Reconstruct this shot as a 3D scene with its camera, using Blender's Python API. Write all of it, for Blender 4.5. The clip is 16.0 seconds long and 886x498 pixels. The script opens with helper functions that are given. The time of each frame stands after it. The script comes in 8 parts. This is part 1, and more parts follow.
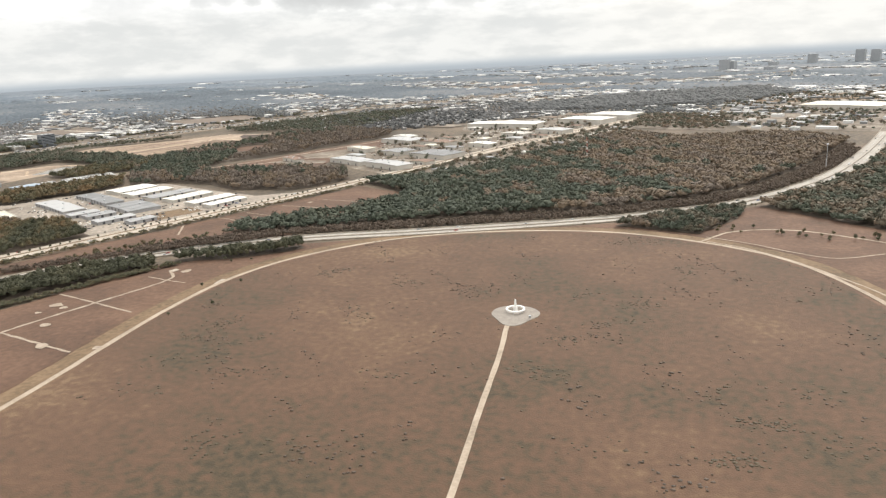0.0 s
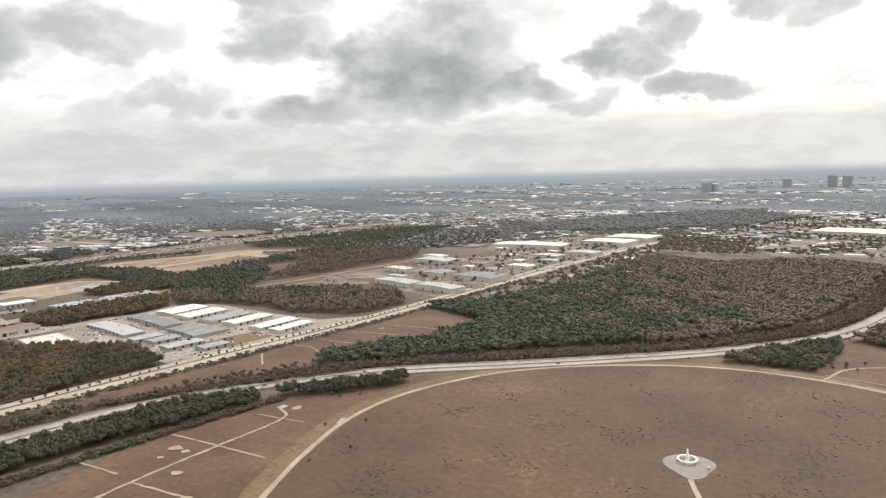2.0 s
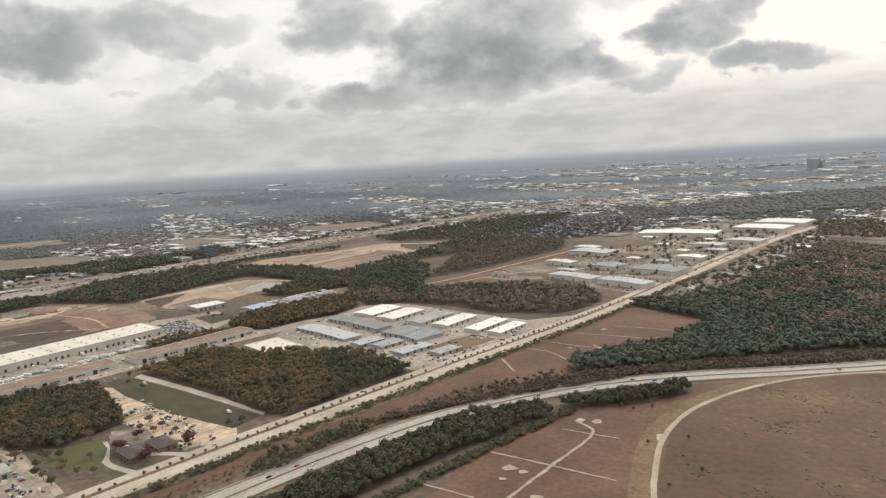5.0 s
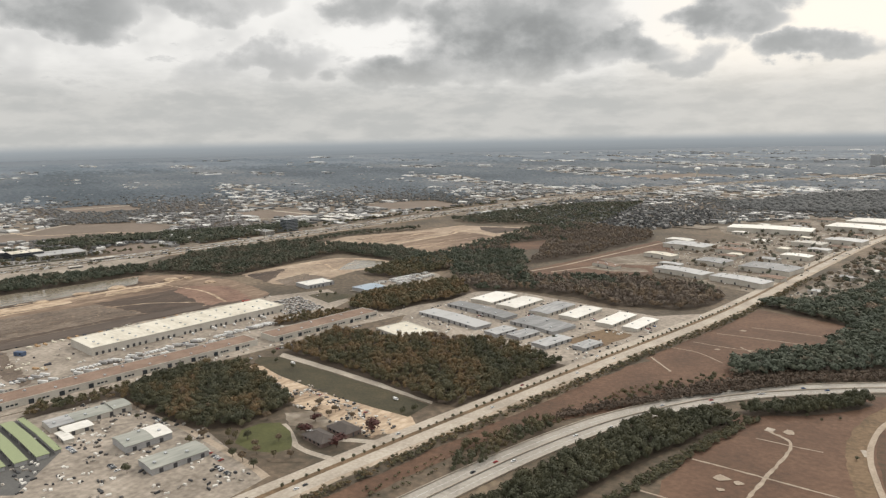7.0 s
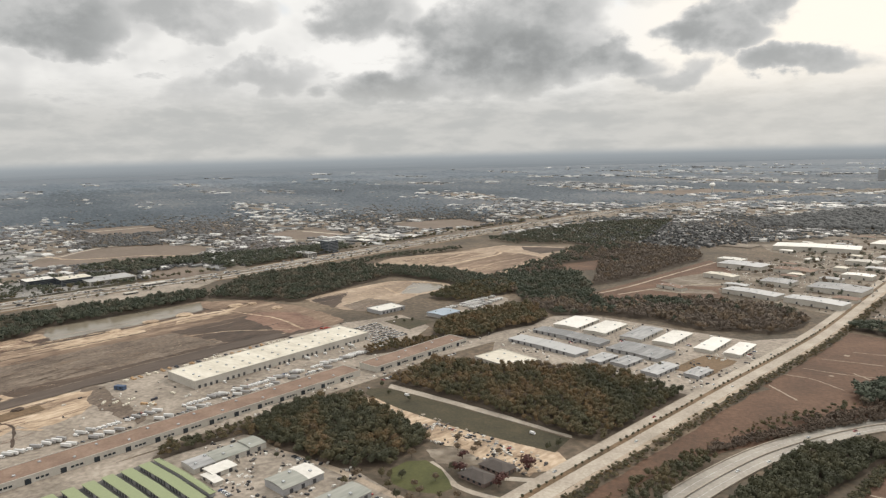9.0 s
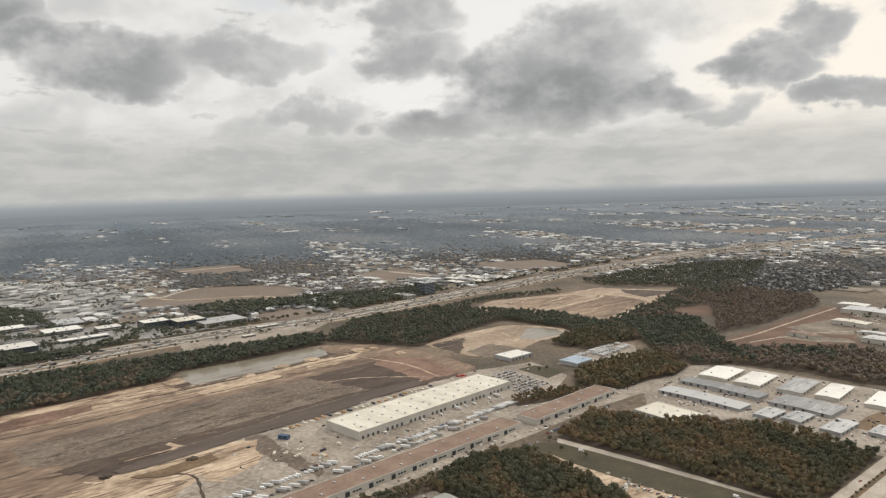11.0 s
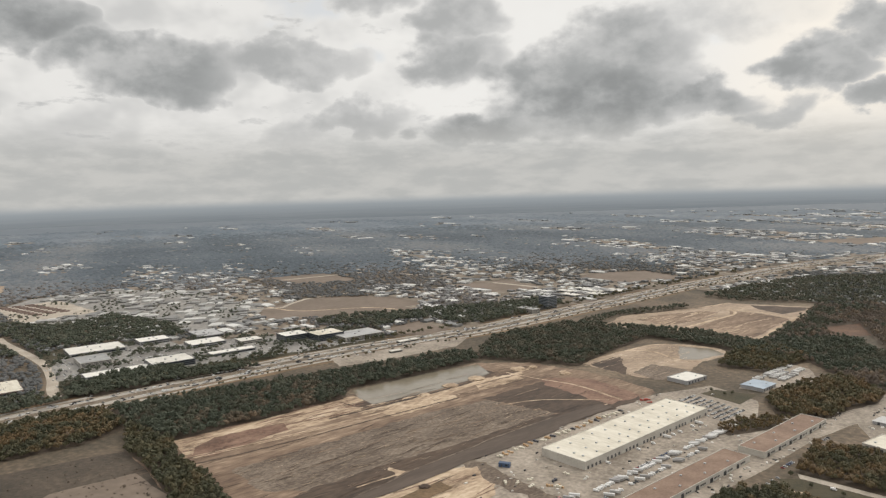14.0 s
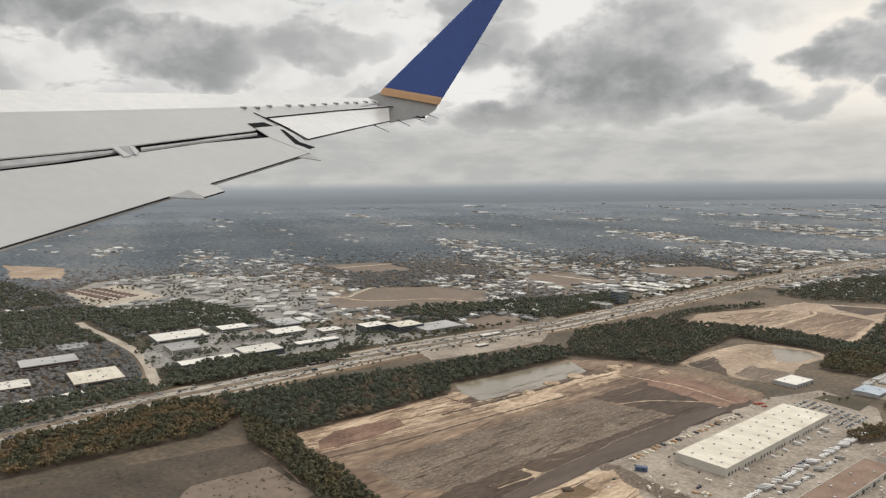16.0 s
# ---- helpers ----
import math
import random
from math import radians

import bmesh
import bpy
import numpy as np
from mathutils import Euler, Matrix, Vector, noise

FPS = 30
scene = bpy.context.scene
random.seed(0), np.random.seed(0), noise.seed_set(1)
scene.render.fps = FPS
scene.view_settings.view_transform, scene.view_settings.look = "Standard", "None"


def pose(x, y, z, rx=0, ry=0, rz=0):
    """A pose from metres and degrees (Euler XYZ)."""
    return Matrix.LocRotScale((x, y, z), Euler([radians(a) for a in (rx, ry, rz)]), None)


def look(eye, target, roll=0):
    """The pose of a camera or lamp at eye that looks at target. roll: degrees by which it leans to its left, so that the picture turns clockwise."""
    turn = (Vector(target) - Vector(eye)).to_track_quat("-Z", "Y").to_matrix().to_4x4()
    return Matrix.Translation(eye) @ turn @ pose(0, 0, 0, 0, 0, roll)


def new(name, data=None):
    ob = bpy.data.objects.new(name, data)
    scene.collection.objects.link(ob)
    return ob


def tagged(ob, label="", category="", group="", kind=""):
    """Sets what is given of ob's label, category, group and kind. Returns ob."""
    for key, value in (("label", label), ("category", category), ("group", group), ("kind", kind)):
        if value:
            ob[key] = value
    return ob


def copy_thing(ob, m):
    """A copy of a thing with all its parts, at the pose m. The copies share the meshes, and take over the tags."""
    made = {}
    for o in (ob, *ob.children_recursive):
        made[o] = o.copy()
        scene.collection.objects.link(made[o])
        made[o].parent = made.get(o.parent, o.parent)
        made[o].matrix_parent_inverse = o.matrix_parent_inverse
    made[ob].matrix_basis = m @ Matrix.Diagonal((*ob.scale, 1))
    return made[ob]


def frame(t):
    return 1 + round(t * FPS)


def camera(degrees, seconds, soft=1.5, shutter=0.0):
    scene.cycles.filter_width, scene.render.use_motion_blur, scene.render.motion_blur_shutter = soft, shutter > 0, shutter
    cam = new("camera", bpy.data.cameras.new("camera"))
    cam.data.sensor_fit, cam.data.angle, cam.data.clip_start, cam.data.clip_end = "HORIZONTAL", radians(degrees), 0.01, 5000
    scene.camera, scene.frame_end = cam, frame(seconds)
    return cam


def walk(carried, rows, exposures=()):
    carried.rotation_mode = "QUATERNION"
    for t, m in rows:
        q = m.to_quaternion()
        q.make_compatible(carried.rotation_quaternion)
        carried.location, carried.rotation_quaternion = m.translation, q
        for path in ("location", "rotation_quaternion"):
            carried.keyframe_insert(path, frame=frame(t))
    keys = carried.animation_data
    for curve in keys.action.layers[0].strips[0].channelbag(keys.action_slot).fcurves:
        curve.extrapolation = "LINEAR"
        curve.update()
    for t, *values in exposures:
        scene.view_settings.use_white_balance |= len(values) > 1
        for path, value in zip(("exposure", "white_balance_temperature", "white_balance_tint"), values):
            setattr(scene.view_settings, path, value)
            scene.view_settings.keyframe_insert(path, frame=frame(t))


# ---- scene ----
cam = camera(64.0, 16.0, soft=1.3)
# seconds, x, y, z, yaw, pitch, roll
ROWS = [
    (0, 0.02, 0.02, 98.76, 19.29, -15.25, -2.89),
    (0.5, -18.65, -3.23, 102.22, 17.77, -12.79, -2.24),
    (1, -37.39, -6.41, 105.64, 16.30, -9.53, -2.21),
    (1.5, -56.00, -9.40, 108.75, 16.08, -7.46, -2.12),
    (2, -74.31, -12.38, 111.34, 16.50, -6.41, -1.58),
    (2.5, -92.47, -15.31, 113.71, 16.90, -5.87, -1.56),
    (3, -110.67, -18.13, 116.06, 17.34, -5.32, -1.93),
    (3.5, -128.83, -21.03, 118.37, 18.04, -4.69, -2.18),
    (4, -146.89, -24.21, 120.57, 19.07, -4.89, -2.49),
    (4.5, -164.78, -27.75, 122.81, 20.40, -6.06, -2.87),
    (5, -182.79, -31.92, 125.18, 21.60, -7.51, -3.44),
    (5.2, -190.04, -33.92, 126.15, 21.99, -8.06, -3.33),
    (7.3, -266.33, -58.08, 136.68, 23.87, -9.27, -1.00),
    (7.5, -273.50, -60.43, 137.59, 23.87, -8.60, -1.06),
    (8, -291.11, -66.28, 139.79, 23.82, -7.83, -1.34),
    (8.5, -308.46, -72.08, 142.12, 23.07, -7.61, -1.69),
    (9, -325.74, -77.98, 144.59, 23.02, -8.09, -1.44),
    (9.5, -343.09, -84.18, 147.13, 23.83, -7.68, -1.30),
    (12, -431.02, -117.34, 159.50, 27.99, -4.20, -1.82),
    (12.5, -448.24, -124.33, 162.06, 28.63, -4.81, -1.83),
    (13, -465.07, -131.64, 164.66, 29.12, -4.66, -1.78),
    (13.5, -481.71, -139.17, 167.21, 29.48, -4.20, -1.61),
    (14, -498.26, -146.89, 169.68, 30.11, -4.67, -1.66),
    (14.5, -514.68, -154.82, 171.98, 30.68, -5.15, -1.67),
    (15, -531.07, -162.94, 174.15, 31.13, -5.23, -1.43),
    (15.5, -547.49, -171.23, 176.24, 31.40, -5.31, -0.99),
    (16, -564.04, -179.65, 178.27, 31.70, -5.70, -0.68),
]
EXPOSURES = [(0.0, 0.75, 6500, 10), (1.0, 0.61, 6500, 10), (2.0, 0.48, 6500, 10), (3.5, 0.31, 6500, 10), (5.0, 0.2, 6560, 10), (7.5, 0.15, 6600, 10), (9.5, 0.14, 6600, 10), (12.0, 0.0, 6620, 10), (16.0, 0.02, 6600, 10)]
walk(cam, [(t, pose(x, y, z) @ pose(0, 0, 0, 0, 0, yaw) @ pose(0, 0, 0, 90 + pitch, 0, 0) @ pose(0, 0, 0, 0, 0, roll)) for t, x, y, z, yaw, pitch, roll in ROWS], EXPOSURES)

rng = np.random.default_rng(7)

# ---------------------------------------------------------------- light
SUN_AZ, SUN_EL = -20.0, 38.0          # degrees: to the right of +y, above the horizon
world = bpy.data.worlds.new("overcast_sky")
scene.world = world
world.use_nodes = True
wn, wl = world.node_tree.nodes, world.node_tree.links
wn.clear()


def wmath(op, a, b=None, c=None, clamp=False):
    n = wn.new("ShaderNodeMath")
    n.operation, n.use_clamp = op, clamp
    for i, v in enumerate((a, b, c)):
        if v is None:
            continue
        if hasattr(v, "is_output"):
            wl.new(v, n.inputs[i])
        else:
            n.inputs[i].default_value = v
    return n.outputs[0]


def wvec(op, a, b):
    n = wn.new("ShaderNodeVectorMath")
    n.operation = op
    for i, v in enumerate((a, b)):
        if hasattr(v, "is_output"):
            wl.new(v, n.inputs[i])
        else:
            n.inputs[i].default_value = v
    return n.outputs["Value"] if op in ("DISTANCE", "DOT_PRODUCT") else n.outputs["Vector"]


def wrange(v, a, b, c=0.0, d=1.0):
    n = wn.new("ShaderNodeMapRange")
    n.interpolation_type = "SMOOTHSTEP"
    wl.new(v, n.inputs["Value"])
    for k, x in zip(("From Min", "From Max", "To Min", "To Max"), (a, b, c, d)):
        n.inputs[k].default_value = x
    return n.outputs["Result"]


def wmix(fac, a, b):
    n = wn.new("ShaderNodeMix")
    n.data_type = "RGBA"
    wl.new(fac, n.inputs["Factor"]) if hasattr(fac, "is_output") else setattr(n.inputs["Factor"], "default_value", fac)
    for s, v in (("A", a), ("B", b)):
        slot = [i for i in n.inputs if i.identifier == s + "_Color"][0]
        if hasattr(v, "is_output"):
            wl.new(v, slot)
        else:
            slot.default_value = (*v, 1)
    return [o for o in n.outputs if o.identifier == "Result_Color"][0]


def wnoise(vec, scale, detail=4.0, rough=0.55):
    n = wn.new("ShaderNodeTexNoise")
    n.inputs["Scale"].default_value, n.inputs["Detail"].default_value, n.inputs["Roughness"].default_value = scale, detail, rough
    wl.new(vec, n.inputs["Vector"])
    return n


way = wn.new("ShaderNodeTexCoord").outputs["Generated"]
split = wn.new("ShaderNodeSeparateXYZ")
wl.new(way, split.inputs[0])
up = split.outputs["Z"]
sky = wn.new("ShaderNodeTexSky")
sky.sky_type, sky.sun_disc = "NISHITA", False
sky.sun_elevation, sky.sun_rotation = radians(SUN_EL), radians(-SUN_AZ)
blue = wvec("SCALE", sky.outputs[0], (0, 0, 0))
blue.node.inputs["Scale"].default_value = 0.10
# clouds by bearing and height above the horizon, in degrees; noise frays their outlines
bearing = wmath("MULTIPLY", wmath("ARCTAN2", wmath("MULTIPLY", split.outputs["X"], -1.0), split.outputs["Y"]), 57.2958)
height = wmath("MULTIPLY", wmath("ARCSINE", up), 57.2958)
flat = wvec("MULTIPLY", way, (1.0, 1.0, 1.5))
billow, curl, wisp = wnoise(flat, 11.0, 3.0, 0.5), wnoise(flat, 34.0, 6.0, 0.6), wnoise(wvec("MULTIPLY", way, (1.0, 1.0, 3.4)), 13.0, 7.0, 0.6).outputs["Fac"]
fray = wvec("ADD", wvec("MULTIPLY", wvec("SUBTRACT", billow.outputs["Color"], (0.5, 0.5, 0.5)), (9.0, 4.6, 0.0)), wvec("MULTIPLY", wvec("SUBTRACT", curl.outputs["Color"], (0.5, 0.5, 0.5)), (2.2, 1.5, 0.0)))
frayed = wn.new("ShaderNodeSeparateXYZ")
wl.new(fray, frayed.inputs[0])
bearing_f, height_f = wmath("ADD", bearing, frayed.outputs["X"]), wmath("ADD", height, frayed.outputs["Y"])


def heap_cloud(az, el, wide, rise, drop, strength, soft=0.92):
    """A cumulus lobe: half its width, its rise above and its drop below the middle, in degrees."""
    a = wmath("DIVIDE", wmath("SUBTRACT", bearing_f, az), wide)
    e = wmath("SUBTRACT", height_f, el)
    e = wmath("MAXIMUM", wmath("DIVIDE", e, rise), wmath("DIVIDE", e, -drop))
    return wrange(wmath("ADD", wmath("MULTIPLY", a, a), wmath("MULTIPLY", e, e)), 1.0, 1.0 - soft, 0.0, strength)


LOBES = ((17.5, 6.1, 11.5, 4.2, 3.0, 0.9), (21.0, 8.4, 7.0, 3.8, 3.0, 0.76), (27.0, 4.7, 6.5, 2.2, 1.5, 0.88), (10.5, 6.0, 5.0, 2.4, 2.1, 0.88), (16.0, 10.2, 8.0, 4.0, 4.0, 0.7), (7.0, 12.0, 8.0, 3.4, 3.0, 0.35),
         (1.8, 7.6, 4.6, 3.0, 2.8, 0.78), (-3.5, 5.2, 5.0, 1.8, 1.4, 0.72), (5.5, 5.0, 3.8, 1.6, 1.3, 0.66), (-1.0, 10.5, 4.2, 2.6, 3.0, 0.7), (-10.0, 10.8, 6.5, 2.2, 1.8, 0.62), (-13.5, 6.0, 4.0, 1.4, 1.2, 0.4), (-20.0, 8.0, 6.0, 4.0, 3.0, 0.7),
         (36.5, 5.6, 6.0, 2.3, 1.8, 0.56), (42.0, 4.4, 6.0, 1.8, 1.4, 0.4), (28.5, 10.0, 5.5, 3.2, 3.2, 0.66), (28.0, 13.5, 5.0, 3.0, 2.5, 0.6),
         (41.0, 10.0, 7.0, 2.6, 2.2, 0.62), (51.5, 9.2, 9.5, 3.4, 3.0, 0.84), (60.0, 11.8, 8.0, 3.4, 2.6, 0.92), (66.0, 7.0, 7.0, 3.0, 3.0, 0.65), (78.0, 9.0, 8.0, 5.0, 4.0, 0.8), (36.0, 16.0, 7.0, 3.5, 3.0, 0.65), (12.0, 18.0, 9.0, 4.0, 3.5, 0.7), (52.0, 18.0, 9.0, 4.0, 3.0, 0.7))
thick = None
for lobe in LOBES:
    m = heap_cloud(*lobe)
    thick = m if thick is None else wmath("SMOOTH_MAX", thick, m, 0.2)
inner = curl.outputs["Fac"]
# thin ragged cloud everywhere else, heavier out of the cumulus belt
loose = wmath("MULTIPLY", wrange(wisp, 0.42, 0.78, 0.0, 0.5), wrange(bearing, 24.0, 44.0, 0.6, 1.0))
broad = wmath("MULTIPLY", wrange(wnoise(flat, 4.2, 5.0, 0.55).outputs["Fac"], 0.42, 0.66, 0.0, 0.8), wrange(height, 17.0, 26.0))
shade = wmath("ADD", wmath("MULTIPLY", billow.outputs["Fac"], 0.65), wmath("MULTIPLY", inner, 0.35))
solid = wmath("MULTIPLY", thick, wrange(shade, 0.38, 0.64, 1.02, 0.62))
cover = wmath("MULTIPLY", wrange(bearing, 22.0, 40.0, 0.0, 0.37), wrange(billow.outputs["Fac"], 0.3, 0.6, 1.0, 0.5))
thick = wmath("MAXIMUM", solid, wmath("MAXIMUM", wmath("MAXIMUM", loose, cover), broad), clamp=True)
ramp = wn.new("ShaderNodeValToRGB")
els = ramp.color_ramp.elements
els[0].position, els[0].color = 0.0, (0.87, 0.868, 0.85, 1)
els[1].position, els[1].color = 1.0, (0.242, 0.252, 0.256, 1)
for p, c in ((0.14, (0.84, 0.835, 0.815, 1)), (0.4, (0.56, 0.565, 0.563, 1)), (0.7, (0.372, 0.384, 0.386, 1))):
    els.new(p).color = c
wl.new(thick, ramp.inputs[0])
opened = wmix(wmath("MULTIPLY", wrange(wnoise(flat, 5.0, 3.0).outputs["Fac"], 0.56, 0.64, 0.0, 0.5), wmath("MULTIPLY", wrange(height, 8.5, 11.0), wrange(thick, 0.3, 0.05))), ramp.outputs[0], blue)
veil = wmix(wrange(wisp, 0.35, 0.65), (0.47, 0.478, 0.47), (0.56, 0.56, 0.543))
low = wmix(wrange(wmath("ADD", height, wmath("MULTIPLY", wisp, 3.0)), 3.8, 8.0), veil, opened)
glow = wvec("DOT_PRODUCT", way, (math.sin(radians(9)), math.cos(radians(9)), 0.08))
warm = wmix(wmath("MULTIPLY", wmath("MULTIPLY", wrange(glow, 0.93, 1.0, 0.0, 0.75), wrange(height, 2.0, 7.0, 0.15, 1.0)), wrange(thick, 0.5, 0.1)), low, (1.0, 0.92, 0.8))
# an overcast sky is brighter overhead than near the horizon
high = wvec("SCALE", warm, (0, 0, 0))
wl.new(wrange(up, 0.28, 0.75, 1.0, 1.75), high.node.inputs["Scale"])
# past the ground sheet the world paints hazy land, paler up to the horizon
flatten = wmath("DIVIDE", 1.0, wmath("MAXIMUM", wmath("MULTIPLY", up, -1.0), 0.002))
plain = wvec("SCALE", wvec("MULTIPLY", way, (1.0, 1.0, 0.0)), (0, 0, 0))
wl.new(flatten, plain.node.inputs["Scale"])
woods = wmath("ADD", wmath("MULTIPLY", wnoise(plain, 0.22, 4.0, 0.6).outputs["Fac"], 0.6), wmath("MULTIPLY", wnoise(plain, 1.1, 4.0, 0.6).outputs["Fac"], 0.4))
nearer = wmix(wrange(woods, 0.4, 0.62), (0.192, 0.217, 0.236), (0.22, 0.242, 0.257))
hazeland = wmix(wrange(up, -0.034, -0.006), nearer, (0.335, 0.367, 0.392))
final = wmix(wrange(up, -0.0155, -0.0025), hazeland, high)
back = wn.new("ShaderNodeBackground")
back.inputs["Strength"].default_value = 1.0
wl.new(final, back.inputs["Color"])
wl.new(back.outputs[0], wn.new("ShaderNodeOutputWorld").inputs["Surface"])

sun_data = bpy.data.lights.new("sun", "SUN")
sun_data.energy, sun_data.angle, sun_data.color = 1.5, radians(16), (1.0, 0.93, 0.84)
sun = new("sun", sun_data)
a, e = radians(SUN_AZ), radians(SUN_EL)
sun.matrix_world = look((0, 0, 400), (100 * math.sin(a) * math.cos(e), -100 * math.cos(a) * math.cos(e), 400 - 100 * math.sin(e)))


# ---------------------------------------------------------------- materials
def material(name, stops, scales=(0.05, 1.0), rough=0.9, bump=0.0, metal=0.0, bump_scale=2.0, stretch=(1, 1, 1), turn=0.0, mixw=0.6, island=0.0, obj=0.0, sharp=0.0):
    """stops: colours from dark to light, run through by noise at two scales (per metre) in place."""
    m = bpy.data.materials.new(name)
    m.use_nodes = True
    nt = m.node_tree
    b = nt.nodes["Principled BSDF"]
    b.inputs["Roughness"].default_value, b.inputs["Metallic"].default_value = rough, metal
    geo = nt.nodes.new("ShaderNodeNewGeometry")
    mp = nt.nodes.new("ShaderNodeMapping")
    mp.vector_type = "TEXTURE"
    mp.inputs["Scale"].default_value, mp.inputs["Rotation"].default_value = [1 / q for q in stretch], (0, 0, turn)
    nt.links.new(geo.outputs["Position"], mp.inputs["Vector"])
    n1, n2 = nt.nodes.new("ShaderNodeTexNoise"), nt.nodes.new("ShaderNodeTexNoise")
    n1.inputs["Scale"].default_value, n2.inputs["Scale"].default_value = scales
    n1.inputs["Detail"].default_value, n2.inputs["Detail"].default_value = 6, 5
    n1.inputs["Roughness"].default_value = 0.6
    for n in (n1, n2):
        nt.links.new(mp.outputs[0], n.inputs["Vector"])
    mix = nt.nodes.new("ShaderNodeMix")
    mix.inputs["Factor"].default_value = 1 - mixw
    nt.links.new(n1.outputs["Fac"], mix.inputs["A"])
    nt.links.new(n2.outputs["Fac"], mix.inputs["B"])
    fac = mix.outputs["Result"]
    for amount, out in ((island, geo.outputs["Random Per Island"]), (obj, None)):
        if amount:
            if out is None:
                out = nt.nodes.new("ShaderNodeObjectInfo").outputs["Random"]
            ma = nt.nodes.new("ShaderNodeMath")
            ma.operation = "MULTIPLY_ADD"
            ma.inputs[1].default_value = amount
            nt.links.new(out, ma.inputs[0])
            nt.links.new(fac, ma.inputs[2])
            sb = nt.nodes.new("ShaderNodeMath")
            sb.operation = "SUBTRACT"
            sb.inputs[1].default_value = amount / 2
            nt.links.new(ma.outputs[0], sb.inputs[0])
            fac = sb.outputs[0]
    ramp = nt.nodes.new("ShaderNodeValToRGB")
    els = ramp.color_ramp.elements
    while len(els) < len(stops):
        els.new(0.5)
    for i, c in enumerate(stops):
        els[i].position = 0.3 + sharp + (0.4 - 2 * sharp) * i / max(1, len(stops) - 1)
        els[i].color = (*c, 1)
    nt.links.new(fac, ramp.inputs[0])
    nt.links.new(ramp.outputs[0], b.inputs["Base Color"])
    if bump:
        bn = nt.nodes.new("ShaderNodeBump")
        bn.inputs["Strength"].default_value, bn.inputs["Distance"].default_value = bump, 0.3
        n3 = nt.nodes.new("ShaderNodeTexNoise")
        n3.inputs["Scale"].default_value, n3.inputs["Detail"].default_value = bump_scale, 4
        nt.links.new(mp.outputs[0], n3.inputs["Vector"])
        nt.links.new(n3.outputs["Fac"], bn.inputs["Height"])
        nt.links.new(bn.outputs[0], b.inputs["Normal"])
    return m


GRID = radians(-20.0)
M = {}
M["ground"] = material("mixed_ground", [(0.047, 0.037, 0.024), (0.076, 0.058, 0.037), (0.119, 0.086, 0.057), (0.187, 0.14, 0.093)], (0.012, 0.25), bump=0.3, sharp=0.075)
M["dry_grass"] = material("dry_grass", [(0.036, 0.028, 0.013), (0.06, 0.04, 0.02), (0.08, 0.045, 0.024), (0.096, 0.051, 0.028), (0.113, 0.064, 0.034), (0.15, 0.093, 0.05)], (0.011, 0.35), bump=0.6, mixw=0.66, sharp=0.065)
M["plot_grass"] = material("plot_grass", [(0.066, 0.036, 0.02), (0.101, 0.053, 0.03), (0.14, 0.078, 0.046)], (0.03, 0.4), bump=0.4, sharp=0.075)
M["verge"] = material("verge_grass", [(0.083, 0.056, 0.029), (0.141, 0.09, 0.047), (0.198, 0.129, 0.073)], (0.04, 0.5), bump=0.4, sharp=0.075)
M["lawn"] = material("green_lawn", [(0.03, 0.026, 0.011), (0.046, 0.038, 0.017), (0.07, 0.055, 0.027)], (0.05, 0.6), bump=0.4, sharp=0.075)
M["garden"] = material("garden_lawn_green", [(0.05, 0.052, 0.014), (0.068, 0.07, 0.019), (0.09, 0.088, 0.027)], (0.05, 0.6), bump=0.4, sharp=0.05)
M["asphalt"] = material("asphalt", [(0.068, 0.065, 0.06), (0.098, 0.094, 0.088), (0.128, 0.122, 0.112)], (0.06, 0.8))
M["concrete"] = material("concrete", [(0.27, 0.23, 0.185), (0.36, 0.31, 0.25), (0.45, 0.395, 0.325)], (0.05, 0.7), sharp=0.075)
M["freeway"] = material("freeway_concrete", [(0.235, 0.212, 0.18), (0.315, 0.285, 0.245), (0.39, 0.355, 0.305)], (0.03, 0.6), sharp=0.075)
M["gravel"] = material("gravel_track", [(0.24, 0.19, 0.138), (0.33, 0.265, 0.198), (0.41, 0.335, 0.258)], (0.05, 0.9), sharp=0.075)
M["sand"] = material("bare_sand", [(0.17, 0.118, 0.077), (0.32, 0.232, 0.155), (0.45, 0.342, 0.237), (0.55, 0.435, 0.32)], (0.06, 0.45), bump=0.6, stretch=(1, 0.4, 1), turn=GRID, sharp=0.075)
M["dirt"] = material("bare_earth", [(0.085, 0.053, 0.035), (0.145, 0.095, 0.063), (0.21, 0.145, 0.098), (0.33, 0.243, 0.168)], (0.045, 0.4), bump=0.6, stretch=(1, 0.22, 1), mixw=0.6, turn=GRID, sharp=0.075)
M["grey_earth"] = material("grey_earth", [(0.075, 0.053, 0.038), (0.132, 0.099, 0.073), (0.225, 0.178, 0.135)], (0.05, 0.8), bump=0.8, stretch=(1, 0.4, 1), mixw=0.5, turn=GRID, sharp=0.075)
M["dark_earth"] = material("dark_earth", [(0.036, 0.024, 0.017), (0.062, 0.041, 0.028), (0.096, 0.064, 0.043)], (0.05, 0.4), bump=0.6, stretch=(1, 0.25, 1), turn=GRID, sharp=0.075)
M["wet_earth"] = material("wet_graded_earth", [(0.058, 0.042, 0.032), (0.077, 0.056, 0.042), (0.1, 0.074, 0.057)], (0.06, 0.5), bump=0.3, stretch=(1, 0.2, 1), turn=GRID, sharp=0.05)
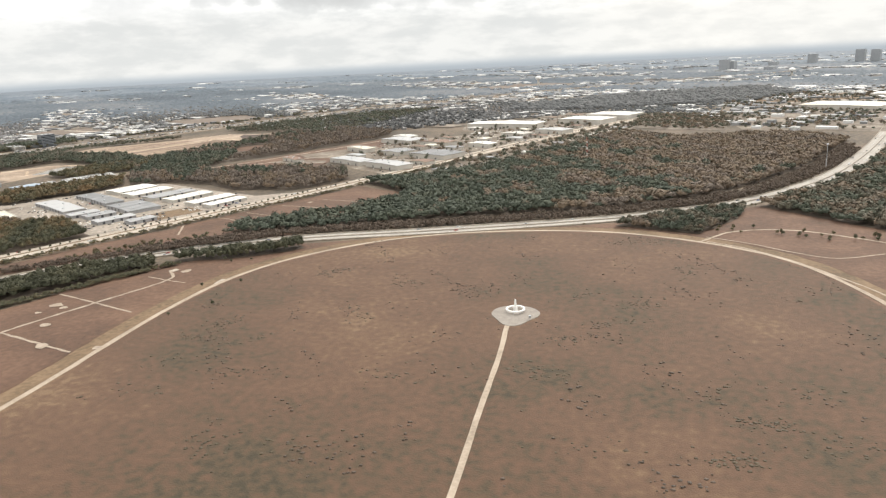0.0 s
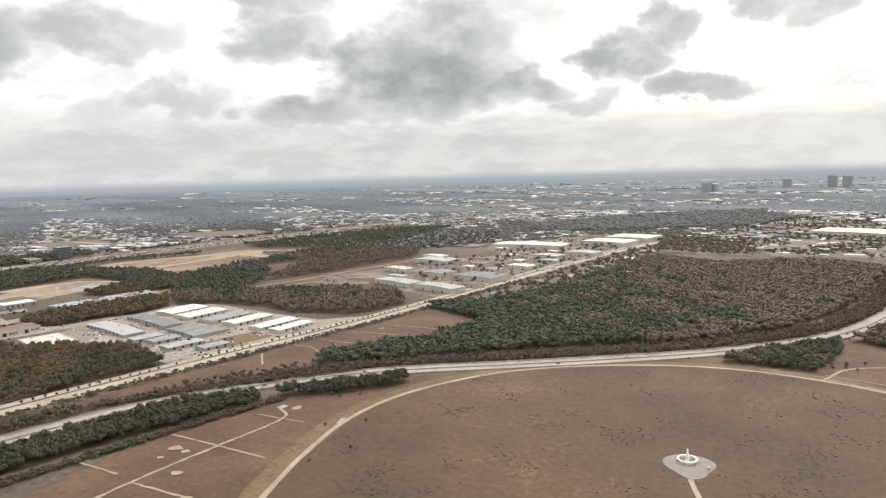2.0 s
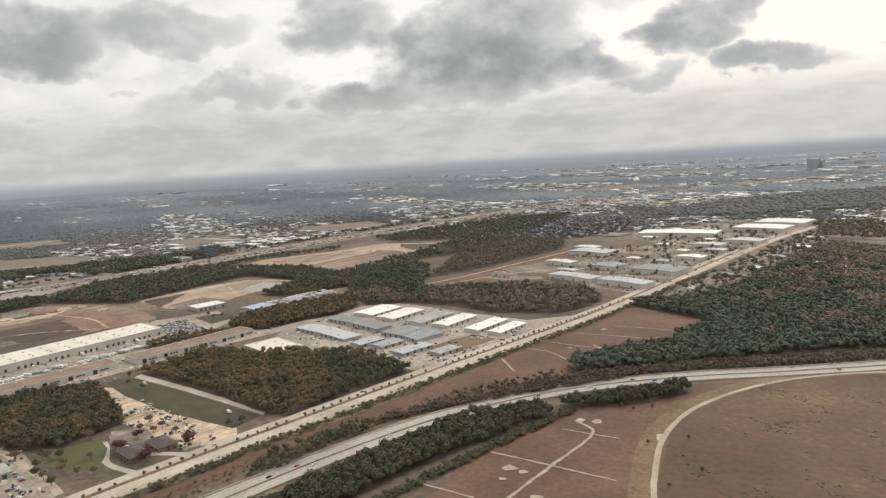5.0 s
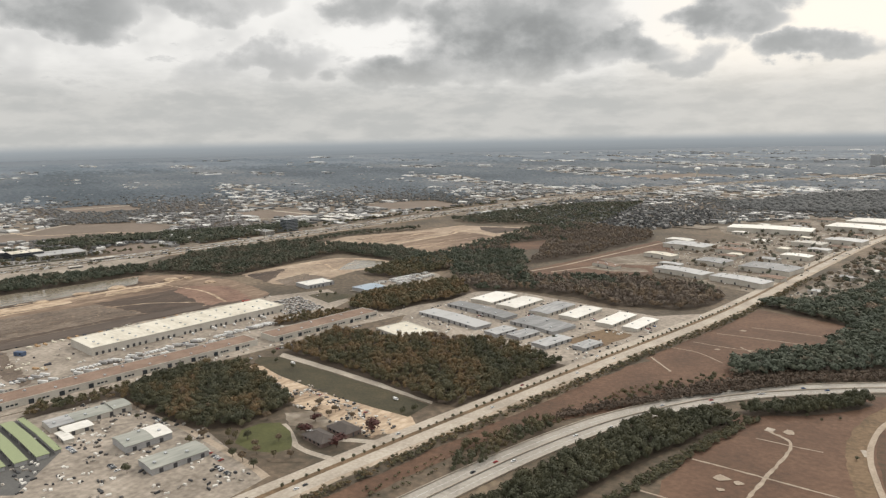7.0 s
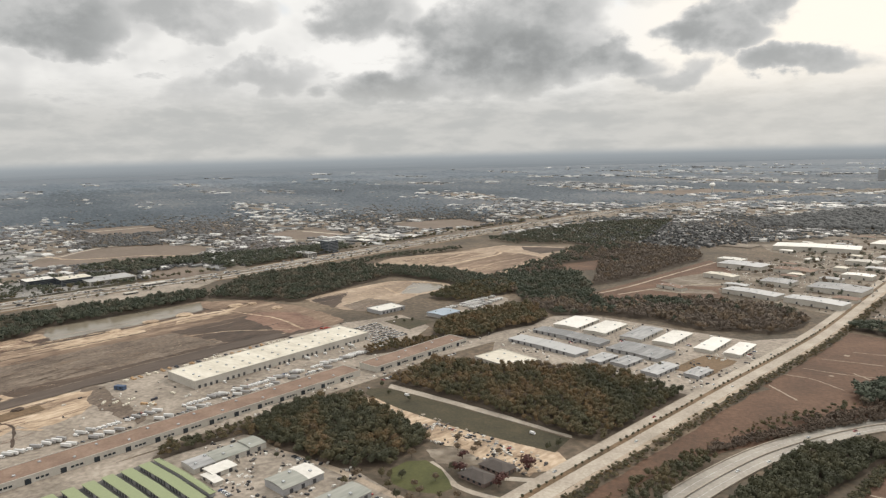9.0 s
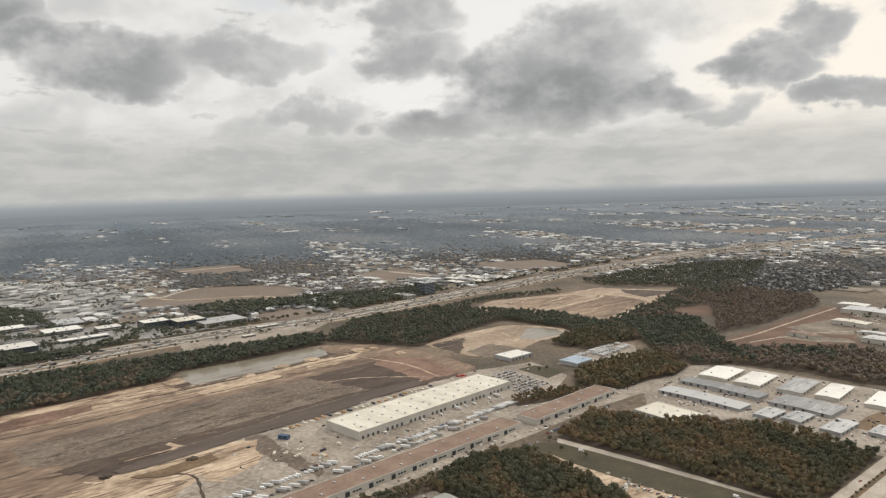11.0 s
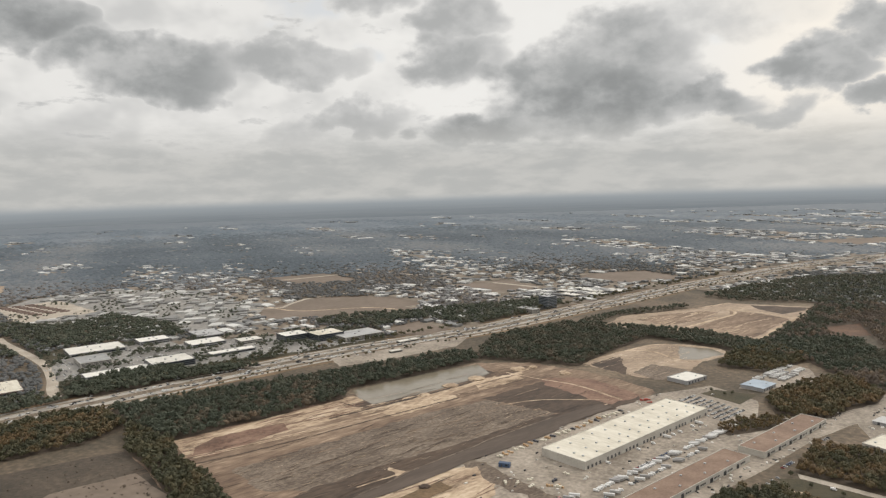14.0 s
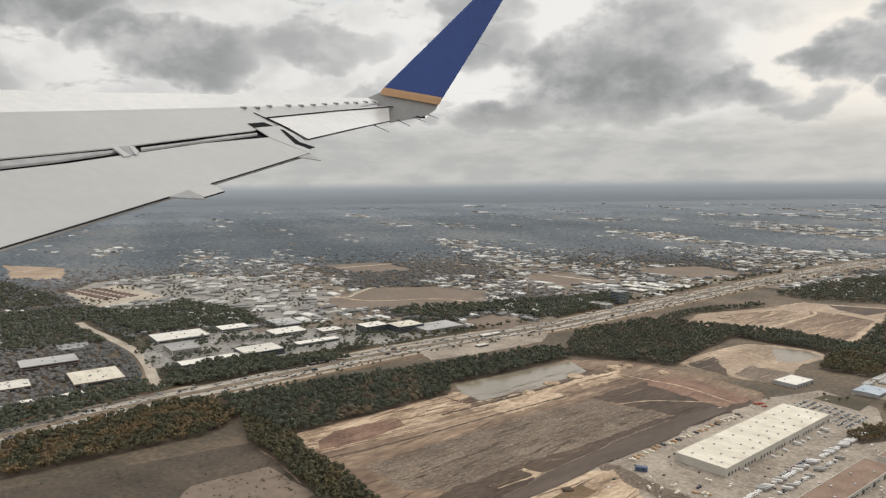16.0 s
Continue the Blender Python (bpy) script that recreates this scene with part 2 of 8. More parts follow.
M["red_earth"] = material("reddish_earth", [(0.11, 0.062, 0.042), (0.185, 0.108, 0.075), (0.245, 0.152, 0.107)], (0.04, 0.3), bump=0.5, sharp=0.075)
M["yard"] = material("worn_yard_paving", [(0.152, 0.125, 0.098), (0.221, 0.186, 0.148), (0.294, 0.249, 0.201), (0.377, 0.325, 0.265)], (0.03, 0.35), mixw=0.55, sharp=0.075)
M["mixed_lot"] = material("worn_lots_and_dry_grass", [(0.088, 0.066, 0.045), (0.13, 0.101, 0.072), (0.19, 0.156, 0.118), (0.3, 0.258, 0.205)], (0.035, 0.2), mixw=0.6, sharp=0.06)
M["white_roof"] = material("white_roof_membrane", [(0.47, 0.445, 0.395), (0.61, 0.585, 0.53), (0.7, 0.675, 0.62)], (0.08, 0.6), rough=0.6, obj=0.25, mixw=0.5)
M["cream_roof"] = material("cream_roof", [(0.42, 0.378, 0.3), (0.56, 0.518, 0.428), (0.66, 0.62, 0.53)], (0.07, 0.5), rough=0.7, stretch=(0.3, 1, 1), turn=GRID, sharp=0.05)
M["grey_roof"] = material("weathered_metal_roof", [(0.15, 0.149, 0.146), (0.22, 0.218, 0.213), (0.29, 0.286, 0.279), (0.38, 0.375, 0.365)], (0.09, 0.5), rough=0.5, obj=0.4, stretch=(1, 0.18, 1), turn=GRID, mixw=0.45, sharp=0.05)
M["brown_roof"] = material("brown_gravel_roof", [(0.145, 0.093, 0.065), (0.2, 0.132, 0.095), (0.255, 0.178, 0.13)], (0.08, 0.9), sharp=0.05)
M["blue_roof"] = material("pale_blue_metal_roof", [(0.2, 0.25, 0.3), (0.28, 0.34, 0.4), (0.36, 0.42, 0.48)], (0.08, 0.6), rough=0.5)
M["wall_pale"] = material("pale_wall_panels", [(0.36, 0.33, 0.29), (0.46, 0.43, 0.38), (0.54, 0.51, 0.46)], (0.1, 1.2))
M["wall_grey"] = material("grey_block_wall", [(0.24, 0.235, 0.23), (0.33, 0.325, 0.32), (0.4, 0.395, 0.39)], (0.1, 1.2))
M["wall_brown"] = material("brown_brick_wall", [(0.12, 0.085, 0.075), (0.18, 0.13, 0.11), (0.23, 0.17, 0.145)], (0.1, 1.5))
M["door_dark"] = material("dark_loading_door", [(0.03, 0.03, 0.033), (0.05, 0.05, 0.055), (0.07, 0.07, 0.075)], (0.3, 2.0), rough=0.5)
M["glass_dark"] = material("dark_window_glass", [(0.018, 0.022, 0.028), (0.025, 0.032, 0.04), (0.035, 0.042, 0.05)], (0.1, 0.6), rough=0.12)
M["trim"] = material("pale_trim", [(0.5, 0.48, 0.45), (0.6, 0.58, 0.55), (0.68, 0.66, 0.62)], (0.2, 2.0))
M["metal"] = material("galvanised_metal", [(0.35, 0.36, 0.37), (0.45, 0.46, 0.47), (0.55, 0.56, 0.57)], (0.3, 3.0), rough=0.4, metal=0.6)
M["scrub"] = material("rough_scrub_grass", [(0.03, 0.023, 0.015), (0.048, 0.036, 0.024), (0.07, 0.052, 0.036), (0.1, 0.075, 0.051)], (0.025, 0.3), bump=0.5, mixw=0.55, sharp=0.05)
M["lot"] = material("grey_car_park", [(0.143, 0.133, 0.120), (0.198, 0.186, 0.169), (0.253, 0.239, 0.217), (0.341, 0.322, 0.294)], (0.03, 0.35), mixw=0.5, sharp=0.05)
M["far_field"] = material("dull_fallow_field", [(0.110, 0.084, 0.063), (0.147, 0.112, 0.084), (0.189, 0.146, 0.113)], (0.012, 0.15), sharp=0.05)
M["water"] = material("silty_pond_water", [(0.17, 0.145, 0.107), (0.205, 0.176, 0.132), (0.235, 0.203, 0.153)], (0.02, 0.2), rough=0.18)
M["tan_earth"] = material("graded_tan_earth", [(0.17, 0.122, 0.084), (0.25, 0.185, 0.13), (0.33, 0.25, 0.18), (0.44, 0.35, 0.262)], (0.03, 0.3), bump=0.5, stretch=(1, 0.45, 1), turn=GRID, sharp=0.05)
M["estate_roof"] = material("pale_flat_roofs", [(0.15, 0.146, 0.138), (0.21, 0.205, 0.193), (0.29, 0.283, 0.268), (0.46, 0.45, 0.425)], (0.02, 0.2), island=0.7, rough=0.7)
M["monument"] = material("white_painted_concrete", [(0.66, 0.64, 0.6), (0.75, 0.73, 0.69), (0.8, 0.78, 0.75)], (0.2, 2.0), rough=0.7)
M["bark"] = material("bark", [(0.06, 0.045, 0.035), (0.1, 0.078, 0.06), (0.14, 0.115, 0.09)], (0.3, 4.0))
M["tyre"] = material("tyre_rubber", [(0.015, 0.015, 0.015), (0.02, 0.02, 0.02), (0.03, 0.03, 0.03)], (1, 8.0))
# far ground made paler and bluer: distance haze put into the base colour
M["farland"] = material("hazy_far_ground", [(0.105, 0.117, 0.125), (0.131, 0.140, 0.148), (0.158, 0.164, 0.172), (0.210, 0.205, 0.202)], (0.006, 0.05))
M["distance"] = material("hazy_wooded_plain", [(0.095, 0.117, 0.139), (0.108, 0.129, 0.151), (0.120, 0.140, 0.161), (0.140, 0.156, 0.172)], (0.0016, 0.011), mixw=0.5)


def paint(name, c, rough=0.35):
    return material(name, [tuple(0.88 * x for x in c), c, tuple(min(0.85, 1.1 * x) for x in c)], (0.8, 6.0), rough=rough)


def foliage(name, table, rough=0.85, fine=0.22, loose=0.08, scale=1.6, relief=0.8):
    """Leaf colour by the tree's own tone, 0 to 1, with a little change from clump to clump."""
    m = bpy.data.materials.new(name)
    m.use_nodes = True
    nt = m.node_tree
    b = nt.nodes["Principled BSDF"]
    b.inputs["Roughness"].default_value = rough
    at = nt.nodes.new("ShaderNodeAttribute")
    at.attribute_name = "tone"
    geo = nt.nodes.new("ShaderNodeNewGeometry")
    ma = nt.nodes.new("ShaderNodeMath")
    ma.operation = "MULTIPLY_ADD"
    ma.inputs[1].default_value = loose
    nt.links.new(geo.outputs["Random Per Island"], ma.inputs[0])
    nt.links.new(at.outputs["Fac"], ma.inputs[2])
    n = nt.nodes.new("ShaderNodeTexNoise")
    n.inputs["Scale"].default_value, n.inputs["Detail"].default_value = scale, 5
    nt.links.new(geo.outputs["Position"], n.inputs["Vector"])
    mb = nt.nodes.new("ShaderNodeMath")
    mb.operation = "MULTIPLY_ADD"
    mb.inputs[1].default_value = fine
    nt.links.new(n.outputs["Fac"], mb.inputs[0])
    nt.links.new(ma.outputs[0], mb.inputs[2])
    sb = nt.nodes.new("ShaderNodeMath")
    sb.operation = "SUBTRACT"
    sb.inputs[1].default_value = (fine + loose) / 2
    nt.links.new(mb.outputs[0], sb.inputs[0])
    ramp = nt.nodes.new("ShaderNodeValToRGB")
    els = ramp.color_ramp.elements
    while len(els) < len(table):
        els.new(0.5)
    for i, (p, c) in enumerate(table):
        els[i].position, els[i].color = p, (*c, 1)
    nt.links.new(sb.outputs[0], ramp.inputs[0])
    nt.links.new(ramp.outputs[0], b.inputs["Base Color"])
    bn = nt.nodes.new("ShaderNodeBump")
    bn.inputs["Strength"].default_value, bn.inputs["Distance"].default_value = relief, 0.5
    nt.links.new(n.outputs["Fac"], bn.inputs["Height"])
    nt.links.new(bn.outputs[0], b.inputs["Normal"])
    return m


M["leaf"] = foliage("tree_foliage", [(0.0, (0.051, 0.053, 0.029)), (0.2, (0.066, 0.065, 0.034)), (0.38, (0.09, 0.077, 0.037)), (0.5, (0.12, 0.088, 0.043)),
                                     (0.62, (0.158, 0.1, 0.044)), (0.72, (0.125, 0.093, 0.063)), (0.9, (0.118, 0.091, 0.07)), (0.95, (0.075, 0.026, 0.021))], fine=0.14, loose=0.1)
# copy of the leaf palette, lifted and greyed to paint haze over these woods
M["hazy_leaf"] = foliage("hazy_wood_foliage", [(0.0, (0.052, 0.063, 0.042)), (0.2, (0.066, 0.075, 0.048)), (0.38, (0.102, 0.091, 0.062)), (0.5, (0.128, 0.1, 0.068)),
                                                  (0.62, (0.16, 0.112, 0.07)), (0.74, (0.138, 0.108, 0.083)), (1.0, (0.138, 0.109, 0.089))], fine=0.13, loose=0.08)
M["thicket"] = foliage("leafless_thicket", [(0.0, (0.062, 0.046, 0.032)), (0.5, (0.088, 0.062, 0.043)), (1.0, (0.118, 0.086, 0.06))], fine=0.3, loose=0.25, scale=0.25)
M["dry_weed"] = foliage("dry_field_weeds", [(0.0, (0.05, 0.038, 0.02)), (0.5, (0.07, 0.05, 0.026)), (1.0, (0.094, 0.063, 0.034))], fine=0.3, loose=0.25, scale=0.25)
# leaf colours lifted and blued with distance: aerial haze painted into them
M["suburb_leaf"] = foliage("hazy_suburb_trees", [(0.0, (0.072, 0.076, 0.075)), (0.4, (0.094, 0.094, 0.092)), (0.7, (0.118, 0.111, 0.107)), (1.0, (0.146, 0.131, 0.122))], fine=0.15, loose=0.05, scale=0.5, relief=0.3)
M["far_leaf"] = foliage("hazy_grey_trees", [(0.0, (0.055, 0.070, 0.083)), (0.35, (0.073, 0.090, 0.106)), (0.7, (0.099, 0.114, 0.128)), (1.0, (0.138, 0.145, 0.151))], fine=0.5, loose=0.2, scale=0.03, relief=0.0)
M["distant_leaf"] = foliage("haze_blue_woods", [(0.0, (0.090, 0.114, 0.137)), (0.4, (0.110, 0.135, 0.159)), (0.7, (0.133, 0.156, 0.179)), (1.0, (0.164, 0.182, 0.198))], fine=0.5, loose=0.2, scale=0.018, relief=0.0)


# ---------------------------------------------------------------- building blocks
def part(name, bm, mat, parent=None, label=""):
    me = bpy.data.meshes.new(name)
    bm.to_mesh(me)
    bm.free()
    me.materials.append(mat)
    ob = new(name, me)
    if parent is not None:
        ob.parent = parent
    if label:
        ob["label"] = label
    return ob


def mesh_of(name, verts, faces, mat, parent=None):
    me = bpy.data.meshes.new(name)
    me.from_pydata(verts, [], faces)
    me.materials.append(mat)
    me.update()
    ob = new(name, me)
    if parent is not None:
        ob.parent = parent
    return ob


def box(bm, cx, cy, z0, sx, sy, sz, rot=0.0, bevel=0.0):
    c, s = math.cos(rot), math.sin(rot)
    vs = []
    for dz in (0, sz):
        for dx, dy in ((-1, -1), (1, -1), (1, 1), (-1, 1)):
            x, y = dx * sx / 2, dy * sy / 2
            vs.append(bm.verts.new((cx + c * x - s * y, cy + s * x + c * y, z0 + dz)))
    fs = [bm.faces.new([vs[i] for i in q]) for q in ((3, 2, 1, 0), (4, 5, 6, 7), (0, 1, 5, 4), (1, 2, 6, 5), (2, 3, 7, 6), (3, 0, 4, 7))]
    if bevel:
        bmesh.ops.bevel(bm, geom=list({ed for f in fs for ed in f.edges}), offset=bevel, segments=1, affect="EDGES")


def spline(points, step=6.0):
    """A smooth line through a few plan points."""
    p = [np.array(q, float) for q in points]
    p = [2 * p[0] - p[1]] + p + [2 * p[-1] - p[-2]]
    out = []
    for i in range(1, len(p) - 2):
        n = max(2, int(np.linalg.norm(p[i + 1] - p[i]) / step))
        for k in range(n):
            t = k / n
            out.append(0.5 * (2 * p[i] + (p[i + 1] - p[i - 1]) * t + (2 * p[i - 1] - 5 * p[i] + 4 * p[i + 1] - p[i + 2]) * t * t
                              + (3 * p[i] - p[i - 1] - 3 * p[i + 1] + p[i + 2]) * t ** 3))
    out.append(p[-2])
    return np.array(out)


def sides(line):
    d = np.gradient(line, axis=0)
    d /= np.linalg.norm(d, axis=1)[:, None] + 1e-9
    return np.stack([-d[:, 1], d[:, 0]], 1)


def ribbon(name, points, width, z, mat, parent=None, offset=0.0, thick=0.0, ragged=0.0, step=6.0):
    line = spline(points, step) if len(points) > 2 else np.array([np.array(points[0]) * (1 - t) + np.array(points[1]) * t for t in np.linspace(0, 1, 12)])
    n = sides(line)
    line = line + n * offset
    w = width / 2 * (1 + ragged * rng.uniform(-1, 1, (len(line), 2)))
    l, r = line + n * w[:, :1], line - n * w[:, 1:]
    verts = [(*q, z) for q in l] + [(*q, z) for q in r]
    k = len(line)
    faces = [(i, k + i, k + i + 1, i + 1) for i in range(k - 1)]
    if thick:
        verts += [(*q, z - thick) for q in l] + [(*q, z - thick) for q in r]
        faces += [(i, i + 1, 2 * k + i + 1, 2 * k + i) for i in range(k - 1)] + [(k + i + 1, k + i, 3 * k + i, 3 * k + i + 1) for i in range(k - 1)]
        faces += [(0, 2 * k, 3 * k, k), (k - 1, 2 * k - 1, 4 * k - 1, 3 * k - 1)]
    return mesh_of(name, verts, faces, mat, parent)


level = [0.0]     # flush pieces of ground lie a little above one another


def patch(name, points, z, mat, label="", category="ground", ragged=2.0, step=9.0):
    """A flat piece of ground inside a rough outline."""
    level[0] += 0.0015
    z += level[0]
    p = [np.array(q, float) for q in points]
    out = []
    for i, q in enumerate(p):
        r = p[(i + 1) % len(p)]
        n = max(1, int(np.linalg.norm(r - q) / step))
        for k in range(n):
            out.append(q + (r - q) * k / n + rng.uniform(-ragged, ragged, 2) * (0.3 if k == 0 else 0.5))
    bm = bmesh.new()
    f = bm.faces.new([bm.verts.new((*q, z)) for q in out])
    if f.normal.z < 0:
        f.normal_flip()
    f.normal_update()
    if f.normal.z < 0:
        bmesh.ops.reverse_faces(bm, faces=[f])
    bmesh.ops.triangulate(bm, faces=bm.faces[:])
    ob = part(name, bm, mat)
    return tagged(ob, label, category, kind="structure")


def inside(pts, poly):
    poly = np.asarray(poly, float)
    x, y = pts[:, 0], pts[:, 1]
    hit = np.zeros(len(pts), bool)
    j = len(poly) - 1
    for i in range(len(poly)):
        (xi, yi), (xj, yj) = poly[i], poly[j]
        cut = ((yi > y) != (yj > y)) & (x < (xj - xi) * (y - yi) / (yj - yi + 1e-12) + xi)
        hit ^= cut
        j = i
    return hit


def scatter(poly, spacing):
    poly = np.asarray(poly, float)
    lo, hi = poly.min(0), poly.max(0)
    gx, gy = np.meshgrid(np.arange(lo[0], hi[0], spacing), np.arange(lo[1], hi[1], spacing))
    pts = np.stack([gx.ravel(), gy.ravel()], 1) + rng.uniform(-0.55, 0.55, (gx.size, 2)) * spacing
    return pts[inside(pts, poly)]


ico = bmesh.new()
bmesh.ops.create_icosphere(ico, subdivisions=1, radius=1.0)
ico.verts.ensure_lookup_table()
ICO_V = np.array([v.co for v in ico.verts])
ICO_F = np.array([[v.index for v in f.verts] for f in ico.faces])
ICO_F = ICO_F[[f.normal.z > -0.5 for f in ico.faces]]      # the undersides are never seen
ico.free()


def crown(kind, clumps):
    """Verts and faces of a crown of many leaf clumps, 1 high and about 0.6 wide, standing on a trunk."""
    if clumps == 0:        # a far grove: one low dome
        an = np.arange(7) * 6.28319 / 7
        rim = np.stack([0.36 * np.cos(an), 0.36 * np.sin(an), np.full(7, 0.12)], 1) * rng.uniform(0.75, 1.25, (7, 1))
        return np.concatenate([rim, [(rng.uniform(-0.1, 0.1), rng.uniform(-0.1, 0.1), 1.0)]]), np.array([(i, (i + 1) % 7, 7) for i in range(7)])
    if clumps >= 3:
        return leafy(kind, clumps)
    vs, fs, k = [], [], 0
    for i in range(clumps):
        c, size = np.array([0, 0, 0.55]), np.array([0.33, 0.33, 0.42])
        v = ICO_V * size * (rng.uniform(0.9, 1.1, (len(ICO_V), 1)) if clumps < 2 else rng.uniform(0.6, 1.35, (len(ICO_V), 1))) + c
        vs.append(v)
        fs.append(ICO_F + k)
        k += len(v)
    return np.concatenate(vs), np.concatenate(fs)


def leafy(kind, clumps):
    """A crown of a few shaded lobes, each covered with loose leaf sprays; more clumps, finer leaves."""
    lobes = 2 if clumps < 5 else 3 if clumps < 9 else 5
    sprays = int(14 + 8.0 * clumps) if clumps < 9 else 12 * clumps
    big = 0.115 if clumps < 9 else 0.075
    vs, fs, k, mids = [], [], 0, []
    for i in range(lobes):
        if kind == "pine":
            h = 0.42 + 0.42 * i / max(1, lobes - 1)
            r, size = 0.05, np.array([0.15, 0.15, 0.2]) * (1.25 - 0.5 * h)
        else:
            h = rng.uniform(0.42, 0.74)
            r, size = 0.17 * math.sqrt(rng.uniform(0.05, 1)), np.array([0.17, 0.17, 0.17]) * rng.uniform(0.8, 1.25)
            if lobes == 2:
                size = size * 1.25
        an = rng.uniform(0, 6.28)
        mids.append((np.array([r * math.cos(an), r * math.sin(an), h]), size))
        v = ICO_V * size * rng.uniform(0.6, 1.05, (len(ICO_V), 1)) + mids[-1][0]
        vs.append(v)
        fs.append(ICO_F + k)
        k += len(v)
    for i in range(sprays):
        c, size = mids[i % lobes]
        d = rng.normal(0, 1, 3)
        d[2] = abs(d[2]) * 0.9 - 0.25
        d /= np.linalg.norm(d)
        p = c + d * size * rng.uniform(0.8, 1.6)
        n = d + rng.normal(0, 0.25, 3)
        n /= np.linalg.norm(n)
        u = np.cross(n, rng.normal(0, 1, 3))
        u /= np.linalg.norm(u)
        w, q = np.cross(n, u), big * rng.uniform(0.6, 1.3)
        vs.append(np.array([p + u * q, p - 0.5 * u * q + 0.8 * w * q, p - 0.6 * u * q - 0.75 * w * q]))
        fs.append(np.array([(k, k + 1, k + 2)]))
        k += 3
    return np.concatenate(vs), np.concatenate(fs)


TRUNK_V = np.array([(0.03 * math.cos(a), 0.03 * math.sin(a), 0.0) for a in (0, 2.1, 4.2)] + [(0.012 * math.cos(a), 0.012 * math.sin(a), 0.55) for a in (0, 2.1, 4.2)])
TRUNK_F = np.array([(0, 1, 4), (0, 4, 3), (1, 2, 5), (1, 5, 4), (2, 0, 3), (2, 3, 5)])


def mass(name, pts, heights, widths, tones, kind, clumps, mat, label, category="trees", trunks=False, structure="stuff", wide=1.0, even=False):
    """One object for a wood of which nobody could count the trees."""
    models = [crown(kind, clumps) for _ in range(7)]
    vs, fs, ts, k = [], [], [], 0
    for i, (x, y) in enumerate(pts):
        v, f = models[i % 7]
        if trunks:
            v, f = np.concatenate([v, TRUNK_V]), np.concatenate([f, TRUNK_F + len(v)])
        an = rng.uniform(0, 6.28) if wide == 1.0 else radians(22) + rng.normal(0, 0.15)
        c, s = math.cos(an), math.sin(an)
        vx = v[:, 0] * wide
        q = np.stack([(vx * c - v[:, 1] * s) * widths[i] + x, (vx * s + v[:, 1] * c) * widths[i] + y, v[:, 2] * heights[i]], 1)
        vs.append(q)
        fs.append(f + k)
        ts.append(np.full(len(q), tones[i]))
        k += len(q)
    vs, fs, ts = np.concatenate(vs), np.concatenate(fs), np.concatenate(ts)
    me = bpy.data.meshes.new(name)
    me.vertices.add(len(vs))
    me.vertices.foreach_set("co", vs.astype(np.float32).ravel())
    me.loops.add(fs.size)
    me.loops.foreach_set("vertex_index", fs.astype(np.int32).ravel())
    me.polygons.add(len(fs))
    me.polygons.foreach_set("loop_start", np.arange(0, fs.size, 3, dtype=np.int32))
    me.polygons.foreach_set("loop_total", np.full(len(fs), 3, dtype=np.int32))
    me.polygons.foreach_set("use_smooth", np.full(len(fs), True))
    at = me.attributes.new("tone", "FLOAT", "POINT")
    at.data.foreach_set("value", ts.astype(np.float32))
    me.materials.append(mat)
    me.update(calc_edges=True)
    return tagged(new(name, me), label, category, kind=structure)


def drift(p, size):
    """A smooth wandering value, about -1 to 1, for places p."""
    x, y = p[:, 0] / size, p[:, 1] / size
    return 0.5 * np.sin(2.1 * x + 1.7 * np.sin(1.3 * y + 0.5)) + 0.5 * np.sin(1.9 * y - 1.5 * np.sin(1.6 * x + 2.0)) + 0.35 * np.sin(4.3 * x + 3.1 * y)


AVOID = []       # places along roads that no tree stands on


def wood(name, poly, spacing, height, tone, spread, kind="broad", clumps=5, label="", ratio=0.95, tones=None, mat="leaf"):
    pts = scatter(poly, spacing)
    for q in AVOID:
        pts = pts[np.hypot(pts[:, 0] - q[0], pts[:, 1] - q[1]) > 9]
    n = len(pts)
    h = height * rng.uniform(0.7, 1.2, n) * (1 + 0.12 * drift(pts, 17))
    w = (0.4 * height + 0.6 * h) * ratio * rng.uniform(0.75, 1.35, n)
    base = tone if tones is None else tones(pts)
    t = np.clip(base + 1.1 * spread * drift(pts, 15) + rng.normal(0, 0.45 * spread, n), 0, 1)
    # these woods take the haze-lifted leaf palette
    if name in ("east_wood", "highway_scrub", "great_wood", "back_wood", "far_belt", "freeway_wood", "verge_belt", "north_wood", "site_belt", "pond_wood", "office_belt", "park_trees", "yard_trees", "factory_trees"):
        mat = "hazy_leaf"
    return mass(name, pts, h, w, t, kind, clumps, M[mat], label)


# ---------------------------------------------------------------- ground
def disc(name, cx, cy, rings, z, mat, segs=96):
    vs, fs = [(cx, cy, z)], []
    for r in rings:
        vs += [(cx + r * math.cos(6.28319 * k / segs), cy + r * math.sin(6.28319 * k / segs), z) for k in range(segs)]
    fs += [(0, 1 + k, 1 + (k + 1) % segs) for k in range(segs)]
    for j in range(len(rings) - 1):
        a, b = 1 + j * segs, 1 + (j + 1) * segs
        fs += [(a + k, b + k, b + (k + 1) % segs, a + (k + 1) % segs) for k in range(segs)]
    return mesh_of(name, vs, fs, mat)


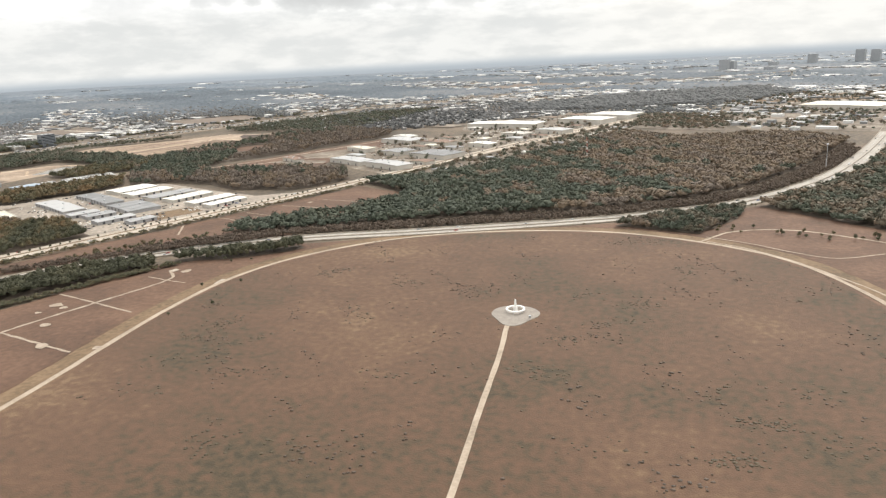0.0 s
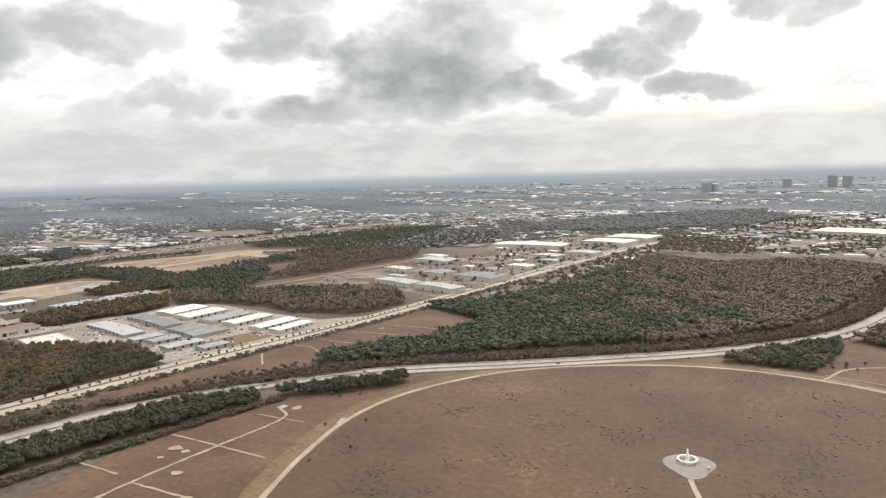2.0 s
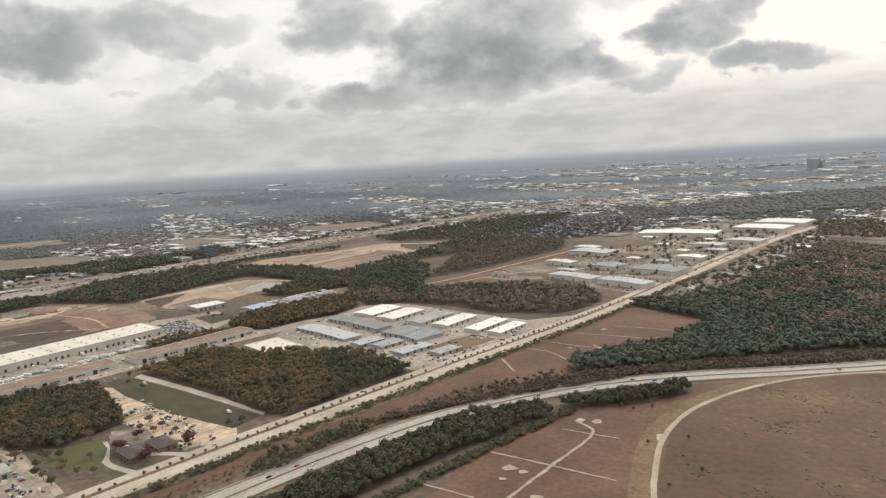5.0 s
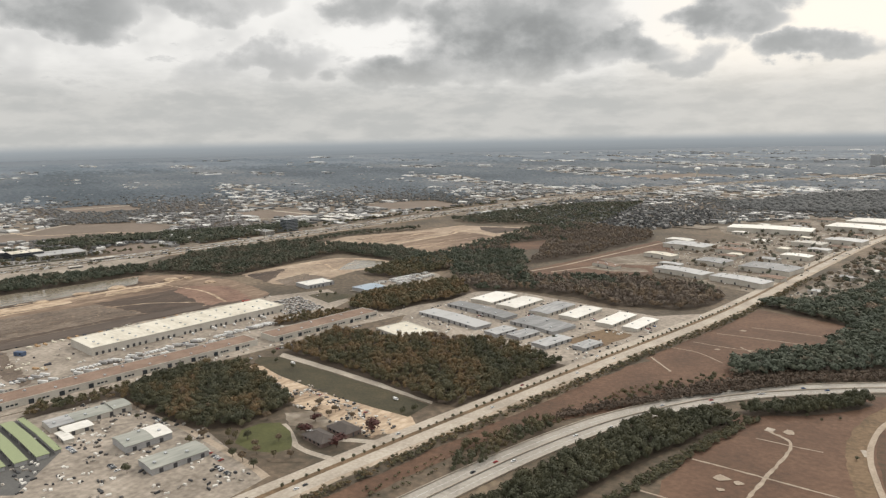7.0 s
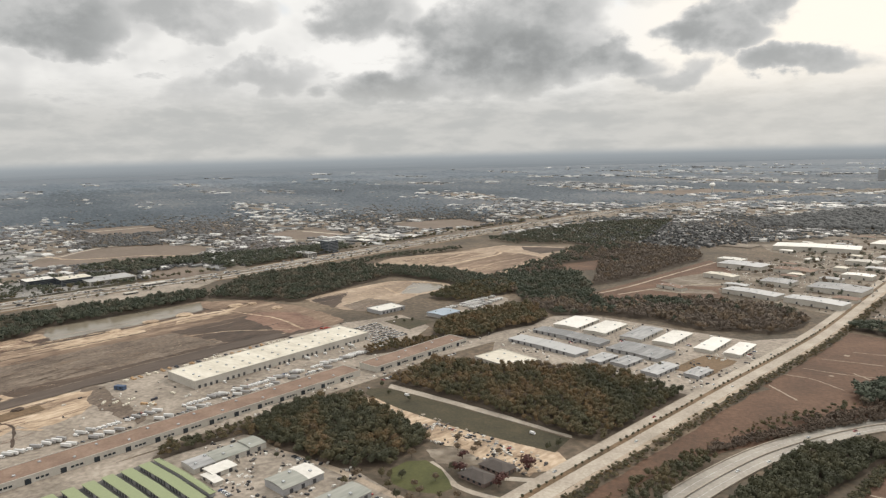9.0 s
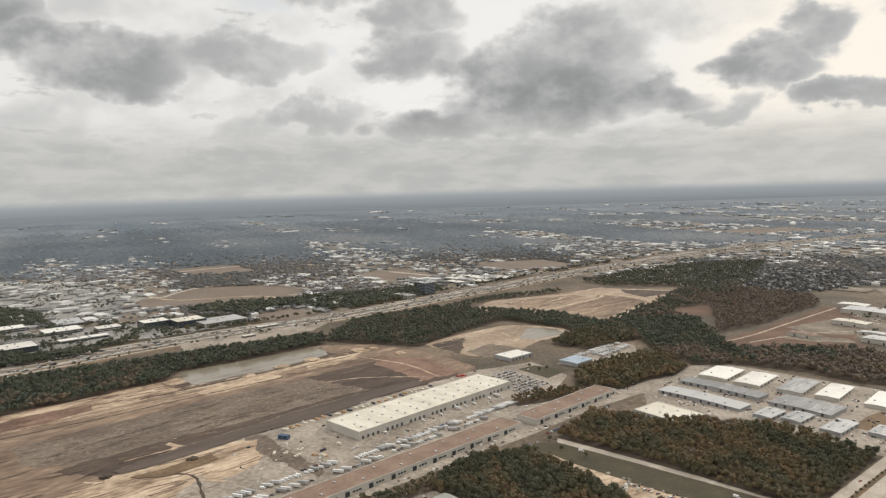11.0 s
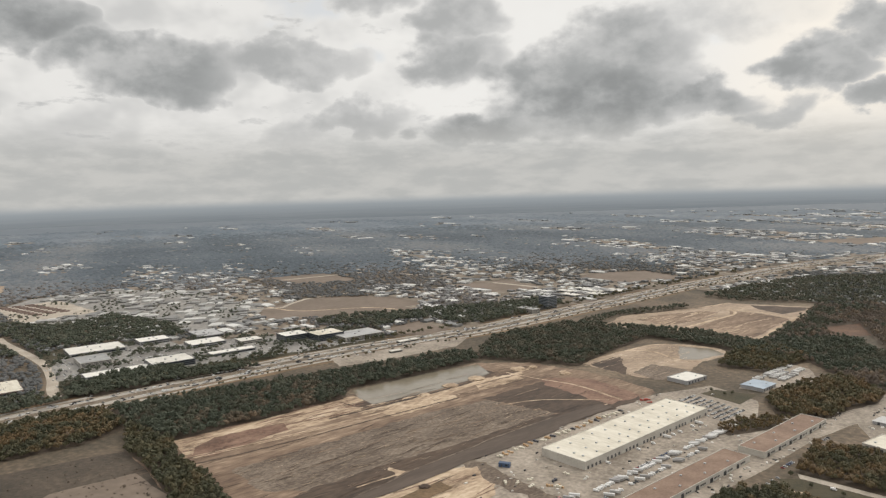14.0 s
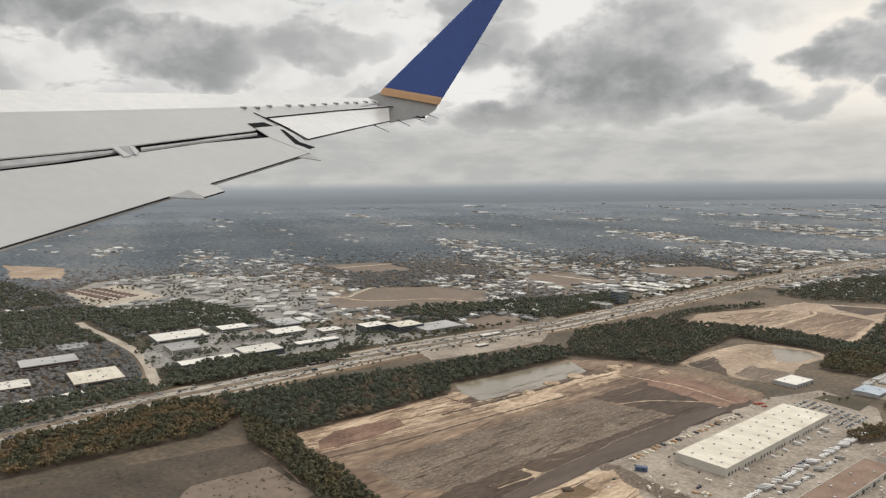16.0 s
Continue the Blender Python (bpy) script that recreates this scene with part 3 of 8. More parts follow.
ground = disc("ground", -300, 0, [200, 500, 1000, 1600], 0.0, M["ground"])
me = ground.data
# the outer rings carry the haze-toned ground colours
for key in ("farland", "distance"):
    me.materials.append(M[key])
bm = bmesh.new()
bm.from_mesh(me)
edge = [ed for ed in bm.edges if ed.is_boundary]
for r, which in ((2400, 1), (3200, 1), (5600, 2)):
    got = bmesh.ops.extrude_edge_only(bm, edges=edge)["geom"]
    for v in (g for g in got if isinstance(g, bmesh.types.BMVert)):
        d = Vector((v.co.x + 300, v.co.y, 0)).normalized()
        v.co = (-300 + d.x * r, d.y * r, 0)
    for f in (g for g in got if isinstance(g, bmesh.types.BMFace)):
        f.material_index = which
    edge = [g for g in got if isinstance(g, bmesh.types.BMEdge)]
bmesh.ops.recalc_face_normals(bm, faces=bm.faces)
bm.to_mesh(me)
bm.free()
tagged(ground, "flat mixed ground of dry grass, scrub and bare earth", "ground", kind="structure")

HWY = [(-420, 20), (-390, 105), (-357, 185), (-331, 238), (-303, 280), (-260, 323), (-205, 354), (-150, 375), (-98, 396), (-39, 423), (12, 456), (34, 475), (70, 522), (120, 620), (190, 825), (260, 1080)]
ROAD_C = [(-465, 30), (-417, 160), (-377, 258), (-335, 357), (-290, 460), (-257, 545), (-197, 722), (-130, 905), (-65, 1050)]
HWY_BACK, ROAD_BACK = [(-510, -235), (-450, -65)], [(-561, -230), (-513, -100)]      # the roads go on beneath the flight
FWY = [(-1110, -60), (-1086, 68), (-1066, 160), (-1040, 240), (-1000, 370), (-955, 480), (-890, 610), (-840, 760), (-795, 890), (-740, 1060), (-665, 1250), (-560, 1490), (-344, 1800), (-100, 2080), (300, 2450)]
RING = [(-192, 60), (-195, 110), (-199, 160), (-204, 200), (-207, 234), (-206, 272), (-196, 306), (-177, 335), (-153, 358), (-125, 374), (-94, 384), (-63, 389), (-32, 388), (-2, 379), (25, 365), (48, 345), (66, 313), (80, 270), (84, 225), (80, 180), (60, 130)]

patch("dry_field", [(-300, -120), (-288, 150), (-283, 215), (-262, 286), (-250, 306), (-205, 340), (-150, 362), (-98, 384), (-39, 410), (12, 440), (60, 480), (130, 560), (420, 620), (520, 200), (300, -150)],
      0.03, M["plot_grass"], "brown dry grassland with faint bare tracks")
patch("ring_field", [(-185, -80), (-197, 80), (-205, 234), (-204, 272), (-194, 305), (-176, 333), (-152, 356), (-124, 371), (-94, 381), (-63, 386), (-32, 385), (-2, 376), (24, 362), (46, 343), (64, 312), (78, 270), (82, 225), (78, 180), (50, 90), (20, -60)],
      0.06, M["dry_grass"], "round field of reddish brown dry grass with dark tufts")


def road(name, pts, width, mat, label, z=0.16, **more):
    return tagged(ribbon(name, pts, width, z, mat, thick=0.12, **more), label, "road", kind="structure")


road("ring_track", RING, 2.4, M["gravel"], "pale gravel track bending round the round field", ragged=0.12)
ribbon_o = ribbon("ring_verge", RING, 8, 0.09, M["verge"], offset=5, ragged=0.2)
tagged(ribbon("ring_wheel_track", RING, 0.9, 0.13, M["plot_grass"], offset=9.5, ragged=0.5, step=3.0), "faint worn wheel track along the mown strip", "path", kind="structure")
tagged(ribbon_o, "strip of yellowish mown grass beside the gravel track", "ground", kind="structure")
for pts, w in (([(9, 375), (27, 399), (55, 405), (80, 394), (110, 374)], 2.2), ([(12, 385), (33, 374), (50, 361), (68, 353), (90, 364)], 1.2), ([(12, 376), (31, 364), (49, 345), (64, 323), (77, 300), (88, 262)], 1.4)):
    tagged(ribbon("field_track", pts, 0.7 * w, 0.15, M["gravel"], ragged=0.35, step=3.0), "faint pale track beside the round field", "path", kind="structure")
road("monument_path", [(-61.5, 253), (-60.5, 240), (-57, 215), (-53, 176), (-48, 130), (-42, 60), (-38, -30)], 1.8, M["gravel"], "straight pale gravel path across the dry field", ragged=0.1)

# the curved divided highway
road("highway", HWY_BACK + HWY, 6.9, M["freeway"], "pale concrete carriageway of a curving highway", offset=2.7)
road("highway", HWY_BACK + HWY, 6.9, M["freeway"], "pale concrete carriageway of a curving highway", offset=-4.9)
for off in (-8.6, -1.1, 6.4):
    tagged(ribbon("barrier", HWY, 0.35, 0.75, M["concrete"], offset=off, thick=0.62), "low concrete barrier along the highway edge", "barrier", kind="structure")
tagged(ribbon("highway_median", HWY, 1.0, 0.2, M["asphalt"], offset=-1.1), "narrow paved median of the highway", "ground", kind="structure")
for off in (2.7, -4.9):
    tagged(ribbon("lane_line", HWY, 0.12, 0.175, M["trim"], offset=off), "painted white lane line", "marking", kind="structure")

# boulevard with a planted median, service drive and a brushy ditch
road("boulevard", ROAD_BACK + ROAD_C, 7.2, M["concrete"], "pale concrete carriageway of a straight boulevard", offset=-5.2)
road("boulevard", ROAD_BACK + ROAD_C, 6.0, M["concrete"], "pale concrete carriageway of a straight boulevard", offset=4.4)
tagged(ribbon("boulevard_median", ROAD_BACK + ROAD_C, 2.8, 0.2, M["verge"], offset=-0.2, thick=0.2), "grassy planted median of the boulevard", "ground", kind="structure")
tagged(ribbon("ditch_verge", ROAD_C, 11, 0.11, M["ground"], offset=-12.5, ragged=0.15), "dry grass verge between ditch and boulevard", "ground", kind="structure")

# freeway with frontage roads
for off, w in ((-9.5, 11.0), (9.5, 11.0), (-21.5, 5.0), (22.0, 5.0)):
    road("freeway", FWY, w, M["freeway"], "wide pale concrete freeway carriageway full of traffic", offset=off, step=14)
tagged(ribbon("freeway_verge", FWY, 62, 0.1, M["verge"], ragged=0.08, step=14), "dry grass verges along the freeway", "ground", kind="structure")
for off in (-15.3, -3.7, 0.0, 3.7, 15.3):
    tagged(ribbon("barrier", FWY, 0.4, 0.8, M["concrete"], offset=off, thick=0.66, step=14), "low concrete barrier along the freeway", "barrier", kind="structure")
FEEDER = [(-1430, 335), (-1385, 319), (-1294, 295), (-1225, 273), (-1165, 244), (-1125, 220), (-1095, 205)]
AVOID.extend(spline(FEEDER, 6.0))
road("side_road", FEEDER, 10.0, M["concrete"], "pale concrete side road bending down to the freeway", z=0.18)

# pieces of ground
patch("concrete_pad", [(-246.4, 280.5), (-243.1, 279.3), (-241.6, 283.5), (-244.9, 284.7)], 0.14, M["concrete"], "small concrete pad at a field path", ragged=0.2, step=3)
patch("concrete_pad", [(-208.7, 266.4), (-206.6, 266.6), (-207.3, 273.6), (-209.4, 273.4)], 0.14, M["concrete"], "small concrete pad beside the gravel track", ragged=0.2, step=3)
patch("triangle_field", [(-311, 367), (-251, 517), (-189, 484), (-215, 420), (-266, 376), (-286, 350)], 0.05, M["plot_grass"], "brown dry grass field with pale tracks")
patch("wood_edge_grass", [(-320, 340), (-290, 372), (-262, 384), (-230, 400), (-214, 372), (-226, 350), (-262, 324), (-300, 294), (-345, 246)], 0.045, M["plot_grass"], "brown grass between thicket and wood")
patch("strip_field", [(-448, 23), (-400, 153), (-360, 251), (-318, 350), (-300, 370), (-288, 350), (-320, 293), (-349, 245), (-374, 191), (-406, 109), (-436, 25)], 0.05, M["plot_grass"], "strip of brown grass between boulevard and highway")
patch("industrial_yard", [(-492, 405), (-500, 445), (-462, 520), (-430, 512), (-370, 488), (-318, 470), (-284, 490), (-303, 440), (-350, 336), (-385, 355), (-440, 366), (-480, 360)], 0.07, M["yard"], "pale concrete yard between the warehouses", ragged=1)
patch("corner_lawn", [(-366, 385), (-345, 425), (-325, 415), (-342, 375)], 0.11, M["verge"], "dry grass plot among the warehouses")
patch("factory_yard", [(-345, 660), (-300, 605), (-246, 570), (-180, 740), (-110, 930), (-60, 1060), (-160, 1110), (-300, 1000), (-290, 930), (-250, 870), (-345, 820), (-330, 740)], 0.07, M["mixed_lot"], "worn yards and dry grass between the factories", ragged=3)
ROADSIDE = [(-226, 572), (-196, 566), (-152, 642), (-135, 692), (-105, 782), (-70, 864), (-48, 1000), (-92, 940), (-162, 744)]
patch("roadside_yard", ROADSIDE, 0.065, M["mixed_lot"], "pale yards between boulevard and wood", ragged=2)
patch("fallow_field", [(-361, 842), (-416, 706), (-460, 604), (-432, 548), (-380, 552), (-330, 592), (-345, 650), (-328, 720), (-334, 790)], 0.05, M["plot_grass"], "dull brown fallow field")
patch("field_lots", [(-404, 692), (-376, 731), (-346, 768), (-330, 745), (-328, 690), (-350, 672), (-381, 668)], 0.07, M["mixed_lot"], "pale worn lots beside the fallow field", ragged=2, step=5)
patch("field_lots", [(-412, 640), (-396, 662), (-376, 655), (-350, 652), (-345, 636), (-380, 630)], 0.07, M["mixed_lot"], "pale worn lot round a low brown shed", ragged=2, step=5)
tagged(ribbon("field_track", [(-458, 600), (-434, 640), (-405, 707), (-353, 828)], 2.6, 0.12, M["gravel"], ragged=0.3), "pale track along the fallow field", "track", kind="structure")
tagged(ribbon("field_track", [(-434, 608), (-408, 640), (-381, 668), (-339, 694)], 2.2, 0.12, M["gravel"], ragged=0.3), "pale track across the fallow field", "track", kind="structure")
patch("wood_clearing", [(-513, 718), (-530, 765), (-489, 812), (-478, 740)], 0.17, M["plot_grass"], "small brown clearing in the wood")
patch("business_yard", [(-668, 60), (-652, 165), (-600, 300), (-580, 330), (-575, 370), (-500, 450), (-490, 420), (-520, 360), (-540, 300), (-585, 190), (-635, 45)], 0.07, M["yard"], "concrete yard in front of the brown roofed units", ragged=1)
patch("truck_yard", [(-712, 222), (-690, 290), (-636, 425), (-600, 470), (-560, 440), (-552, 372), (-570, 330), (-600, 240), (-660, 70), (-688, 110), (-692, 175)], 0.06, M["yard"], "pale concrete truck yard round the long warehouse", ragged=1)
patch("driveway", [(-524, 300), (-478, 286), (-438, 273), (-402, 261), (-400, 255), (-436, 267), (-476, 280), (-522, 293)], 0.12, M["concrete"], "narrow concrete driveway beside the wood", ragged=0.3)
patch("long_lawn", [(-533, 288), (-522, 292), (-476, 279), (-436, 266), (-401, 254), (-404, 236), (-454, 247), (-499, 263), (-530, 279)], 0.09, M["lawn"], "long strip of dull olive lawn", ragged=0.6)
patch("sandy_lot", [(-534, 272), (-514, 277), (-473, 255), (-439, 248), (-402, 237), (-392, 224), (-409, 208), (-431, 218), (-461, 229), (-489, 245), (-515, 256)], 0.08, M["sand"], "bare pale sandy lot strewn with rubble", ragged=4.5, step=4.5)
patch("garden_lawn", [(-464, 182), (-470, 194), (-467, 204), (-458, 208), (-448, 201), (-440, 192), (-436, 186), (-441, 180), (-452, 178)], 0.08, M["garden"], "green garden lawn beside the trees")
patch("house_ground", [(-470, 222), (-440, 224), (-398, 215), (-412, 180), (-436, 172), (-466, 178), (-474, 200)], 0.05, M["ground"], "brown grass round a low house", ragged=2)
patch("house_yard", [(-463, 219), (-451, 227), (-434, 223), (-426, 218), (-438, 209), (-453, 206)], 0.07, M["mixed_lot"], "worn car yard behind a low house", ragged=1.5, step=4)
tagged(ribbon("house_drive", [(-456, 207), (-447, 200), (-437, 190), (-427, 186), (-414, 184)], 3.2, 0.1, M["concrete"], ragged=0.12), "pale curved drive beside a garden lawn", "drive", kind="structure")
tagged(ribbon("house_drive", [(-424, 201), (-413, 204), (-401, 206)], 4.0, 0.1, M["concrete"], ragged=0.12), "pale drive between house and boulevard", "drive", kind="structure")
tagged(ribbon("depot_lane", [(-556, 214), (-545, 199), (-525, 194), (-507, 189), (-482, 181), (-444, 167), (-430, 160)], 3.6, 0.1, M["gravel"], ragged=0.12), "pale lane past the depot sheds", "road", kind="structure")
patch("storage_lanes", [(-592, 124), (-582, 163), (-530, 146), (-512, 112), (-560, 92), (-606, 96)], 0.075, M["asphalt"], "dark paved lanes between the storage rows", ragged=0.5)
patch("depot_yard", [(-575, 200), (-540, 210), (-490, 190), (-430, 160), (-440, 100), (-540, 100), (-620, 110)], 0.06, M["yard"], "worn concrete yard with sheds and cars", ragged=1)

patch("building_site", [(-920, 120), (-908, 176), (-885, 232), (-858, 308), (-838, 400), (-816, 462), (-770, 485), (-700, 470), (-640, 440), (-636, 420), (-690, 290), (-716, 215), (-690, 180), (-655, 160), (-660, 90), (-780, 60)], 0.03, M["dirt"], "cleared building site of bare tan earth", ragged=4.5, step=4.5)
patch("site_grey_field", [(-832, 157), (-801, 242), (-784, 295), (-754, 355), (-690, 347), (-716, 259), (-747, 178), (-753, 158), (-792, 142)], 0.06, M["grey_earth"], "ploughed grey earth with fine furrows", ragged=4.5, step=4.5)
patch("site_dark_strip", [(-772, 140), (-759, 180), (-742, 222), (-725, 262), (-700, 328), (-674, 374), (-646, 416), (-641, 408), (-664, 350), (-690, 290), (-706, 228), (-715, 190), (-735, 150)], 0.07, M["dark_earth"], "strip of wet dark earth along the yard", ragged=4.5, step=4.5)
patch("site_dark_track", [(-738, 157), (-731, 185), (-730, 198), (-725, 217), (-713, 256), (-708, 278), (-688, 335), (-668, 382), (-655, 378), (-673, 330), (-676, 306), (-686, 277), (-696, 253), (-705, 233), (-708, 218), (-713, 199), (-720, 178), (-730, 156)], 0.44, M["wet_earth"], "smooth graded strip of wet dark earth", ragged=0.8, step=5)
tagged(ribbon("site_ridge", [(-737, 162), (-731.5, 185), (-730.5, 198), (-725.5, 217), (-713.5, 256), (-708.5, 278), (-688.5, 335)], 1.1, 0.62, M["grey_earth"], ragged=0.7, step=3), "pale ridge of earth along the graded strip", "ground", kind="structure")
patch("site_weeds", [(-721, 155), (-711, 179), (-705, 198), (-694, 195), (-699, 178), (-704, 162)], 0.45, M["verge"], "olive weeds beside the graded strip", ragged=2, step=4)
patch("site_dark_field", [(-757, 357), (-742, 400), (-732, 432), (-700, 420), (-664, 392), (-668, 368), (-689, 347)], 0.06, M["dark_earth"], "dark brown turned earth", ragged=4.5, step=4.5)
patch("site_red_field", [(-738, 433), (-716, 448), (-694, 450), (-645, 420), (-658, 386), (-675, 390), (-700, 404), (-723, 413)], 0.08, M["red_earth"], "reddish bare earth", ragged=4.5, step=4.5)
patch("site_sand_band", [(-910, 174), (-900, 215), (-881, 262), (-862, 318), (-845, 322), (-830, 290), (-840, 245), (-856, 205), (-875, 158), (-890, 167)], 0.06, M["sand"], "band of bright bare sand", ragged=4.5, step=4.5)
patch("site_sand_ridge", [(-832, 285), (-800, 365), (-780, 425), (-772, 420), (-792, 350), (-822, 280)], 0.07, M["sand"], "sandy track bank along the pond", ragged=4.5, step=4.5)
patch("site_sand_heap", [(-740, 90), (-732, 150), (-712, 205), (-690, 178), (-668, 120), (-690, 60)], 0.08, M["sand"], "bright tan graded sand", ragged=4.5, step=4.5)
patch("site_brown_bench", [(-885, 175), (-889, 196), (-868, 242), (-851, 230), (-862, 168), (-872, 162)], 0.1, M["red_earth"], "brown graded bench between sandy ridges", ragged=2, step=6)
patch("site_sand_bench", [(-811, 291), (-817, 332), (-801, 360), (-778, 353), (-783, 327), (-797, 289)], 0.1, M["sand"], "bright sand heaped beside the pond", ragged=3, step=5)
patch("site_sand_bench", [(-780, 389), (-762, 435), (-751, 428), (-771, 375)], 0.1, M["sand"], "bright sand heaped beside the pond", ragged=3, step=5)
patch("site_tan_corner", [(-716, 172), (-714, 208), (-702, 228), (-677, 217), (-668, 196), (-672, 170)], 0.12, M["sand"], "bright tan sand at the yard corner", ragged=3, step=5)
patch("site_dark_bank", [(-846, 300), (-838, 345), (-822, 375), (-806, 425), (-795, 440), (-783, 436), (-797, 385), (-815, 335), (-832, 295)], 0.085, M["dark_earth"], "wet dark bank of the pond", ragged=3, step=6)
patch("site_mud", [(-720, 236), (-699, 237), (-660, 218), (-626, 203), (-624, 195), (-674, 209)], 0.125, M["grey_earth"], "grey churned mud beside the yard", ragged=4, step=4)
patch("site_orange_bank", [(-745, 203), (-713, 203), (-704, 219), (-696, 229), (-684, 210), (-694, 188), (-706, 174)], 0.13, M["sand"], "orange sand bank along the yard", ragged=3, step=4)
patch("pond", [(-871, 333), (-852, 316), (-831, 307), (-815, 340), (-805, 362), (-787, 431), (-814, 458), (-832, 425), (-850, 385)], 0.1, M["water"], "still muddy pond", category="pond", ragged=1.5)
patch("scrub_field", [(-1000, 10), (-960, 85), (-924, 148), (-893, 138), (-827, 108), (-840, 40), (-900, -40)], 0.03, M["scrub"], "rough dry scrub field")
patch("mown_plot", [(-902, 82), (-883, 127), (-831, 111), (-840, 50), (-880, 40)], 0.06, M["far_field"], "pale scraped plot with tufts", ragged=1.5)
patch("cleared_lot", [(-722, 500), (-705, 560), (-685, 605), (-655, 622), (-616, 617), (-598, 594), (-620, 553), (-624, 520), (-626, 478), (-660, 472), (-690, 484)], 0.05, M["tan_earth"], "cleared bare earth lot", ragged=3, step=6)
patch("lot_pool", [(-654, 608), (-622, 611), (-606, 592), (-624, 560), (-642, 552)], 0.08, M["water"], "pale silty pool in the cleared lot", category="pond", ragged=2, step=6)
patch("lot_grey", [(-669, 486), (-663, 523), (-628, 516), (-626, 480), (-645, 470)], 0.08, M["grey_earth"], "grey damp hollow in the cleared lot", ragged=3, step=5)
patch("lot_dark", [(-716, 502), (-698, 545), (-682, 505), (-670, 478), (-690, 484)], 0.08, M["dark_earth"], "dark earth heap in the cleared lot", ragged=4.5, step=4.5)
patch("far_site", [(-762, 676), (-758, 761), (-723, 797), (-680, 850), (-647, 912), (-545, 918), (-540, 890), (-568, 760), (-580, 645), (-611, 653), (-669, 672), (-706, 680)], 0.05, M["tan_earth"], "large cleared building site of tan earth", ragged=4)
patch("far_site_core", [(-664, 700), (-632, 812), (-640, 850), (-600, 838), (-564, 814), (-578, 745), (-588, 690), (-625, 682)], 0.08, M["dirt"], "brown graded earth", ragged=2, step=8)
patch("far_site_dark", [(-620, 905), (-606, 874), (-575, 845), (-550, 885), (-548, 908)], 0.08, M["dark_earth"], "dark turned earth", ragged=2, step=8)
patch("far_site_brown", [(-735, 745), (-712, 790), (-668, 838), (-650, 830), (-662, 770), (-690, 720)], 0.08, M["dirt"], "brown graded earth", ragged=3, step=8)
patch("green_lot", [(-603, 443), (-594, 459), (-562, 457), (-571, 425)], 0.11, M["lawn"], "green lawn beside the car park", ragged=0.5)
patch("car_park", [(-622, 412), (-604, 442), (-568, 420), (-575, 372), (-586, 362)], 0.1, M["yard"], "worn grey car park", ragged=0.5)
patch("apartment_ground", [(-1675, 455), (-1755, 565), (-1706, 700), (-1539, 750), (-1275, 650), (-1203, 526), (-1228, 455), (-1440, 505), (-1428, 385)], 0.05, M["lot"], "paved ground between far flat-roofed blocks", ragged=5)
patch("estate_rows", [(-1697, 474), (-1683, 570), (-1503, 520), (-1502, 417), (-1560, 420)], 0.09, M["concrete"], "pale paved rows of the estate", ragged=3)
patch("tan_field", [(-1205, 560), (-1281, 650), (-1270, 745), (-1180, 800), (-1093, 800), (-1036, 704), (-1116, 615)], 0.05, M["far_field"], "brown bare field with a curving track", ragged=5)
patch("corner_field", [(-1004, 555), (-989, 642), (-923, 615), (-935, 555)], 0.12, M["far_field"], "dry grass field beside the freeway")
patch("frontage_lot", [(-965, 420), (-935, 480), (-905, 545), (-880, 560), (-872, 520), (-905, 440), (-935, 395)], 0.12, M["yard"], "pale frontage lot by the freeway")
patch("office_park", [(-1290, 300), (-1270, 375), (-1200, 420), (-1090, 540), (-1010, 570), (-965, 520), (-1020, 400), (-1070, 240), (-1120, 220)], 0.06, M["lawn"], "dull green grounds of the office park")
patch("office_lots", [(-1214, 272), (-1268, 333), (-1235, 380), (-1190, 433), (-1163, 478), (-1090, 530), (-1020, 545), (-985, 510), (-1010, 440), (-1050, 390), (-1080, 334), (-1118, 290), (-1150, 240)], 0.1, M["lot"], "pale car parks round the offices", ragged=3)
patch("bare_plot", [(-1214, 520), (-1163, 562), (-1107, 522), (-1085, 480), (-1150, 488)], 0.12, M["far_field"], "bare brown plot behind the offices", ragged=3)

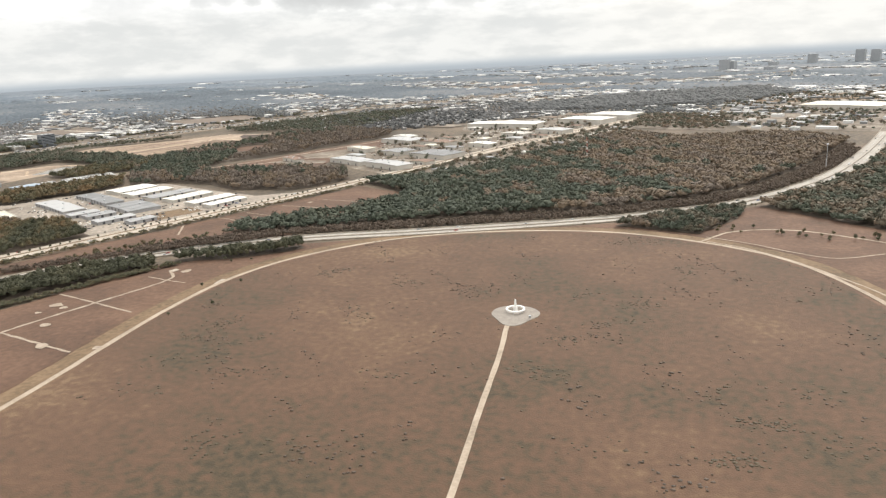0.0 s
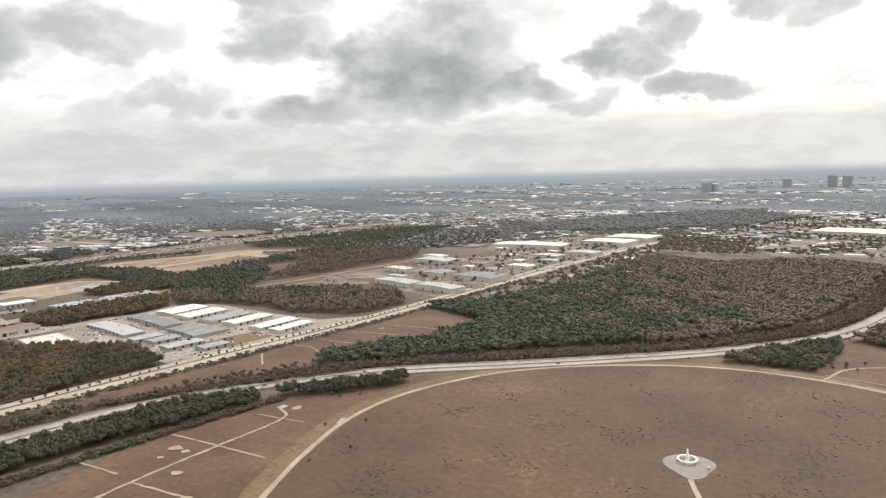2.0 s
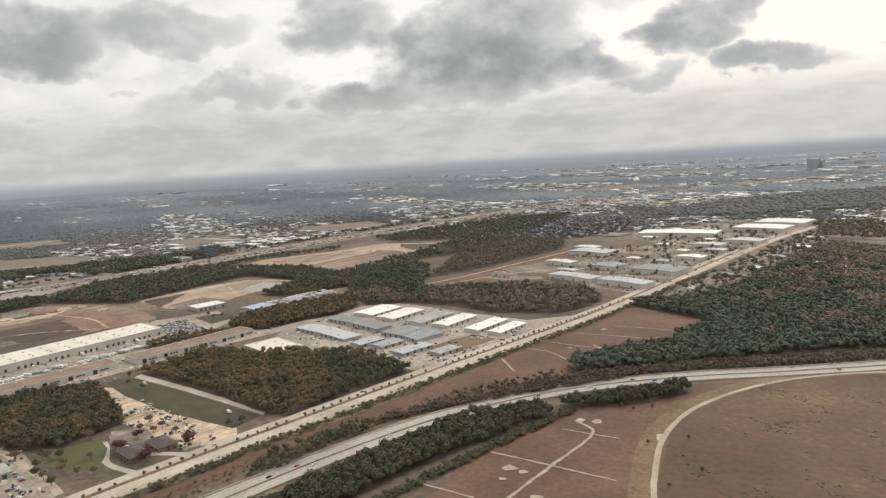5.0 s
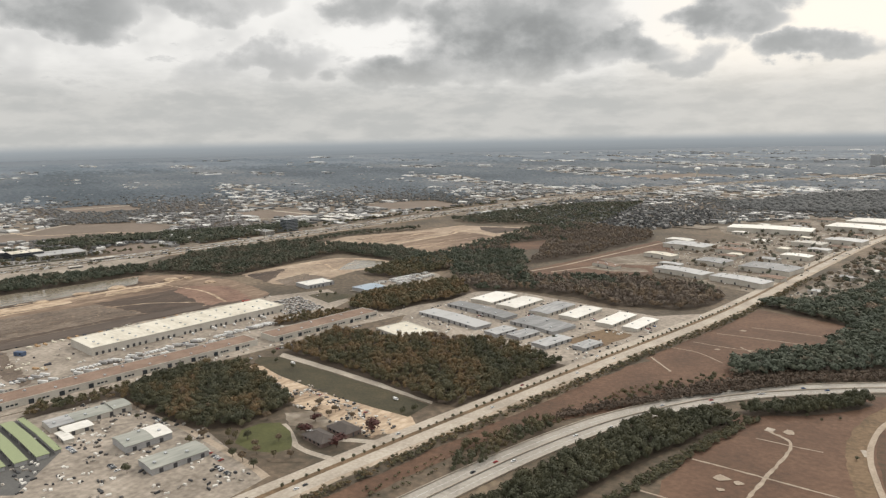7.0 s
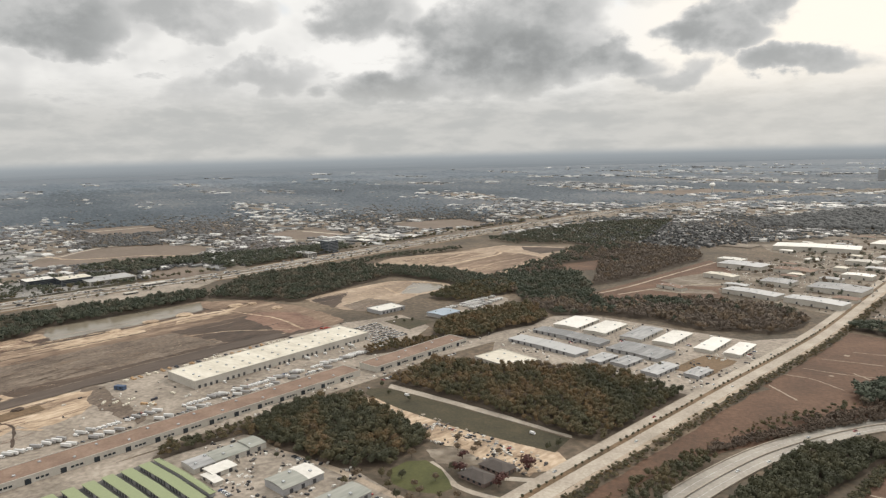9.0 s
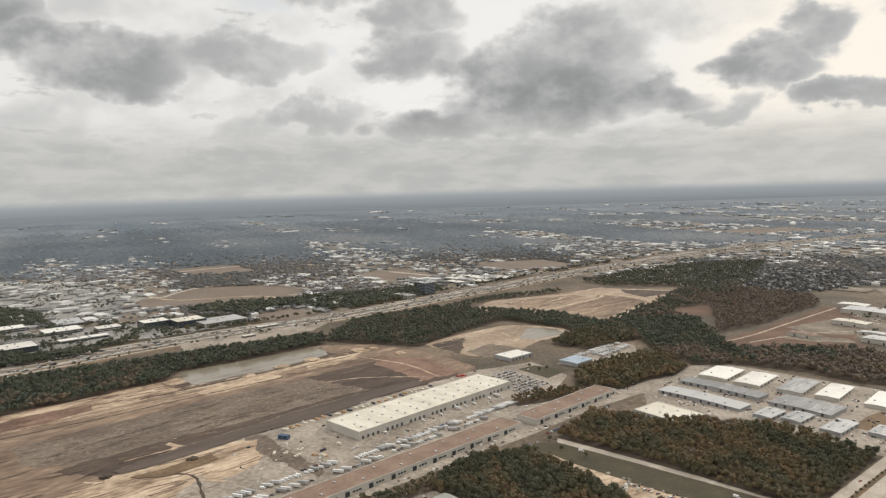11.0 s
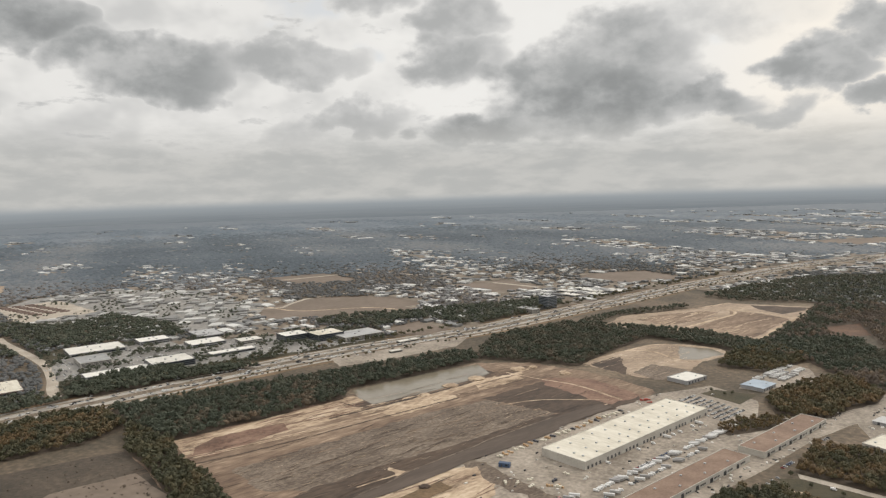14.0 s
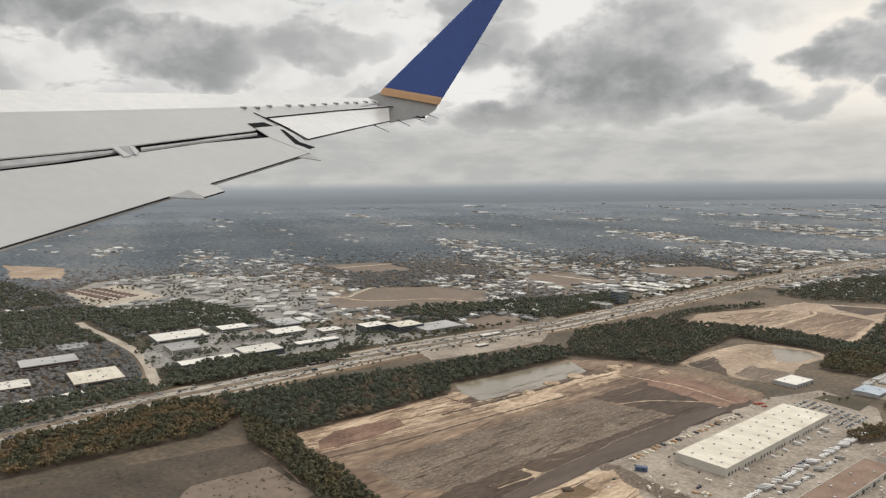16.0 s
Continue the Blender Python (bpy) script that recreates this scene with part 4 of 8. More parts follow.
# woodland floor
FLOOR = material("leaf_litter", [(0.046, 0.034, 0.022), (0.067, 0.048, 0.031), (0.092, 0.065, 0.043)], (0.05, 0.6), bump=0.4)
WOODS = {
    "pine_row": [(-365, 120), (-346, 165), (-329, 203), (-311, 246), (-292, 279), (-266, 294), (-258, 284), (-276, 256), (-297, 220), (-325, 160)],
    "pine_clump": [(-257, 300), (-229, 320), (-203, 338), (-197, 332), (-203, 323), (-231, 303), (-254, 295)],
    "great_wood": [(-250, 528), (-190, 482), (-214, 418), (-262, 378), (-262, 350), (-206, 378), (-146, 409), (-88, 432), (-40, 450), (10, 490), (50, 545), (90, 620), (150, 780), (90, 835), (0, 800), (-70, 860), (-105, 780), (-135, 690), (-152, 640), (-196, 560)],
    "east_wood": [(44, 464), (86, 518), (135, 615), (205, 815), (420, 760), (330, 520), (200, 420), (100, 410)],
    "highway_scrub": [(-36, 403), (8, 390), (30, 430), (36, 462), (10, 442), (-30, 414)],
    "orange_wood": [(-524, 302), (-517, 352), (-479, 350), (-444, 361), (-408, 367), (-352, 338), (-387, 256), (-401, 258), (-457, 280)],
    "dark_wood": [(-560, 205), (-560, 250), (-530, 272), (-501, 253), (-466, 229), (-471, 196), (-493, 186), (-538, 197)],
    "unit_hedge": [(-584, 164), (-585, 180), (-568, 214), (-556, 250), (-550, 240), (-558, 208), (-570, 184), (-578, 166)],
    "mid_wood": [(-545, 412), (-556, 450), (-535, 500), (-508, 540), (-474, 500), (-480, 470), (-500, 440), (-508, 418), (-530, 408)],
    "yard_brush": [(-578, 362), (-568, 384), (-548, 404), (-534, 402), (-541, 380), (-556, 362), (-568, 350)],
    "office_belt": [(-1105, 222), (-1118, 272), (-1097, 318), (-1052, 326), (-1030, 349), (-1006, 360), (-1016, 338), (-1044, 282), (-1066, 222), (-1085, 210)],
    "back_wood": [(-530, 585), (-600, 600), (-577, 668), (-500, 720), (-466, 640), (-462, 605), (-440, 572), (-400, 588), (-374, 602), (-330, 594), (-300, 588), (-272, 545), (-284, 512), (-302, 494), (-352, 492), (-390, 512), (-432, 520), (-470, 505), (-508, 545)],
    "far_belt": [(-577, 668), (-560, 760), (-540, 905), (-480, 960), (-380, 905), (-368, 850), (-422, 712), (-466, 640), (-478, 735), (-489, 812), (-530, 765), (-513, 718)],
    "pond_wood": [(-1020, 205), (-967, 185), (-910, 178), (-888, 232), (-862, 308), (-876, 336), (-846, 395), (-818, 470), (-840, 500), (-870, 470), (-905, 400), (-960, 300)],
    "scrub_wood": [(-1010, 30), (-961, 146), (-967, 183), (-1019, 198), (-1045, 177), (-1068, 60)],
    "hedge_belt": [(-967, 183), (-908, 175), (-878, 155), (-826, 137), (-780, 110), (-800, 80), (-827, 108), (-890, 138), (-924, 148)],
    "north_wood": [(-826, 478), (-852, 560), (-846, 600), (-800, 690), (-750, 690), (-694, 640), (-712, 560), (-722, 490), (-775, 484)],
    "site_belt": [(-694, 640), (-745, 690), (-644, 690), (-585, 655), (-560, 630), (-605, 612), (-660, 632)],
    "lot_wood": [(-605, 540), (-600, 610), (-560, 640), (-530, 600), (-560, 530)],
}
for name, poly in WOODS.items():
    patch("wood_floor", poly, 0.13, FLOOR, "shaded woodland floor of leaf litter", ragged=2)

wood("pine_row", WOODS["pine_row"], 2.5, 6.4, 0.14, 0.1, "broad", 13, "row of tall dull green pines along the highway", ratio=0.85)
wood("pine_clump", WOODS["pine_clump"], 2.5, 6.4, 0.12, 0.1, "broad", 13, "clump of dull green pines beside the highway", ratio=0.85)
wood("great_wood", WOODS["great_wood"], 3.6, 6.4, 0.3, 0.05, "broad", 3, "large mixed wood, dark pines turning to brown oaks",
     tones=lambda p: np.where(1.3 * drift(p, 27) + 0.5 * drift(p[:, ::-1], 13) + 0.0115 * (p[:, 0] + 45) + 0.004 * (p[:, 1] - 520) + rng.normal(0, 0.22, len(p)) > 0, 0.66 + 0.09 * drift(p, 19) + rng.normal(0, 0.05, len(p)), 0.09 + 0.08 * drift(p, 19) + rng.normal(0, 0.04, len(p)) + 0.3 * (rng.uniform(0, 1, len(p)) < 0.06)), ratio=1.25)
wood("east_wood", WOODS["east_wood"], 3.8, 7.0, 0.36, 0.2, "broad", 4, "mixed brown and green wood beyond the highway", ratio=1.2)
wood("highway_scrub", WOODS["highway_scrub"], 2.4, 5.0, 0.3, 0.25, "broad", 7, "dark green and brown trees on the highway bend")
wood("orange_wood", WOODS["orange_wood"], 3.2, 5.8, 0.5, 0.16, "broad", 13, "square wood of rusty orange and olive oaks",
     tones=lambda p: 0.46 + 0.12 * drift(p, 26) - 0.3 * np.clip((p[:, 0] + 415) / 60, 0, 1) + 0 * p[:, 1])
wood("dark_wood", WOODS["dark_wood"], 3.3, 6.6, 0.27, 0.2, "broad", 13, "dense dark green and rusty wood")
wood("unit_hedge", WOODS["unit_hedge"], 3.2, 5.0, 0.32, 0.12, "broad", 6, "olive bushes behind the brown roofed units")
wood("yard_brush", WOODS["yard_brush"], 3.0, 4.5, 0.55, 0.12, "broad", 7, "brown leafless trees beside the car park")
wood("office_belt", WOODS["office_belt"], 4.2, 7.0, 0.17, 0.06, "broad", 4, "dark green trees between freeway and offices", ratio=1.15)
wood("mid_wood", WOODS["mid_wood"], 3.2, 6.5, 0.44, 0.12, "broad", 5, "dull green and brown wood behind the units")
wood("back_wood", WOODS["back_wood"], 4.4, 7.0, 0.33, 0.13, "broad", 4, "dark mixed wood behind the warehouses",
     tones=lambda p: np.where(drift(p, 30) + 0.25 + 0.012 * (550 - p[:, 1]) + 0.006 * (p[:, 0] + 420) + rng.normal(0, 0.25, len(p)) > 0, 0.72, 0.17))
wood("far_belt", WOODS["far_belt"], 5.0, 7.0, 0.28, 0.1, "broad", 3, "belt of far woodland, dark pines turning to bare brown trees", tones=lambda p: np.where(drift(p, 40) + 0.35 + 0.012 * (p[:, 0] + 500) + rng.normal(0, 0.3, len(p)) > 0, 0.76, 0.2))
wood("pond_wood", WOODS["pond_wood"], 4.1, 7.5, 0.2, 0.1, "broad", 6, "dark green wood between pond and freeway",
     tones=lambda p: np.where((drift(p, 16) > 0.3) & (p[:, 0] > -935) & (p[:, 1] < 330), 0.47, 0.17) + 0.06 * drift(p, 7))
wood("scrub_wood", WOODS["scrub_wood"], 3.2, 6.2, 0.47, 0.12, "broad", 6, "brown and yellow wood beside the freeway",
     tones=lambda p: np.where(drift(p, 14) + rng.normal(0, 0.2, len(p)) > 0.1, 0.22, 0.5))
wood("hedge_belt", WOODS["hedge_belt"], 3.4, 6.5, 0.25, 0.12, "broad", 7, "dark green belt of trees round the site")
wood("north_wood", WOODS["north_wood"], 4.0, 7.0, 0.27, 0.12, "broad", 5, "dark green wood north of the site")
wood("freeway_wood", [(-690, 965), (-645, 1100), (-560, 1240), (-446, 1300), (-459, 960), (-520, 925), (-545, 950), (-640, 935)], 6.0, 7.0, 0.27, 0.1, "broad", 3, "dull green wood between cleared site and freeway", ratio=1.15)
wood("verge_belt", [(-795, 690), (-783, 760), (-740, 815), (-700, 870), (-690, 850), (-728, 800), (-762, 755), (-772, 690)], 5.0, 6.0, 0.25, 0.1, "broad", 4, "dark trees between freeway and cleared site")
wood("yard_trees", ROADSIDE, 9.5, 6.0, 0.4, 0.2, "broad", 4, "scattered trees in the yards beside the wood", ratio=1.2)
wood("factory_trees", [(-330, 690), (-262, 590), (-185, 745), (-120, 920), (-90, 1010), (-200, 1040), (-280, 930), (-250, 870), (-330, 815)], 19, 6.0, 0.45, 0.2, "broad", 4, "scattered trees between the factory halls", ratio=1.2)
wood("site_belt", WOODS["site_belt"], 3.8, 6.8, 0.24, 0.1, "broad", 5, "dark belt of trees between cleared sites")
wood("lot_wood", WOODS["lot_wood"], 3.8, 6.5, 0.36, 0.12, "broad", 5, "mixed trees beside the cleared lot")


def along(name, pts, offset, width, spacing, height, tone, spread, clumps, label, kind="broad", ratio=1.1, a=0.0, b=1.0, odds=1.0, mat="leaf"):
    line = spline(pts, 2.0)
    line = line + sides(line) * offset
    line = line[int(len(line) * a):int(len(line) * b)]
    n = max(3, int(len(line) * 2.0 * width / spacing ** 2))
    pick = rng.integers(0, len(line) - 1, n)
    p = line[pick] + rng.uniform(-0.5, 0.5, (n, 2)) * width
    keep = rng.uniform(0, 1, n) < odds
    p = p[keep]
    h = height * rng.uniform(0.6, 1.2, len(p))
    return mass(name, p, h, h * ratio, np.clip(rng.normal(tone, spread, len(p)), 0, 1), kind, clumps, M[mat], label)


along("roadside_brush", HWY, 11.5, 9, 1.6, 3.2, 0.5, 0.2, 4, "band of leafless brown brush along the highway", a=0.24, b=0.72, mat="thicket")
along("edge_brush", HWY, 20, 10, 2.0, 2.8, 0.75, 0.2, 4, "pale brown brush at the foot of the wood", a=0.27, b=0.74, mat="thicket")
along("ditch_brush", ROAD_C, -15, 6.5, 1.6, 2.0, 0.4, 0.12, 4, "olive brown brush in the roadside ditch", a=0.04, b=0.62, odds=0.85, ratio=1.4)
tagged(ribbon("boulevard_shoulder", ROAD_C, 3.0, 0.125, M["gravel"], offset=-10.2, ragged=0.3), "sandy shoulder beside the boulevard", "ground", kind="structure")
wood("verge_brush", [(-337, 256), (-313, 281), (-286, 305), (-258, 326), (-226, 351), (-226, 358), (-258, 333), (-286, 313), (-313, 290), (-337, 265)], 1.7, 3.0, 0.5, 0.2, "broad", 4, "brown leafless thicket beside the highway", ratio=1.2, mat="thicket")
wood("verge_trees", [(-364, 190), (-366, 215), (-340, 260), (-333, 253), (-345, 225), (-355, 195)], 2.8, 4.6, 0.3, 0.12, "broad", 9, "dull green trees between highway and grass strip")
wood("verge_saplings", [(-330, 284), (-312, 306), (-292, 326), (-268, 352), (-262, 342), (-290, 315), (-312, 290)], 4.0, 3.8, 0.33, 0.12, "broad", 9, "scattered olive trees behind the thicket")
wood("grass_scrub", [(-400, 140), (-372, 205), (-340, 272), (-300, 330), (-292, 322), (-335, 255), (-364, 195), (-395, 130)], 3.6, 1.3, 0.45, 0.12, "broad", 4, "low olive scrub in the grass strip", ratio=1.7)
along("highway_shrubs", HWY, -11.5, 3, 5.0, 2.6, 0.45, 0.15, 5, "small shrubs along the highway", a=0.42, b=0.68)
along("freeway_shrubs", FWY, -30, 6, 6.5, 4.5, 0.3, 0.12, 4, "dull green trees along the freeway", a=0.05, b=0.62, odds=0.6)
along("freeway_trees", FWY, 36, 14, 7.0, 6.5, 0.25, 0.1, 4, "green trees beyond the freeway", a=0.02, b=0.5, odds=0.7)


# ---------------------------------------------------------------- buildings
def at_pose(ob, x, y, rot=0.0, z=0.0):
    ob.matrix_basis = Matrix.Translation((x, y, z)) @ Matrix.Rotation(rot, 4, "Z")
    return ob


def shared(name, me, parent, x, y, z, rot=0.0):
    ob = new(name, me)
    ob.parent = parent
    ob.matrix_basis = Matrix.Translation((x, y, z)) @ Matrix.Rotation(rot, 4, "Z")
    return ob


def box_mesh(name, sx, sy, sz, mat, bevel=0.0):
    bm = bmesh.new()
    box(bm, 0, 0, 0, sx, sy, sz, bevel=bevel)
    me = bpy.data.meshes.new(name)
    bm.to_mesh(me)
    bm.free()
    me.materials.append(mat)
    return me


FOOT = []      # footprints of the buildings, kept free of trees and goods


def clear(p, gap=2.0):
    ok = np.ones(len(p), bool)
    for x, y, w, l, rot in FOOT:
        c, s = math.cos(rot), math.sin(rot)
        dx, dy = p[:, 0] - x, p[:, 1] - y
        ok &= ~((np.abs(c * dx + s * dy) < w / 2 + gap) & (np.abs(c * dy - s * dx) < l / 2 + gap))
    return ok


DOOR = box_mesh("dock_door", 1.7, 0.12, 2.0, M["door_dark"], 0.03)
BAY = box_mesh("entrance_bay", 2.6, 0.5, 2.6, M["glass_dark"], 0.04)
VENT = box_mesh("roof_vent", 1.3, 1.3, 0.7, M["metal"], 0.15)
UNIT = box_mesh("cooling_unit", 2.4, 1.6, 1.0, M["wall_grey"], 0.12)
PANE = box_mesh("window", 1.5, 0.1, 1.0, M["glass_dark"], 0.02)


def shell(w, l, h, pitch=0.0, thick=0.3):
    """Four walls with thickness, gable ends up to a low pitch along y."""
    bm = bmesh.new()
    box(bm, 0, -l / 2 + thick / 2, 0, w, thick, h)
    box(bm, 0, l / 2 - thick / 2, 0, w, thick, h)
    box(bm, -w / 2 + thick / 2, 0, 0, thick, l - 2 * thick, h)
    box(bm, w / 2 - thick / 2, 0, 0, thick, l - 2 * thick, h)
    if pitch:
        for y in (-l / 2 + 0.02, l / 2 - thick - 0.02):
            tri = [(-w / 2 + 0.02, y, h), (w / 2 - 0.02, y, h), (0, y, h + pitch - 0.05)]
            a = [bm.verts.new(p) for p in tri]
            b = [bm.verts.new((p[0], p[1] + thick, p[2])) for p in tri]
            bm.faces.new(a)
            bm.faces.new(b[::-1])
            for i in range(3):
                bm.faces.new((a[i], b[i], b[(i + 1) % 3], a[(i + 1) % 3]))
    return bm


def roof_slab(w, l, h, pitch, over=0.35, thick=0.22):
    bm = bmesh.new()
    w2, l2 = w / 2 + over, l / 2 + over
    top = [(-w2, -l2, h), (0, -l2, h + pitch), (w2, -l2, h)]
    rows = []
    for y in (-l2, l2):
        rows.append([bm.verts.new((x, y, z)) for x, _, z in top] + [bm.verts.new((x, y, z + thick)) for x, _, z in top])
    a, b = rows
    for i, j in ((0, 1), (1, 2)):
        bm.faces.new((a[i], a[j], b[j], b[i]))
        bm.faces.new((a[i + 3], b[i + 3], b[j + 3], a[j + 3]))
        bm.faces.new((a[i], a[i + 3], a[j + 3], a[j]))
        bm.faces.new((b[i], b[j], b[j + 3], b[i + 3]))
    bm.faces.new((a[0], b[0], b[3], a[3]))
    bm.faces.new((a[2], a[5], b[5], b[2]))
    bmesh.ops.recalc_face_normals(bm, faces=bm.faces)
    return bm


def parapet(w, l, h, t=0.35, up=0.5):
    bm = bmesh.new()
    box(bm, 0, -l / 2, h, w + t, t, up)
    box(bm, 0, l / 2, h, w + t, t, up)
    box(bm, -w / 2, 0, h, t, l - t, up)
    box(bm, w / 2, 0, h, t, l - t, up)
    return bm


def warehouse(x, y, w, l, h, roof, wall, label, rot=GRID, flat=False, doors=("w", "e"), step=4.2, vents=4, name="warehouse", group=""):
    thing = tagged(at_pose(new(name), x, y, rot), label, "building", group)
    FOOT.append((x, y, w, l, rot))
    pitch = 0.0 if flat else min(0.7, 0.02 * w + 0.12)
    part("wall", shell(w, l, h, pitch), wall, thing)
    part("roof", roof_slab(w, l, h, pitch, over=-0.2 if flat else 0.4), roof, thing)
    if flat:
        part("parapet", parapet(w, l, h), wall, thing)
    along_y = l >= w
    n = int((l if along_y else w) / step)
    for s in doors:
        sgn = -1 if s == "w" else 1
        for i in range(n):
            k = (i - (n - 1) / 2) * step
            if i % 5 == 4:
                continue
            if along_y:
                shared("dock_door", DOOR, thing, sgn * (w / 2 + 0.02), k, 0.15, math.pi / 2)
            else:
                shared("dock_door", DOOR, thing, k, sgn * (l / 2 + 0.02), 0.15)
    for i in range(vents):
        k = (i - (vents - 1) / 2) / max(vents, 1)
        q = 0.22 * (1 if i % 2 else -1) * (w if along_y else l)
        px_, py_ = (q, k * l * 0.9) if along_y else (k * w * 0.9, q)
        shared("roof_vent", VENT, thing, px_, py_, h + pitch * (1 - abs(px_) / (w / 2)) + 0.15)
    return thing


WG = "warehouses of the industrial park"
for x, y, w, l, r, lab in ((-447, 481, 22, 34, "white_roof", "white-roofed metal warehouse in a concrete yard"), (-422, 471, 19, 36, "white_roof", "white-roofed metal warehouse in a concrete yard"),
                           (-393, 462, 17, 38, "grey_roof", "grey weathered metal warehouse with a patched roof"), (-370, 456, 15, 36, "white_roof", "white-roofed metal warehouse in a concrete yard"),
                           (-342, 446, 13, 36, "white_roof", "white-roofed metal warehouse beside the boulevard"), (-324, 439, 11, 32, "white_roof", "low white-roofed building with parked cars")):
    warehouse(x, y, w, l, 2.3, M[r], M["wall_pale"], lab, radians(-18.5), vents=2, step=6.5, group=WG)
for x, y, w, l, r, lab in ((-443, 440, 62, 14, "grey_roof", "long grey-roofed warehouse with many dock doors"), (-453, 410, 62, 15, "grey_roof", "long grey-roofed warehouse with many dock doors"),
                           (-388, 416, 40, 24, "grey_roof", "wide flat grey metal shed"), (-410, 390, 12, 20, "grey_roof", "small grey-green metal shed"), (-393.5, 388, 12, 20, "grey_roof", "small grey-green metal shed"),
                           (-371, 378, 12, 26, "grey_roof", "grey metal shed at the edge of the wood"), (-348, 378, 10, 18, "grey_roof", "grey metal shed by the boulevard")):
    warehouse(x, y, w, l, 2.1, M[r], M["wall_grey"], lab, radians(-25), vents=3, step=6.0, group=WG)
warehouse(-469, 365, 36, 26, 3.0, M["cream_roof"], M["wall_pale"], "flat cream-roofed building behind the orange wood", radians(-27), flat=True, vents=6, group=WG)

for x, y, w, l, h, r, rot, lab in ((-344, 723, 34, 14, 4, "cream_roof", -30, "cream-roofed warehouse with dark doors"), (-314, 637, 52, 18, 4, "grey_roof", -30, "long grey metal factory hall"),
                                   (-263, 610, 50, 18, 4.5, "grey_roof", -30, "long grey metal factory hall beside the boulevard"), (-238, 677, 48, 32, 4.5, "grey_roof", -25, "broad grey-roofed factory hall"),
                                   (-290, 699, 30, 24, 4, "grey_roof", -25, "grey-roofed factory hall in a pale yard"), (-322, 797, 50, 28, 4.5, "grey_roof", -25, "pale grey-roofed factory hall"),
                                   (-212, 755, 28, 16, 4, "white_roof", -22, "small white-roofed factory beside the boulevard"), (-335, 835, 30, 16, 4, "white_roof", -25, "white-roofed shed among far yards"),
                                   (-270, 775, 40, 20, 4, "brown_roof", -25, "brown-roofed shed among far yards"), (-388, 650, 30, 10, 3, "brown_roof", -35, "dark brown low shed on a fallow field"),
                                   (-234, 956, 100, 38, 6, "white_roof", -11, "very long white-roofed distribution warehouse"), (-130, 1000, 66, 44, 6, "white_roof", -24, "large white-roofed distribution warehouse"),
                                   (-99, 1064, 66, 50, 6, "white_roof", -24, "large white-roofed distribution warehouse"), (213, 1144, 105, 70, 6, "cream_roof", -30, "huge cream-roofed warehouse beyond the wood"),
                                   (-155, 880, 40, 24, 4.5, "grey_roof", -25, "grey-roofed hall near the boulevard"), (-195, 850, 34, 20, 4, "wall_pale", -25, "pale low hall near the boulevard"),
                                   (-103, 717, 24, 10, 3.5, "white_roof", -20, "white-roofed building alone in the wood"), (330, 1330, 90, 50, 6, "white_roof", -25, "wide white warehouse in the far suburb")):
    warehouse(x, y, w, l, h, M[r], M["wall_pale"], lab, radians(rot), vents=4, step=13, group="factory halls by the boulevard")

for x, y, w, l, r in ((-150, 690, 16, 10, "white_roof"), (-176, 655, 14, 9, "grey_roof"), (-128, 760, 18, 10, "grey_roof"), (-100, 830, 20, 12, "white_roof"), (-80, 905, 18, 12, "grey_roof"), (-205, 585, 12, 8, "grey_roof")):
    warehouse(x, y, w, l, 2.8, M[r], M["wall_pale"], "small shed in the yards beside the wood", radians(-25), vents=1, step=5, name="shed", group="sheds beside the wood")

# smaller sheds round the factories
YARD_F = [(-340, 670), (-300, 612), (-250, 580), (-185, 740), (-115, 930), (-75, 1050), (-160, 1100), (-290, 1000), (-285, 930), (-240, 870), (-335, 815), (-325, 740)]
for q in scatter(YARD_F, 34):
    if clear(q[None, :], 12)[0] and rng.uniform() < 0.9:
        warehouse(q[0], q[1], rng.uniform(12, 24), rng.uniform(8, 14), rng.uniform(2.6, 3.6), M[("white_roof", "grey_roof", "cream_roof", "brown_roof")[rng.integers(4)]], M["wall_pale"], "small metal shed in the factory yards", radians(-25), vents=0, step=7, name="shed", group="sheds of the factory yards")

long_store = warehouse(-628, 326, 34, 146, 5.0, M["cream_roof"], M["wall_pale"], "very long cream-roofed warehouse with dock doors", radians(-18.5), flat=True, step=4.0, vents=0)
for i in range(12):
    for s in (-9, 3, 11):
        shared("roof_vent", VENT, long_store, s + rng.uniform(-1, 1), -66 + i * 12, 5.22)
for x, y, w, l in ((-597.5, 203, 17, 230), (-535.5, 362, 17, 90)):
    unit = warehouse(x, y, w, l, 3.6, M["brown_roof"], M["wall_pale"], "long low brown-roofed business unit with dark entrances", radians(-20), flat=True, doors=("w",), step=5.0, vents=int(l / 14), name="business_unit", group="business units")
    for i in range(int(l / 15)):
        k = -l / 2 + 5 + i * 15
        shared("entrance_bay", BAY, unit, w / 2 + 0.05, k, 0.0, math.pi / 2)
        for j in (4.0, 6.0, 8.0):
            shared("window", PANE, unit, w / 2 + 0.02, k + j, 1.1, math.pi / 2)
warehouse(-621, 481, 20, 28, 2.9, M["white_roof"], M["wall_grey"], "square white-roofed building beside a lawn", radians(-24), flat=True, doors=("e",), vents=2)
warehouse(-564, 480, 19, 22, 2.9, M["blue_roof"], M["wall_grey"], "pale blue metal workshop", radians(-20), doors=("e", "w"), vents=2)
patch("storage_yard", [(-578, 470), (-568, 520), (-548, 575), (-530, 560), (-522, 530), (-535, 492), (-550, 465)], 0.1, M["yard"], "pale storage yard full of white trailers", ragged=1)
ROW_GREEN = paint("pale_green_roof", (0.235, 0.268, 0.14), 0.6)
